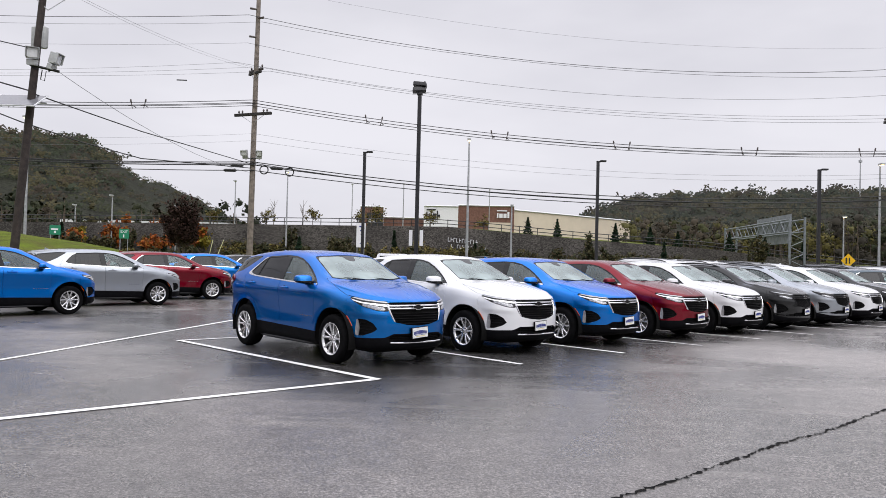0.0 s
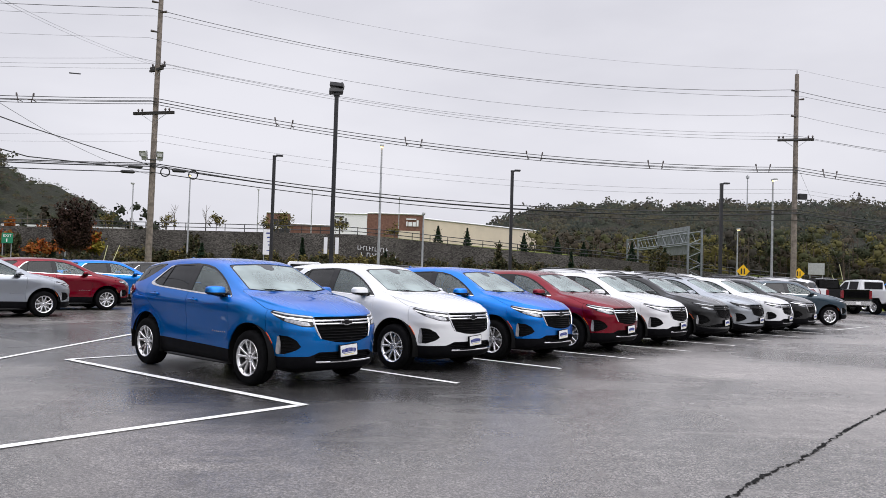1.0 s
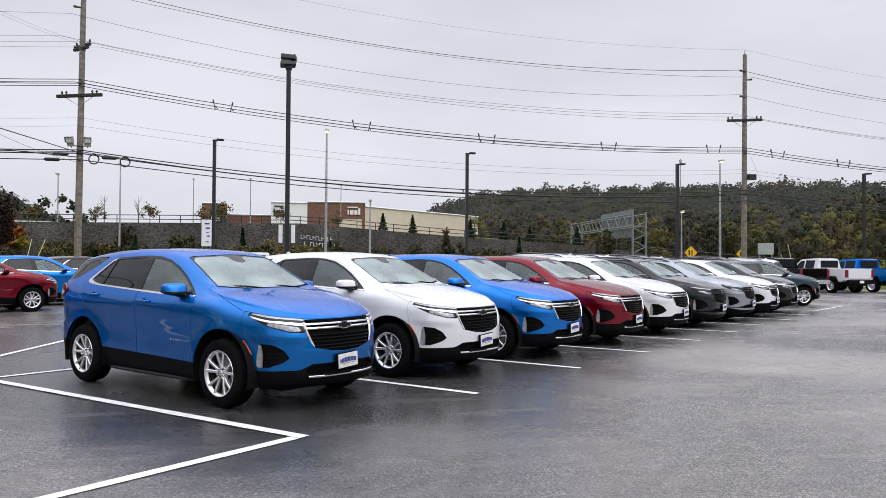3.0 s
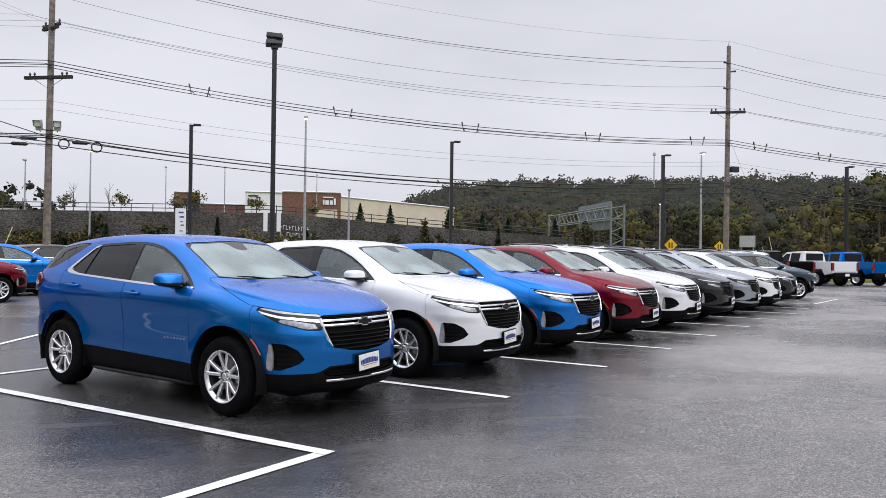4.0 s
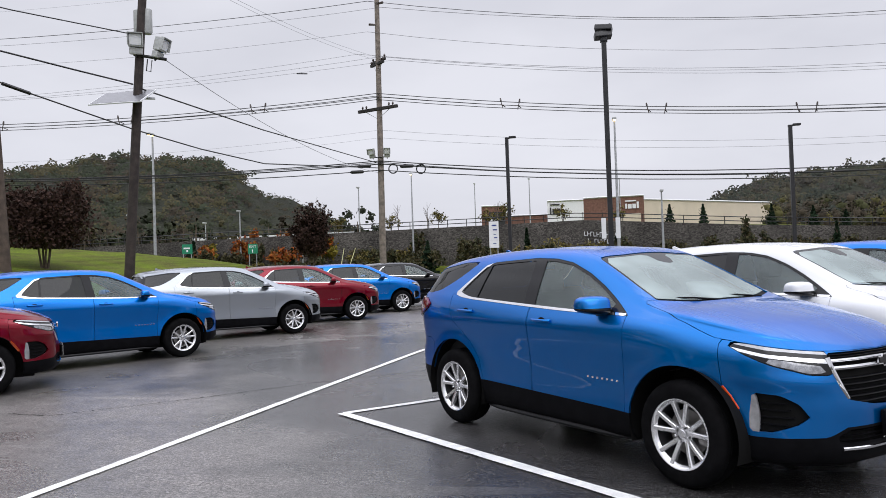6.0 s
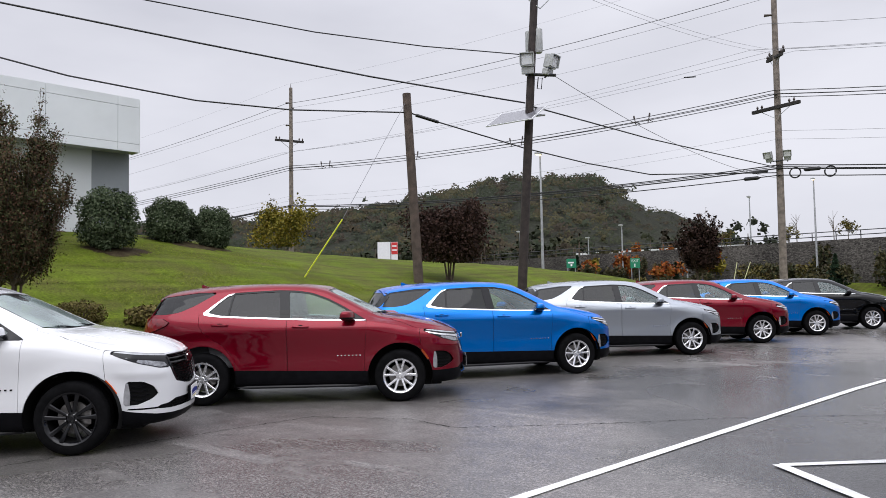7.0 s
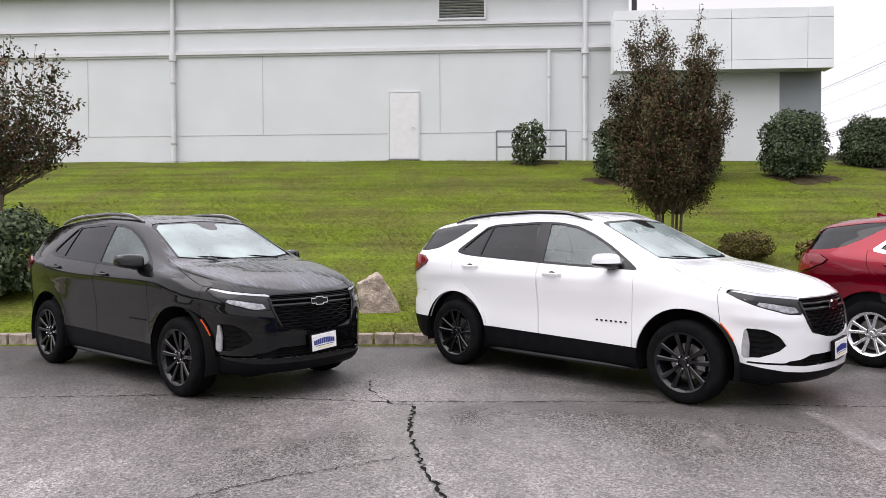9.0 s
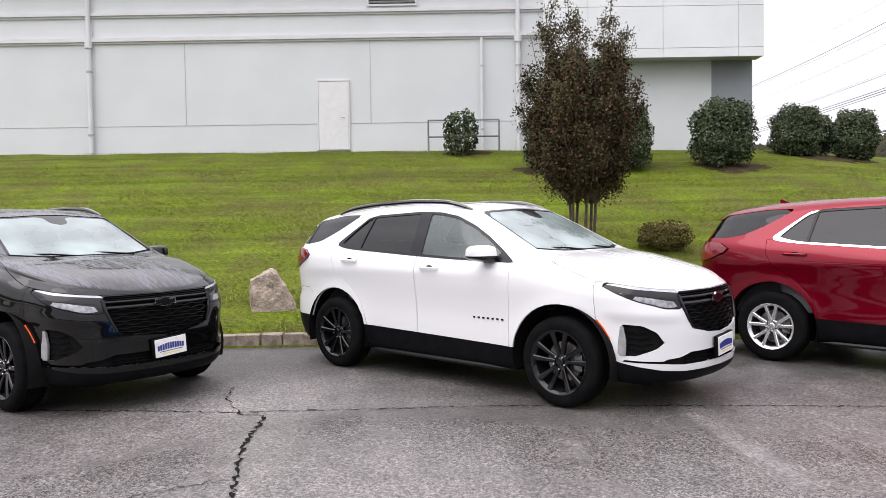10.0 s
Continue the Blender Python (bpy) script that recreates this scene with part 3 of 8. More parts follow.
# stone kerb along the bank
rng = random.Random(5)
kerb = new("kerb")
tagged(kerb, "low kerb of rough grey-brown stone blocks", "kerb", kind="structure")
stone_meshes = []
for i in range(6):
    bm = bmesh.new()
    box(bm, (-0.075, -0.125, -0.06), (0.075, 0.125, 0.15), 0.012)
    for v in bm.verts:
        v.co += Vector((rng.uniform(-0.008, 0.008), rng.uniform(-0.006, 0.006), rng.uniform(-0.008, 0.008)))
    stone_meshes.append(finish(bm, "kerb_stone", M_STONE, 30))
y, count = -2.0, 0
while y < 43:
    k = rng.uniform(0.92, 1.12)
    ob = new("kerb_stone", stone_meshes[count % 6])
    ob.parent = kerb
    ang = math.degrees(math.atan2(float(kerb_x(y + 0.3) - kerb_x(y - 0.3)), 0.6))
    ob.matrix_local = pose(float(kerb_x(y)) - 0.06 + rng.uniform(-0.006, 0.006), y, rng.uniform(-0.008, 0.006), 0, 0, -ang) @ Matrix.Diagonal((1, k, 1, 1))
    y += 0.262 * k
    count += 1

# road beyond the verge
bm = bmesh.new()
bm.faces.new([bm.verts.new((x, y, 0.005)) for x, y in ((-700, -6), (700, 120), (700, 147), (-700, 21))])
tagged(part("road", bm, M_ROAD), "grey wet highway past the verge", "road", kind="structure")

# dealership hall on the bank; its long wall runs almost straight
HALL = pose(-28.55, 6.0, 0, 0, 0, 90 - 1.7)
hall = thing("hall", HALL, "pale grey stuccoed commercial hall with a white panelled fascia", "building")


def hall_box(name, u0, u1, d0, d1, z0, z1, material, bevel=0.0, label=""):
    """A block of the hall: u along its wall, d out of it."""
    bm = bmesh.new()
    box(bm, (u0, -d1, z0), (u1, -d0, z1), bevel)
    return part(name, bm, material, hall, label, 30)


hall_box("wall", -34, 7.7, -14, 0.0, 2.6, 9.5, M_STUCCO, label="pale grey stucco wall")
hall_box("low_wall", 7.7, 12.24, -14, 0.55, 2.4, 8.05, M_STUCCO, label="pale grey stucco wall")
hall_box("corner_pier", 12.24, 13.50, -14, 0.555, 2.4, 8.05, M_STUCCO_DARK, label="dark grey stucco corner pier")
for z0, z1, d in ((7.36, 7.50, 0.10), (7.30, 7.36, 0.05), (8.18, 8.29, 0.10), (8.12, 8.18, 0.05)):
    hall_box("ledge", -34, 7.68, 0.003, d, z0, z1, M_TRIMWALL, 0.01)
hall_box("joint", -34, 7.6, 0.002, 0.008, 4.685, 4.70, M_GUTTER)
for u in (-22.3, -10.3, -4.3, 1.6):
    hall_box("joint", u, u + 0.02, 0.002, 0.007, 4.70, 7.30, M_GUTTER)
bm = bmesh.new()
rf = [(-34.3, 0.35, 9.5), (7.95, 0.35, 9.5), (7.95, -14, 9.6), (-34.3, -14, 9.6), (-34.3, -5, 12.6), (3.7, -5, 12.6)]
vv = [bm.verts.new((a, -b, c)) for a, b, c in rf]
bm.faces.new((vv[0], vv[1], vv[5], vv[4]))
bm.faces.new((vv[1], vv[2], vv[5]))
bm.faces.new((vv[2], vv[3], vv[4], vv[5]))
bm.faces.new((vv[3], vv[0], vv[4]))
part("roof", bm, M_METALROOF, hall, "pale standing-seam metal roof", 10)
for u in np.arange(-33.5, 7.4, 0.62):
    run = min(5.35, (7.95 - u) * 1.25)
    bm = bmesh.new()
    tube(bm, [(u, -0.35, 9.52), (u, -0.35 + run, 9.52 + 3.1 * run / 5.35)], 0.02, 4)
    part("roof_seam", bm, M_METALROOF, hall)
hall_box("gutter", -34.3, 7.98, 0.30, 0.44, 9.42, 9.525, M_VENT, 0.02, "dark grey eaves gutter")
hall_box("soffit", -34.3, 7.9, 0.0, 0.33, 9.36, 9.42, M_TRIMWALL)
for u, z1, w in ((-7.3, 9.4, 0.075), (5.15, 7.3, 0.05), (6.30, 9.4, 0.075)):
    bm = bmesh.new()
    tube(bm, [(u, -0.12, z1), (u, -0.12, 7.28 if z1 > 8 else 5), (u, -0.11, 3.7)], w, 10)
    if z1 > 8:
        tube(bm, [(u, -0.12, 7.34), (u, -0.12, 7.16)], w * 1.6, 10)
    part("downpipe", bm, M_TRIMWALL, hall, "pale grey downpipe")
    for z in (4.4, 6.4):
        bm = bmesh.new()
        tube(bm, [(u, -0.12, z), (u, -0.12, z + 0.05)], w * 1.25, 10)
        part("pipe_clip", bm, M_GUTTER, hall)
dr = new("door")
dr.parent = hall
dr["label"] = "flush grey steel door"
bm = bmesh.new()
box(bm, (-0.47, -0.05, 3.86), (0.47, -0.004, 6.02), 0.008)
part("door_leaf", bm, M_DOOR, dr)
for a, b in (((-0.52, -0.06, 3.84), (-0.475, -0.002, 6.06)), ((0.475, -0.06, 3.84), (0.52, -0.002, 6.06)), ((-0.52, -0.06, 6.022), (0.52, -0.002, 6.075))):
    bm = bmesh.new()
    box(bm, a, b, 0.006)
    part("door_frame", bm, M_TRIMWALL, dr)
bm = bmesh.new()
box(bm, (-0.52, -0.10, 3.80), (0.52, -0.002, 3.838), 0.006)
part("door_sill", bm, M_VENT, dr)
bm = bmesh.new()
tube(bm, [(0.36, -0.05, 4.86), (0.36, -0.11, 4.86), (0.26, -0.11, 4.86)], 0.014, 6)
part("door_handle", bm, M_GALV, dr)
dr.location = (0.42, 0, 0)
vent = new("vent")
vent.parent = hall
vent["label"] = "dark louvred wall vent"
bm = bmesh.new()
box(bm, (1.60, -0.02, 8.42), (3.06, -0.003, 9.24))
part("vent_backing", bm, M_SIGNBLACK, vent)
for a, b in (((1.54, -0.08, 8.36), (1.60, -0.003, 9.30)), ((3.06, -0.08, 8.36), (3.12, -0.003, 9.30)), ((1.60, -0.08, 8.36), (3.06, -0.003, 8.42)), ((1.60, -0.08, 9.24), (3.06, -0.003, 9.30))):
    bm = bmesh.new()
    box(bm, a, b, 0.005)
    part("vent_frame", bm, M_TRIMWALL, vent)
for q in range(9):
    bm = bmesh.new()
    box(bm, (1.605, -0.075, -0.006), (3.055, 0.0, 0.006), 0, Matrix.Translation((0, -0.005, 8.47 + 0.088 * q)) @ Euler((radians(-35), 0, 0)).to_matrix().to_4x4())
    part("vent_slat", bm, M_GUTTER, vent)
# white panelled fascia over the lower wing
bm = bmesh.new()
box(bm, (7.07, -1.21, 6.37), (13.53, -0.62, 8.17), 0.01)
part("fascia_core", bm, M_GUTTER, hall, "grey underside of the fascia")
cuts_u = [7.05, 8.30, 10.55, 12.80, 13.55]
cuts_z = [6.35, 6.63, 7.88, 8.19]
for a, b in zip(cuts_u, cuts_u[1:]):
    for c, d in zip(cuts_z, cuts_z[1:]):
        bm = bmesh.new()
        box(bm, (a + 0.006, -1.25, c + 0.006), (b - 0.006, -1.215, d - 0.006), 0.004)
        part("fascia_panel", bm, M_PANEL, hall, "white metal fascia panel")
for u in (7.032, 13.532):
    bm = bmesh.new()
    box(bm, (u, -1.23, 6.36), (u + 0.036, -0.62, 8.18), 0.004)
    part("fascia_panel", bm, M_PANEL, hall, "white metal fascia panel")

# ---- compact sport utility: the body is one smooth shell, cut along its shut lines ----
# columns from the nose's middle round the side to the tail's middle:
# shoulder (x, y, z), roof rail or bonnet crease (x, y, z), centre line (x, z)
COLUMNS = [
    ((2.205, 0, 0.930), (2.205, 0, 0.930), (2.205, 0.930)),
    ((2.188, 0.25, 0.933), (2.175, 0.19, 0.955), (2.160, 0.965)),
    ((2.132, 0.47, 0.940), (2.10, 0.38, 0.985), (2.075, 1.010)),
    ((2.032, 0.63, 0.955), (1.985, 0.53, 1.020), (1.945, 1.065)),
    ((1.890, 0.742, 0.978), (1.835, 0.64, 1.055), (1.80, 1.110)),
    ((1.620, 0.800, 1.012), (1.60, 0.70, 1.105), (1.57, 1.152)),
    ((1.360, 0.852, 1.062), (1.35, 0.735, 1.155), (1.36, 1.190)),
    ((1.100, 0.876, 1.103), (1.10, 0.715, 1.195), (1.19, 1.212)),
    ((0.900, 0.878, 1.122), (0.90, 0.668, 1.285), (0.97, 1.315)),
    ((0.550, 0.873, 1.132), (0.55, 0.622, 1.455), (0.58, 1.505)),
    ((0.240, 0.868, 1.140), (0.24, 0.590, 1.580), (0.26, 1.632)),
    ((-0.05, 0.866, 1.152), (-0.05, 0.585, 1.618), (-0.05, 1.662)),
    ((-0.50, 0.865, 1.175), (-0.50, 0.590, 1.632), (-0.50, 1.675)),
    ((-1.03, 0.862, 1.203), (-1.03, 0.585, 1.615), (-1.03, 1.667)),
    ((-1.40, 0.855, 1.222), (-1.40, 0.575, 1.590), (-1.42, 1.645)),
    ((-1.75, 0.830, 1.235), (-1.75, 0.560, 1.555), (-1.80, 1.610)),
    ((-2.00, 0.780, 1.238), (-1.98, 0.545, 1.512), (-2.02, 1.562)),
    ((-2.13, 0.700, 1.235), (-2.09, 0.500, 1.420), (-2.12, 1.450)),
    ((-2.21, 0.500, 1.230), (-2.17, 0.400, 1.320), (-2.19, 1.330)),
    ((-2.25, 0.250, 1.225), (-2.23, 0.200, 1.255), (-2.235, 1.260)),
    ((-2.26, 0, 1.225), (-2.26, 0, 1.225), (-2.26, 1.225)),
]
FRONT_AXLE, REAR_AXLE, AXLE_Z = 1.3625, -1.3625, 0.36


def pchip(t, y, q):
    """A shape-keeping cubic through the rows y at t, read at q."""
    t, y, q = np.asarray(t, float), np.asarray(y, float), np.asarray(q, float)
    if y.ndim == 1:
        y = y[:, None]
    h = np.diff(t)[:, None]
    d = np.diff(y, axis=0) / h
    m = np.zeros_like(y)
    same = d[:-1] * d[1:] > 0
    w1, w2 = 2 * h[1:] + h[:-1], h[1:] + 2 * h[:-1]
    with np.errstate(divide="ignore", invalid="ignore"):
        hm = (w1 + w2) / (w1 / d[:-1] + w2 / d[1:])
    m[1:-1] = np.where(same, hm, 0)
    m[0], m[-1] = d[0], d[-1]
    i = np.clip(np.searchsorted(t, q) - 1, 0, len(t) - 2)
    hh = h[i]
    s = ((q - t[i])[:, None]) / hh
    return ((1 + 2 * s) * (1 - s) ** 2 * y[i] + s * (1 - s) ** 2 * hh * m[i] + s * s * (3 - 2 * s) * y[i + 1] + s * s * (s - 1) * hh * m[i + 1])


COL = np.array([(*a, *b, c[0], 0.0, c[1]) for a, b, c in COLUMNS])
GIRTH = np.concatenate([[0], np.cumsum(np.linalg.norm(np.diff(COL[:, :2], axis=0), axis=1))])
LENGTH = GIRTH[-1]


def columns_at(g):
    g = np.atleast_1d(np.asarray(g, float))
    p = pchip(GIRTH, COL, np.clip(g, 0, LENGTH))
    e = 0.02
    d = pchip(GIRTH, COL[:, :2], np.clip(g + e, 0, LENGTH)) - pchip(GIRTH, COL[:, :2], np.clip(g - e, 0, LENGTH))
    d /= np.linalg.norm(d, axis=1)[:, None]
    n = np.stack([d[:, 1], -d[:, 0]], 1)
    n[g <= 1e-6] = (1, 0)
    n[g >= LENGTH - 1e-6] = (-1, 0)
    return p, n


H_SIDE = ([0, 0.04, 0.18, 0.3, 0.45, 0.62, 0.78, 0.84, 0.92, 0.97, 1], [-0.03, -0.006, 0.012, 0.017, 0.018, 0.028, 0.045, 0.047, 0.034, 0.016, 0])
H_FRONT = ([0, 0.08, 0.2, 0.35, 0.5, 0.65, 0.8, 0.92, 1], [0.02, 0.075, 0.088, 0.088, 0.090, 0.080, 0.062, 0.032, 0])
H_REAR = ([0, 0.12, 0.3, 0.42, 0.5, 0.7, 0.85, 1], [-0.02, 0.05, 0.09, 0.088, 0.05, 0.07, 0.05, 0])
Z_LOW = 0.245


def skirt(g, z, out=0.0):
    """Points of the lower body at girth g and height z (arrays), moved outwards by out."""
    g, z = np.broadcast_arrays(np.atleast_1d(np.asarray(g, float)), np.atleast_1d(np.asarray(z, float)))
    p, n = columns_at(g)
    h = (z - Z_LOW) / (p[:, 2] - Z_LOW)
    fx, sx, rx = np.clip(n[:, 0], 0, 1) ** 2, n[:, 1] ** 2, np.clip(-n[:, 0], 0, 1) ** 2
    d = fx * pchip(*H_FRONT, h)[:, 0] + sx * pchip(*H_SIDE, h)[:, 0] + rx * pchip(*H_REAR, h)[:, 0]
    x = p[:, 0]
    for a in (FRONT_AXLE, REAR_AXLE):
        r = np.hypot(x - a, z - AXLE_Z)
        d = d + 0.016 * sx * np.exp(-((r - 0.45) / 0.06) ** 2) * smoothstep(0.3, 0.5, z)
    d = d - 0.005 * sx * np.exp(-((x - 0.0) / 0.75) ** 4) * np.exp(-((z - 0.64) / 0.16) ** 2)
    d = d + 0.008 * sx * np.exp(-((z - (1.035 + 0.02 * x)) / 0.035) ** 2) * smoothstep(-2.1, -1.7, x) * smoothstep(1.5, 1.1, x)
    d = d + 0.013 * np.exp(-((z - 0.745 - 0.05 * (g - 0.5)) / 0.042) ** 2) * smoothstep(0.40, 0.60, g) * smoothstep(1.15, 0.9, g)
    d = d + out
    return np.stack([p[:, 0] + n[:, 0] * d, p[:, 1] + n[:, 1] * d, z], 1)


def shell_grid(fine):
    ga, gb, gc = (46, 58, 16) if fine else (26, 32, 9)
    gs = np.unique(np.concatenate([np.linspace(0, 1.2, ga), np.linspace(1.2, LENGTH - 0.9, gb), np.linspace(LENGTH - 0.9, LENGTH, gc)]))
    p, n = columns_at(gs)
    rows = []
    k = len(gs)
    low = skirt(gs, np.full(k, Z_LOW), -0.10)
    low[:, 1] = np.maximum(low[:, 1], 0)
    rows.append(np.column_stack([low, gs, np.full(k, -0.05)]))
    ws = np.linspace(0, 1, 24 if fine else 14)
    for w in ws:
        z = Z_LOW + (p[:, 2] - Z_LOW) * w
        rows.append(np.column_stack([skirt(gs, z), gs, np.full(k, w)]))
    s, e = p[:, 0:3], p[:, 3:6]
    c = p[:, 6:9]
    m1 = (s + e) / 2
    lift = np.linalg.norm(e - s, axis=1)[:, None]
    m1 = m1 + lift * 0.035 * np.column_stack([np.zeros(k), np.full(k, 0.8), np.full(k, 0.6)])
    m2 = np.column_stack([(e[:, 0] + c[:, 0]) / 2, e[:, 1] * 0.52, c[:, 2] - (c[:, 2] - e[:, 2]) * 0.24])
    ctl = np.stack([s, m1, e, m2, c], 0)
    tan = np.zeros_like(ctl)
    tan[1:-1] = (ctl[2:] - ctl[:-2]) / 2
    tan[0] = ctl[1] - ctl[0]
    tan[4] = np.column_stack([np.zeros(k), -e[:, 1] * 0.55, np.zeros(k)])
    tt = np.concatenate([np.linspace(0, 2, 15 if fine else 9)[1:], np.linspace(2, 4, 13 if fine else 9)[1:]])
    for t in tt:
        i = min(int(t), 3)
        u = t - i
        q = ((1 + 2 * u) * (1 - u) ** 2 * ctl[i] + u * (1 - u) ** 2 * tan[i] + u * u * (3 - 2 * u) * ctl[i + 1] + u * u * (u - 1) * tan[i + 1])
        q[:, 1] = np.maximum(q[:, 1], 0)
        if t == 4:
            q[:, 1] = 0
        rows.append(np.column_stack([q, gs, np.full(k, 1 + t / 4)]))
    v = np.concatenate(rows)
    f = []
    for r in range(len(rows) - 1):
        for i in range(k - 1):
            a = r * k + i
            f.append((a, a + 1, a + 1 + k, a + k))
    return v, f


class Shell:
    """Faces of the half body that can be divided along the zero line of a function of x, y, z, girth and level."""

    def __init__(self, fine=True):
        self.v, faces = shell_grid(fine)
        self.rest = faces

    def split(self, faces, fn):
        val = fn(self.v[:, 0], self.v[:, 1], self.v[:, 2], self.v[:, 3], self.v[:, 4])
        val = np.where(np.abs(val) < 1e-6, 1e-6, val)
        sign = val > 0
        inside, outside, added, known = [], [], [], {}
        base = len(self.v)
        for f in faces:
            s = [sign[i] for i in f]
            if all(s):
                inside.append(f)
            elif not any(s):
                outside.append(f)
            else:
                a, b = [], []
                for i, j in zip(f, f[1:] + f[:1]):
                    (a if sign[i] else b).append(i)
                    if sign[i] != sign[j]:
                        key = (min(i, j), max(i, j))
                        if key not in known:
                            t = val[i] / (val[i] - val[j])
                            known[key] = base + len(added)
                            added.append(self.v[i] + t * (self.v[j] - self.v[i]))
                        a.append(known[key])
                        b.append(known[key])
                if len(a) > 2:
                    inside.append(tuple(a))
                if len(b) > 2:
                    outside.append(tuple(b))
        if added:
            self.v = np.concatenate([self.v, np.array(added)])
        return inside, outside

    def take(self, fn, gap=0.0):
        """Cuts a piece out of what is left, with a shut line of twice gap round it."""
        piece, self.rest = self.split(self.rest, (lambda *a: fn(*a) - gap) if gap else fn)
        if gap:
            _, self.rest = self.split(self.rest, lambda *a: fn(*a) + gap)
        return piece


def inside_outline(px, py, outline):
    """Distance to an outline, positive within it."""
    o = np.array(outline, float)
    best = np.full(px.shape, 1e9)
    odd = np.zeros(px.shape, bool)
    for (ax, ay), (bx, by) in zip(o, np.roll(o, -1, 0)):
        dx, dy = bx - ax, by - ay
        t = np.clip(((px - ax) * dx + (py - ay) * dy) / (dx * dx + dy * dy + 1e-12), 0, 1)
        best = np.minimum(best, np.hypot(px - ax - t * dx, py - ay - t * dy))
        cross = (ay > py) != (by > py)
        xi = ax + (py - ay) * dx / (dy if abs(dy) > 1e-9 else 1e-9)
        odd ^= cross & (px < xi)
    return np.where(odd, best, -best)


def emit(shell, faces, name, material, parent, middle=False, rim=0.014, sink=0.0, label="", painted=False):
    """Meshes of a piece: one across the middle, or one for each side."""
    made = []
    for sides in ([(-1, 1)] if middle else [(-1,), (1,)]):
        bm = bmesh.new()
        for sy in sides:
            idx = sorted({i for f in faces for i in f})
            vs = {i: bm.verts.new((shell.v[i, 0], sy * shell.v[i, 1], shell.v[i, 2])) for i in idx}
            for f in faces:
                loop = [vs[i] for i in f]
                try:
                    bm.faces.new(loop if sy > 0 else loop[::-1])
                except ValueError:
                    pass
        bmesh.ops.remove_doubles(bm, verts=bm.verts, dist=1e-4)
        bm.normal_update()
        if sink:
            for v, nn in [(v, v.normal.copy()) for v in bm.verts]:
                v.co -= nn * sink
            bm.normal_update()
        for f in bm.faces:
            f.smooth = True
        if rim:
            edge = [e for e in bm.edges if e.is_boundary]
            normals = {v: v.normal.copy() for e in edge for v in e.verts}
            r = bmesh.ops.extrude_edge_only(bm, edges=edge)
            old = {tuple(round(c, 6) for c in v.co): nn for v, nn in normals.items()}
            for g in r["geom"]:
                if isinstance(g, bmesh.types.BMVert):
                    nn = old.get(tuple(round(c, 6) for c in g.co))
                    if nn:
                        g.co -= nn * rim
            for e in edge:
                e.smooth = False
        me = bpy.data.meshes.new(name)
        bm.to_mesh(me)
        bm.free()
        me.materials.append(material)
        ob = part_mesh(name, me, parent, label)
        if painted:
            ob.material_slots[0].link = "OBJECT"
            ob.material_slots[0].material = material
        made.append(ob)
    return made


def ribbon(bm, pts, ups, wide, deep):
    """A flat bar along points on the body: wide across (along ups), deep along the outward normal."""
    pts = [Vector(p) for p in pts]
    rings = []
    for i, p in enumerate(pts):
        d = (pts[min(i + 1, len(pts) - 1)] - pts[max(i - 1, 0)]).normalized()
        u = Vector(ups[i] if hasattr(ups[0], "__len__") else ups)
        u = (u - d * u.dot(d)).normalized()
        o = u.cross(d).normalized()
        if o.x < 0:
            o = -o
        w = wide[i] if hasattr(wide, "__len__") else wide
        rings.append([bm.verts.new(p + u * (a * w / 2) + o * (b * deep)) for a, b in ((-1, -1), (-1, 0.3), (-0.5, 1), (0.5, 1), (1, 0.3), (1, -1))])
    for r, s in zip(rings, rings[1:]):
        for k in range(6):
            bm.faces.new((r[k], r[(k + 1) % 6], s[(k + 1) % 6], s[k]))
    bm.faces.new(rings[0][::-1])
    bm.faces.new(rings[-1])


def nose(g, z, out=0.0):
    """A point on the nose; negative girth is the other side."""
    p = skirt(np.array([abs(g)]), np.array([z]), out)[0]
    return Vector((p[0], p[1] * (1 if g >= 0 else -1), p[2]))


def lathe(bm, profile, n=40, close=False):
    """Turns a profile of (radius, y) about the y axis."""
    rings = [[bm.verts.new((r * math.cos(k * math.tau / n), y, r * math.sin(k * math.tau / n))) for k in range(n)] for r, y in profile]
    pairs = list(zip(rings, rings[1:]))
    if close:
        pairs.append((rings[-1], rings[0]))
    for a, b in pairs:
        for k in range(n):
            bm.faces.new((a[k], a[(k + 1) % n], b[(k + 1) % n], b[k]))


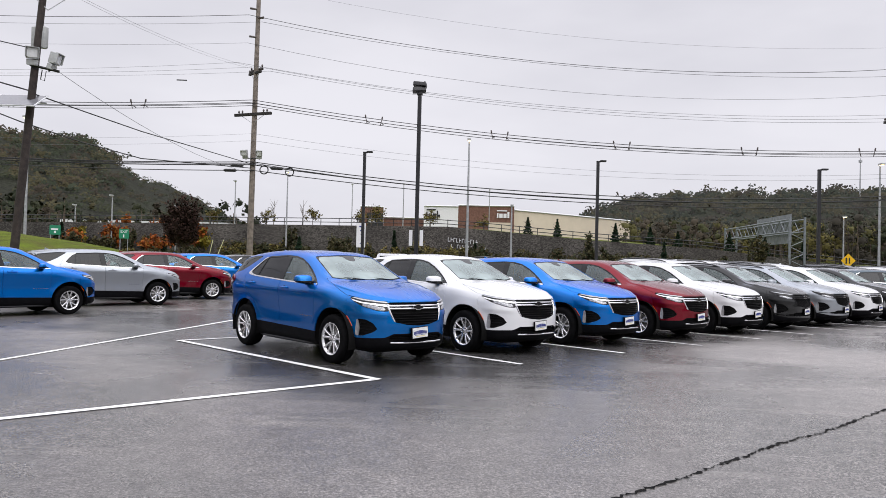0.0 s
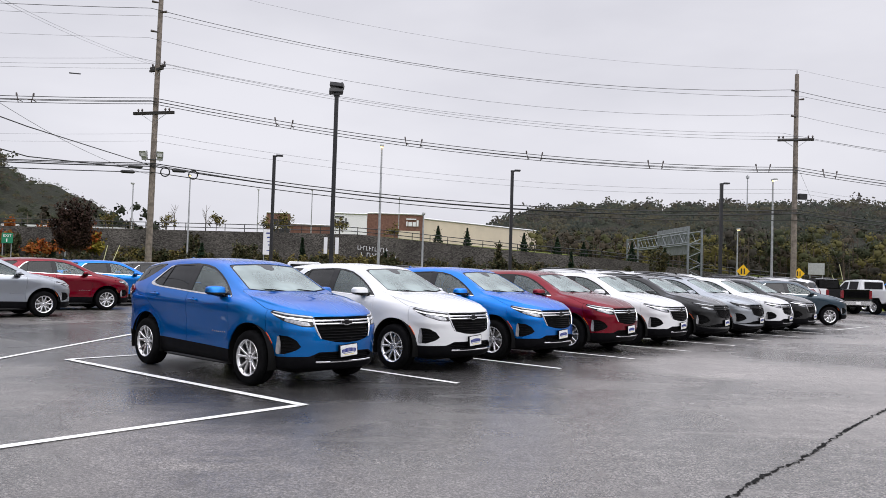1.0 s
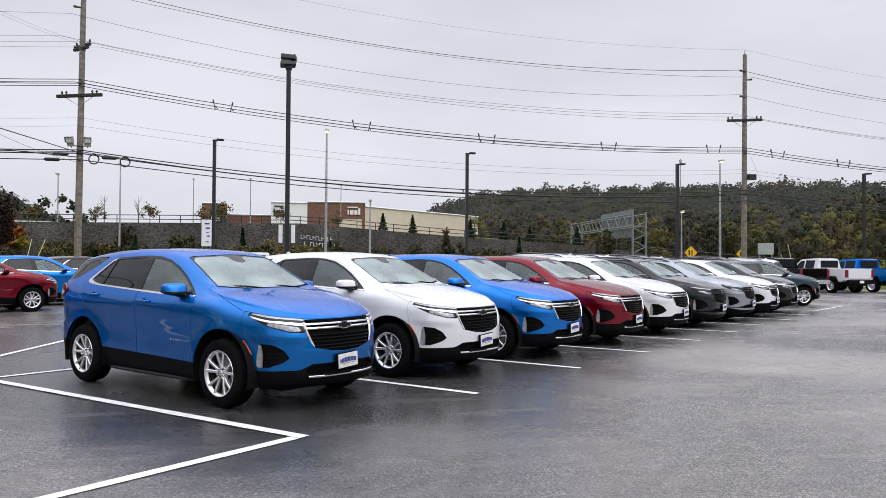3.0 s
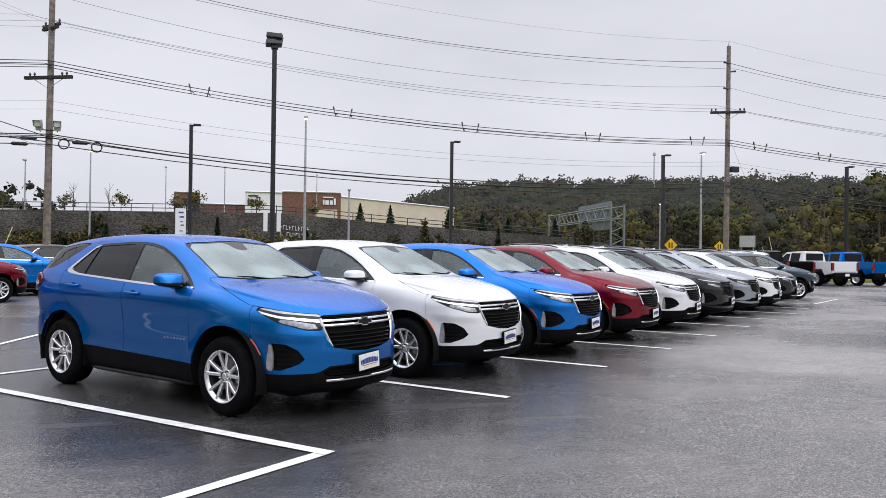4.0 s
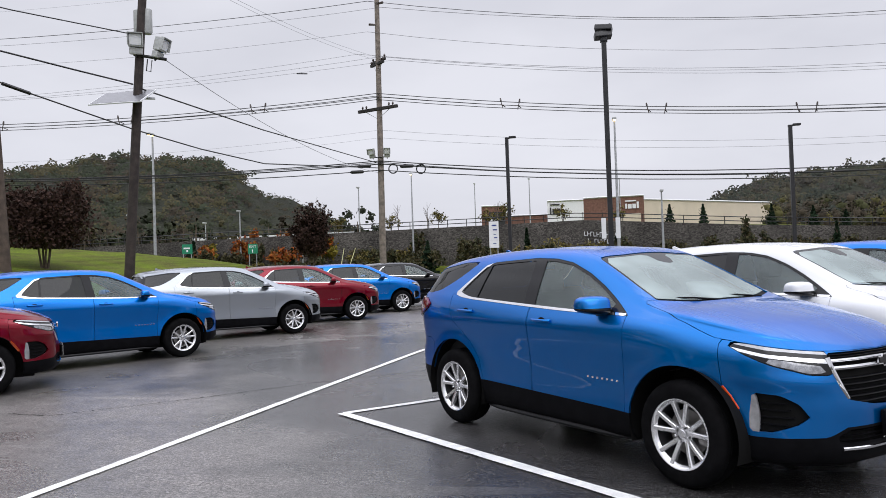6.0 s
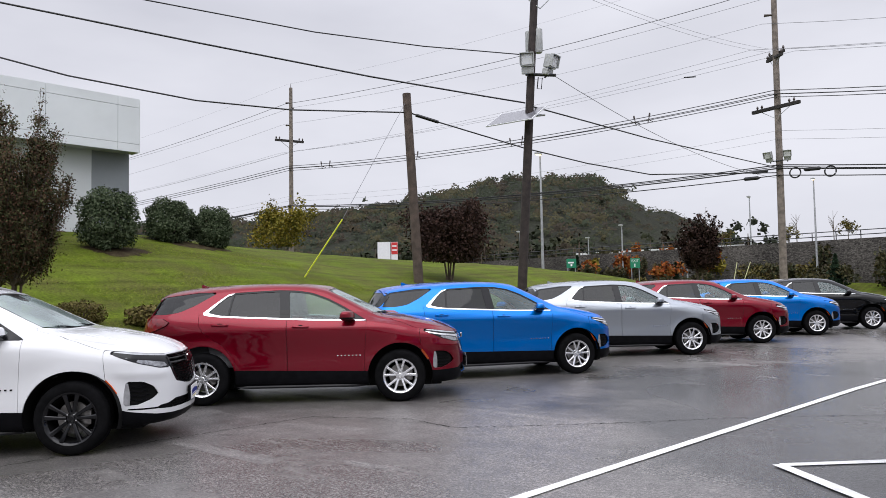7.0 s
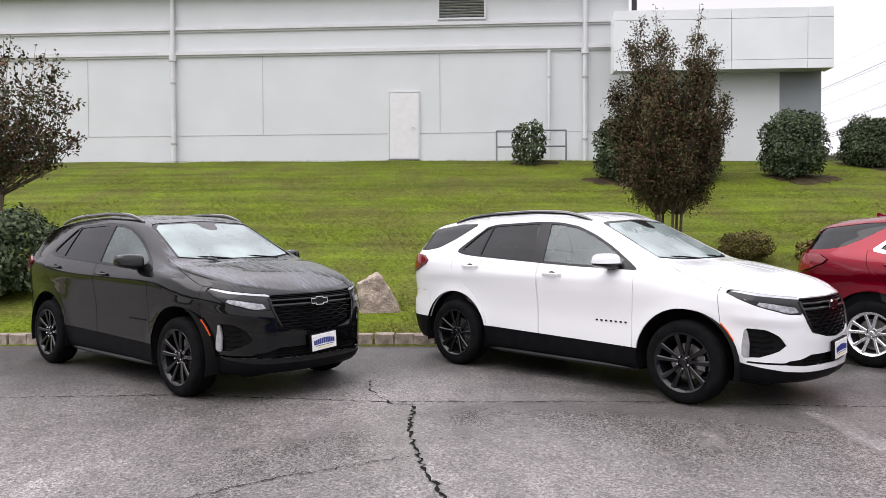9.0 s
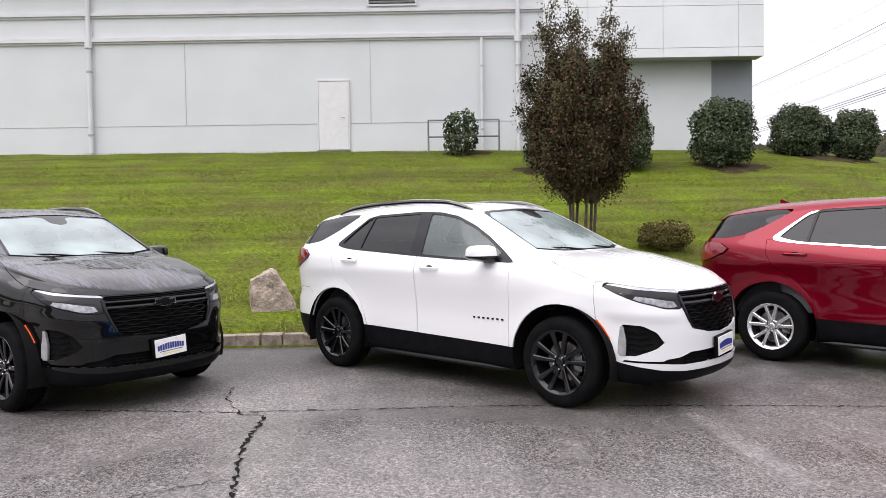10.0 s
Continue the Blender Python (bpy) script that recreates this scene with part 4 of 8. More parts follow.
def wheel(parent, m, alloy, dark, seg=40):
    """Tyre, ten-spoke rim and brake disc; the outer face looks along -y."""
    w = new("wheel")
    w.parent = parent
    w.matrix_local = m
    bm = bmesh.new()
    k = 1.085 if dark else 1.0
    lathe(bm, [(0.222 * k, -0.105), (0.232 * k, -0.112), (0.245 * k + 0.012, -0.116), (0.300, -0.117), (0.328, -0.112), (0.344, -0.099), (0.353, -0.084),
               (0.359, -0.054), (0.350, -0.052), (0.350, -0.045), (0.359, -0.043), (0.360, 0.043), (0.350, 0.046), (0.350, 0.053), (0.358, 0.056), (0.345, 0.100), (0.270, 0.116), (0.222, 0.105)], seg)
    part("tyre", bm, M_TYRE, w, "black rubber tyre")
    bm = bmesh.new()
    lathe(bm, [(0.208 * k, -0.088), (0.216 * k, -0.100), (0.226 * k, -0.113), (0.237 * k, -0.117), (0.241 * k, -0.108), (0.233 * k, -0.098)], seg)
    part("rim", bm, alloy, w)
    bm = bmesh.new()
    lathe(bm, [(0.210 * k, -0.088), (0.206 * k, -0.060), (0.200 * k, -0.02), (0.198 * k, 0.08), (0.222, 0.105)], seg)
    # Dark colour gives the gaps between the spokes their shade.
    part("wheel_barrel", bm, M_UNDER if dark else M_BARREL, w, "inner wheel barrel, coloured dark as shade")
    bm = bmesh.new()
    lathe(bm, [(0.001, -0.090), (0.026, -0.090), (0.031, -0.086), (0.034, -0.070), (0.058, -0.068), (0.066, -0.060), (0.066, -0.03), (0.001, -0.03)], 24)
    k1 = k
    for k in range(5):
        a = math.tau * k / 5 + math.pi / 2
        for sgn in (-1, 1):
            inner, outer = a + sgn * (0.27 if dark else 0.14), a + sgn * (0.255 if dark else 0.262)
            p0 = Vector((math.cos(inner) * 0.052, 0, math.sin(inner) * 0.052))
            p2 = Vector((math.cos(outer) * 0.222 * k1, 0, math.sin(outer) * 0.222 * k1))
            p1 = p0.lerp(p2, 0.46)
            ring = []
            for p, wid, y0, y1 in ((p0, 0.034 if not dark else 0.028, -0.078, -0.045), (p1, 0.029 if not dark else 0.034, -0.096, -0.062), (p2, 0.033 if not dark else 0.050, -0.110, -0.075)):
                d = (p2 - p0).normalized()
                t = Vector((-d.z, 0, d.x))
                ring.append([bm.verts.new(p + t * s * wid / 2 + Vector((0, y, 0))) for s, y in ((-1, y1), (-1, y0 + 0.006), (-0.6, y0), (0.6, y0), (1, y0 + 0.006), (1, y1))])
            for r, s in zip(ring, ring[1:]):
                for q in range(6):
                    bm.faces.new((r[q], r[(q + 1) % 6], s[(q + 1) % 6], s[q]))
    part("spokes", bm, alloy, w, "gloss black twin spokes" if dark else "bright silver twin spokes", 30)
    for k in range(5):
        a = math.tau * k / 5 + math.pi / 2 + math.pi / 5
        bm = bmesh.new()
        lathe(bm, [(0.0005, -0.102), (0.008, -0.102), (0.010, -0.097), (0.010, -0.066)], 6)
        bmesh.ops.translate(bm, verts=bm.verts, vec=(0.052 * math.cos(a), 0, 0.052 * math.sin(a)))
        part("wheel_nut", bm, M_CHROME, w)
    bm = bmesh.new()
    lathe(bm, [(0.001, -0.012), (0.155, -0.012), (0.158, -0.008), (0.158, 0.010), (0.001, 0.010)], seg // 2 + 4)
    part("brake_disc", bm, M_BRAKE, w)
    bm = bmesh.new()
    box(bm, (0.085, -0.035, -0.07), (0.17, 0.05, 0.07), 0.012)
    part("brake_caliper", bm, M_BRAKE, w)
    return w


def build_suv(sporty, colour, fine=True):
    car = new("suv")
    sh = Shell(fine)
    pt = PAINTS[colour]
    trim = M_GLOSSBLACK if sporty else M_CHROME
    # openings for the wheels
    for a in (FRONT_AXLE, REAR_AXLE):
        sh.take(lambda x, y, z, g, s, a=a: np.minimum(np.minimum(0.448 - np.hypot(x - a, (z - 0.372)), y - 0.5), 0.95 - s))
    for a, nm in ((FRONT_AXLE, "wheel_arch"), (REAR_AXLE, "wheel_arch")):
        for sy in (-1, 1):
            bm = bmesh.new()
            rows = []
            for y in (0.56, 0.895):
                rows.append([bm.verts.new((a + 0.452 * math.cos(t), sy * y, 0.372 + 0.452 * math.sin(t))) for t in np.linspace(-0.3, math.pi + 0.3, 24)])
            for i in range(23):
                bm.faces.new((rows[0][i], rows[0][i + 1], rows[1][i + 1], rows[1][i]))
            c = bm.verts.new((a, sy * 0.56, 0.3))
            for i in range(23):
                bm.faces.new((rows[0][i], rows[0][i + 1], c))
            part(nm, bm, M_UNDER, car, "black arch liner")
    # lower air intake, then the black cladding round the car's foot
    if sporty:
        intake = [(-0.3, 0.478), (0.40, 0.474), (0.50, 0.440), (0.62, 0.424), (0.905, 0.436), (0.905, 0.404), (0.62, 0.394), (0.48, 0.382), (-0.3, 0.380)]
        foot = ([0, 0.45, 0.62, 0.9, 1.0], [0.332, 0.334, 0.345, 0.395, 0.430])
    else:
        intake = [(-0.3, 0.470), (0.38, 0.466), (0.46, 0.432), (0.46, 0.398), (0.36, 0.384), (-0.3, 0.382)]
        foot = ([0, 0.40, 0.52, 0.9, 1.0], [0.486, 0.482, 0.428, 0.416, 0.428])
    piece = sh.take(lambda x, y, z, g, s: np.minimum(inside_outline(g, z, intake), 0.9 - s))
    li = emit(sh, piece, "lower_intake", M_UNDER, car, True, rim=0.03, sink=0.035, label="black recessed lower air intake")[0]
    for q in range(3):
        bm = bmesh.new()
        ribbon(bm, [nose(a, 0.402 + 0.025 * q, -0.022) for a in np.linspace(-0.44, 0.44, 33)], (0, 0, 1), 0.007, 0.008)
        part("intake_bar", bm, M_CLAD, li)

    def clad_top(x, g):
        return np.where(g < 1.0, np.interp(g, *foot), np.interp(x, [-2.4, -1.8, -0.95, 0.88, 1.8, 2.4], [0.50, 0.50, 0.476, 0.437, 0.430, 0.43]))
    low = sh.take(lambda x, y, z, g, s: np.minimum(clad_top(x, g) - z, 0.9 - s))
    side, ends = sh.split(low, lambda x, y, z, g, s: 1.36 - np.abs(x))
    front, rear = sh.split(ends, lambda x, y, z, g, s: x)
    emit(sh, side, "side_cladding", M_CLAD, car, label="black plastic sill cladding")
    emit(sh, front, "lower_bumper", M_CLAD, car, True, label="black plastic lower bumper")
    emit(sh, rear, "rear_lower_bumper", M_CLAD, car, True, label="black plastic lower bumper")
    # nose
    grille = [(-0.3, 0.592), (0.0, 0.592), (0.20, 0.606), (0.385, 0.648), (0.425, 0.72), (0.475, 0.86), (0.475, 0.928), (0.2, 0.928), (-0.3, 0.928)]
    piece = sh.take(lambda x, y, z, g, s: np.minimum(inside_outline(g, z, grille), 0.995 - s))
    gr = emit(sh, piece, "grille", M_UNDER, car, True, rim=0.02, sink=0.045, label="dark radiator grille")[0]
    lamp = [(1.135, 1.012), (0.80, 0.972), (0.47, 0.938), (0.455, 0.826), (0.485, 0.798), (0.60, 0.804), (0.78, 0.856), (0.96, 0.928)]
    piece = sh.take(lambda x, y, z, g, s: np.minimum(inside_outline(g, z, lamp), 0.997 - s), 0.002)
    def above(*zs):
        return lambda x, y, z, g, s: z - np.interp(g, [0.45, 0.80, 1.135], zs)
    strip, piece = sh.split(piece, above(0.914, 0.948, 1.0))
    gap, piece = sh.split(piece, above(0.888, 0.924, 0.983))
    bar, piece = sh.split(piece, above(0.862, 0.904, 0.970))
    refl, piece = sh.split(piece, lambda x, y, z, g, s: inside_outline(g, z, [(0.92, 0.925), (0.72, 0.888), (0.52, 0.852), (0.505, 0.814), (0.60, 0.812), (0.78, 0.862)]))
    hl = emit(sh, piece, "headlight", M_LENSDARK, car, label="wet headlight with dark bezel")
    for faces, nm, mt, lb in ((strip, "running_light", M_DRL, "white running light strip"), (gap, "bezel", M_LENSDARK, ""), (bar, "light_bar", M_LENSDARK if sporty else M_CHROME, ""), (refl, "reflector", M_LENS, "bright faceted reflector")):
        for ob, host in zip(emit(sh, faces, nm, mt, car, sink=-0.002, label=lb), hl):
            ob.parent = host
    fog = [(0.905, 0.690), (0.925, 0.56), (0.925, 0.448), (0.80, 0.452), (0.66, 0.505), (0.605, 0.548), (0.66, 0.628), (0.76, 0.682)]
    piece = sh.take(lambda x, y, z, g, s: np.minimum(inside_outline(g, z, fog), 0.9 - s))
    drl, piece = sh.split(piece, lambda x, y, z, g, s: inside_outline(g, z, [(0.955, 0.70), (0.955, 0.44), (0.868, 0.44), (0.864, 0.56), (0.884, 0.676)]))
    fp = emit(sh, piece, "fog_pocket", M_UNDER, car, rim=0.03, sink=0.028, label="black louvred bumper pocket")
    emit(sh, drl, "corner_light", M_CORNER, car, rim=0.02, sink=-0.004, label="upright grey corner light")
    for host, sg in zip(fp, (-1, 1)):
        for q in range(4):
            z = 0.50 + 0.043 * q
            g0, g1 = 0.86, 0.66 + 0.02 * q if q else 0.72
            bm = bmesh.new()
            gg = np.linspace(g0, g1, 8)
            wave = 0.006 * np.sin(np.linspace(0, 9, 8)) if sporty else np.zeros(8)
            ribbon(bm, [nose(sg * a, z + wv, -0.016) for a, wv in zip(gg, wave)], (0, 0, 1), 0.009, 0.006)
            part("louvre", bm, M_CLAD, host)
    # bars of the grille
    if sporty:
        for q in range(9):
            z = 0.618 + 0.028 * q
            half = 0.36 + 0.075 * min(1, q / 7)
            bm = bmesh.new()
            gg = np.linspace(-half, half, 49)
            ribbon(bm, [nose(a, z + 0.006 * math.sin(a * 42 + (q % 2) * math.pi), -0.022) for a in gg], (0, 0, 1), 0.009, 0.010)
            part("grille_bar", bm, M_GLOSSBLACK, gr)
    else:
        for q in range(5):
            z = 0.628 + 0.036 * q
            half = 0.355 + 0.075 * min(1, q / 5)
            bm = bmesh.new()
            ribbon(bm, [nose(a, z, -0.024) for a in np.linspace(-half, half, 31)], (0, 0, 1), 0.014, 0.012)
            part("grille_bar", bm, M_GLOSSBLACK, gr)
    for z, wid in ((0.838, 0.024), (0.880, 0.020)):
        bm = bmesh.new()
        ribbon(bm, [nose(a, z, -0.006) for a in np.linspace(-0.468, 0.468, 37)], (-0.55, 0, 0.83), wid * 1.15, 0.012)
        part("grille_crossbar", bm, trim, gr, "" if sporty else "chrome grille crossbar")
    for sg in (-1, 1):
        bm = bmesh.new()
        gz = [(0.475, 0.90), (0.46, 0.82), (0.425, 0.735), (0.385, 0.655)]
        ribbon(bm, [nose(sg * a, z, -0.002) for a, z in gz], (0, -0.9 * sg, 0.3), [0.040, 0.034, 0.026, 0.014], 0.012)
        part("grille_surround", bm, trim, gr)
    bm = bmesh.new()
    for z in (0.915, 0.90):
        ribbon(bm, [nose(a, z, -0.014) for a in np.linspace(-0.46, 0.46, 31)], (0, 0, 1), 0.008, 0.01)
    part("upper_mesh", bm, M_GLOSSBLACK, gr)
    c = nose(0, 0.858, 0.012)
    bow = [(-0.085, -0.018), (-0.035, -0.018), (-0.03, -0.032), (0.035, -0.032), (0.04, -0.018), (0.09, -0.018), (0.085, 0.018), (0.035, 0.018), (0.03, 0.032), (-0.035, 0.032), (-0.04, 0.018), (-0.09, 0.018)]
    upright = Euler((math.pi / 2, 0, math.pi / 2)).to_matrix().to_4x4()
    bm = bmesh.new()
    prism(bm, bow, 0.014, Matrix.Translation(c) @ upright)
    em = part("emblem", bm, M_GLOSSBLACK, car, "plain dark emblem block")
    bm = bmesh.new()
    prism(bm, [(x + math.copysign(0.008, x), y + math.copysign(0.007, y)) for x, y in bow], 0.010, Matrix.Translation(c) @ upright)
    part("emblem_border", bm, M_CHROME, em, "thin bright border of the emblem")
    # skid strip and number plate
    if not sporty:
        bm = bmesh.new()
        ribbon(bm, [nose(a, 0.352 + 0.02 * max(0, abs(a) - 0.3), 0.006) for a in np.linspace(-0.44, 0.44, 33)], (0, 0, 1), 0.022, 0.009)
        part("skid_strip", bm, M_CHROME, car, "chrome skid strip")
    pl = new("number_plate")
    pl.parent = car
    pl.matrix_local = pose(2.325, 0, 0.482, 4, 0, 0) @ pose(0, 0, 0, 90, 0, 90) @ Matrix.Diagonal((0.92, 0.92, 1, 1))
    bm = bmesh.new()
    box(bm, (-0.168, -0.072, -0.03), (0.168, 0.100, -0.001), 0.006)
    part("plate_bracket", bm, M_CLAD, pl, "black plate bracket")
    bm = bmesh.new()
    box(bm, (-0.154, -0.066, -0.003), (0.154, 0.092, 0.004), 0.004)
    part("plate_card", bm, M_PLATE, pl, "white dealer plate")
    bm = bmesh.new()
    for q in range(11):
        x, lift = -0.132 + 0.0240 * q, 0.016 * math.sin(math.pi * q / 10)
        box(bm, (x, -0.010 + lift * 0.3, 0.004), (x + 0.0195, 0.034 + lift, 0.006))
    box(bm, (-0.115, -0.024, 0.004), (0.115, -0.018, 0.0055))
    part("plate_print", bm, M_PLATEBLUE, pl, "dark blue bars of print")
    bm = bmesh.new()
    box(bm, (-0.09, -0.046, 0.004), (0.09, -0.036, 0.0055))
    part("plate_line", bm, M_PLATEYELLOW, pl)
    # bright edge of the sill
    for sg in (-1, 1):
        bm = bmesh.new()
        tube(bm, [(x, sg * (0.835 - 0.02 * (x / 0.9) ** 4), 0.238) for x in np.linspace(-0.90, 0.90, 13)], [0.012] + [0.024] * 11 + [0.012], 8)
        part("sill_strip", bm, M_SILL, car, "damp black sill moulding")
    # marker lights
    for sg in (-1, 1):
        bm = bmesh.new()
        gg = [(1.245, 0.705), (1.215, 0.645), (1.175, 0.585)]
        pts = []
        for x, z in ((1.655, 0.712), (1.70, 0.652), (1.75, 0.575)):
            g = np.interp(-x, -COL[:10, 0], GIRTH[:10])
            pts.append(nose(sg * g, z, 0.002))
        ribbon(bm, pts, (1, 0, 0), [0.024, 0.032, 0.026], 0.006)
        part("side_marker", bm, M_AMBER, car, "orange side marker light")
    # glass and pillars of the cabin
    ws_base = lambda y: 1.165 - 0.17 * (np.clip(y, 0, 1) / 0.68) ** 2
    header = lambda y: 0.345 + 0.035 * (1 - (y / 0.6) ** 2)
    ya = lambda x: np.interp(x, [0.2, 0.36, 0.55, 0.75, 0.9, 1.05, 1.2], [0.55, 0.572, 0.60, 0.628, 0.648, 0.668, 0.70])
    piece = sh.take(lambda x, y, z, g, s: np.minimum(np.minimum(np.minimum(ws_base(y) - x, x - header(y)), ya(x) - y), s - 1.3), 0.002)
    wsb, piece = sh.split(piece, lambda x, y, z, g, s: x - (ws_base(y) - 0.035))
    band, piece = sh.split(piece, lambda x, y, z, g, s: np.maximum(np.maximum(header(y) + 0.03 - x, y - (ya(x) - 0.02)), 0.10 - np.hypot((x - 0.47) * 0.9, y)))
    emit(sh, piece, "windscreen", M_WS, car, True, rim=0.004, sink=0.006, label="wet windscreen mirroring the sky")
    emit(sh, band, "windscreen_border", M_GLOSSBLACK, car, True, rim=0.004, sink=0.005)
    emit(sh, wsb, "scuttle", M_CLAD, car, True, rim=0.01, sink=0.012, label="black scuttle panel")
    hood_y = lambda x: np.interp(x, [1.0, 1.135, 1.3, 1.45, 1.58, 1.66, 1.8, 2.3], [0.752, 0.765, 0.80, 0.812, 0.806, 0.86, 0.95, 1.2])
    piece = sh.take(lambda x, y, z, g, s: np.minimum(np.minimum(hood_y(x) - y, x - ws_base(y) - 0.004), (s - 1.004) * 0.4), 0.002)
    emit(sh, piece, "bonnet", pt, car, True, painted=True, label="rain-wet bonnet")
    piece = sh.take(lambda x, y, z, g, s: np.minimum(np.minimum(-2.0 - x + 0.02, z - 1.262), np.minimum(1.50 - z, 0.66 - y)), 0.002)
    emit(sh, piece, "rear_window", M_PRIVACY, car, True, rim=0.004, sink=0.004)
    quarter = [(-2.10, 1.262), (-1.9, 1.262), (-1.70, 1.292), (-1.5, 1.382), (-1.20, 1.560), (-1.5, 1.556), (-1.96, 1.500)]
    piece = sh.take(lambda x, y, z, g, s: np.minimum(inside_outline(x, z, quarter), np.minimum(s - 1.01, y - 0.5)), 0.002)
    emit(sh, piece, "quarter_window", M_PRIVACY, car, rim=0.004, sink=0.004, label="dark privacy glass")
    dlo = [(0.92, 1.128), (0.55, 1.136), (0.24, 1.141), (-0.23, 1.163), (-1.03, 1.204), (-1.27, 1.226), (-1.395, 1.256), (-1.22, 1.40), (-1.06, 1.525), (-0.92, 1.553), (-0.34, 1.577),
           (-0.08, 1.566), (0.14, 1.528), (0.36, 1.445), (0.545, 1.350), (0.75, 1.230)]
    lower = [(0.96, 1.1), (-0.23, 1.12), (-1.45, 1.2), (-1.45, 1.30), (-1.10, 1.56), (-0.96, 1.545), (-1.10, 1.46), (-1.20, 1.30), (-1.0, 1.226), (-0.23, 1.184), (0.24, 1.162), (0.96, 1.146)]
    area = lambda x, y, z, g, s: np.minimum(inside_outline(x, z, dlo), np.minimum(s - 1.003, y - 0.5))
    piece = sh.take(area, 0.001)
    ring, panes = sh.split(piece, lambda x, y, z, g, s: 0.021 + 0.024 * smoothstep(-1.10, -1.36, x) - inside_outline(x, z, dlo))
    bright, seal = sh.split(ring, lambda x, y, z, g, s: inside_outline(x, z, lower))
    emit(sh, bright, "window_trim", trim, car, rim=0.01, sink=-0.003, label="" if sporty else "chrome window trim")
    emit(sh, seal, "window_seal", M_GLOSSBLACK, car, rim=0.008, sink=0.001)
    def band_across(faces, at, half):
        ahead, rest = sh.split(faces, lambda x, y, z, g, s: at(x, z) - half)
        strip, behind = sh.split(rest, lambda x, y, z, g, s: at(x, z) + half)
        return strip, ahead + behind
    post, panes = band_across(panes, lambda x, z: x + 0.245 + 0.10 * (z - 1.35), 0.070)
    bar, panes = band_across(panes, lambda x, z: x + 1.0 - 0.14 * (z - 1.38), 0.014)
    sail, panes = sh.split(panes, lambda x, y, z, g, s: x - 0.70 - 0.6 * (z - 1.14))
    emit(sh, post, "door_pillar", M_GLOSSBLACK, car, rim=0.008, label="gloss black door pillar")
    emit(sh, bar, "window_divider", M_GLOSSBLACK, car, rim=0.006)
    emit(sh, sail, "mirror_base", M_GLOSSBLACK, car, rim=0.006)
    fw, panes = sh.split(panes, lambda x, y, z, g, s: x + 0.245)
    rw, qw = sh.split(panes, lambda x, y, z, g, s: x + 1.0 - 0.14 * (z - 1.38))
    emit(sh, fw, "front_door_window", M_FRONTGLASS, car, rim=0.003, sink=0.008)
    emit(sh, rw, "rear_door_window", M_PRIVACY, car, rim=0.003, sink=0.008, label="dark privacy glass")
    emit(sh, qw, "rear_vent_window", M_PRIVACY, car, rim=0.003, sink=0.008, label="dark privacy glass")
    # doors, lamps, bumper
    piece = sh.take(lambda x, y, z, g, s: np.minimum(inside_outline(x, z, [(-0.19, 0.2), (-0.20, 1.175), (-0.20, 1.24), (0.90, 1.24), (0.90, 1.0), (0.875, 0.7), (0.872, 0.2)]), np.minimum(1.04 - s, y - 0.5)), 0.002)
    emit(sh, piece, "front_door", pt, car, painted=True)
    piece = sh.take(lambda x, y, z, g, s: np.minimum(inside_outline(x, z, [(-0.20, 0.2), (-0.21, 1.24), (-1.425, 1.27), (-1.41, 1.10), (-1.34, 0.985), (-1.21, 0.905), (-1.08, 0.81), (-0.955, 0.67), (-0.895, 0.5), (-0.89, 0.2)]), np.minimum(1.04 - s, y - 0.5)), 0.002)
    emit(sh, piece, "rear_door", pt, car, painted=True)
    piece = sh.take(lambda x, y, z, g, s: np.minimum(inside_outline(x, z, [(-1.80, 1.135), (-1.92, 1.205), (-2.5, 1.222), (-2.5, 0.985), (-2.22, 0.985), (-2.04, 1.035)]), np.minimum(y - 0.34, 0.99 - s)), 0.003)
    emit(sh, piece, "tail_light", M_TAIL, car, rim=0.022, sink=-0.022, label="dark red tail light")
    piece = sh.take(lambda x, y, z, g, s: np.minimum(x - 1.64 - 0.10 * (0.95 - z), 0.999 - s), 0.002)
    emit(sh, piece, "front_bumper", pt, car, True, painted=True)
    piece = sh.take(lambda x, y, z, g, s: np.minimum(-1.80 - x, 0.80 - z), 0.002)
    emit(sh, piece, "rear_bumper", pt, car, True, painted=True)
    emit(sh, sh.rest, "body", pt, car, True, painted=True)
    # spoiler and aerial fin
    bm = bmesh.new()
    pts = [(-1.955, y, 1.575 - 0.10 * abs(y / 0.6) ** 2.2) for y in np.linspace(-0.58, 0.58, 17)]
    rings = []
    for x, y, z in pts:
        rings.append([bm.verts.new((x + a, y, z + b)) for a, b in ((0.06, 0.006), (0.0, 0.004), (-0.085, -0.020), (-0.09, -0.034), (0.0, -0.03), (0.05, -0.02))])
    for r, s in zip(rings, rings[1:]):
        for q in range(6):
            bm.faces.new((r[q], r[(q + 1) % 6], s[(q + 1) % 6], s[q]))
    bm.faces.new(rings[0])
    bm.faces.new(rings[-1][::-1])
    ob = part("roof_spoiler", bm, pt, car)
    ob.material_slots[0].link = "OBJECT"
    ob.material_slots[0].material = pt
    bm = bmesh.new()
    prism(bm, [(0.10, 0), (-0.07, 0), (-0.075, 0.045), (-0.05, 0.052), (0.0, 0.03)], 0.022, Matrix.Translation((-1.55, 0.011, 1.628)) @ Euler((math.pi / 2, 0, 0)).to_matrix().to_4x4())
    ob = part("aerial_fin", bm, pt, car)
    ob.material_slots[0].link = "OBJECT"
    ob.material_slots[0].material = pt
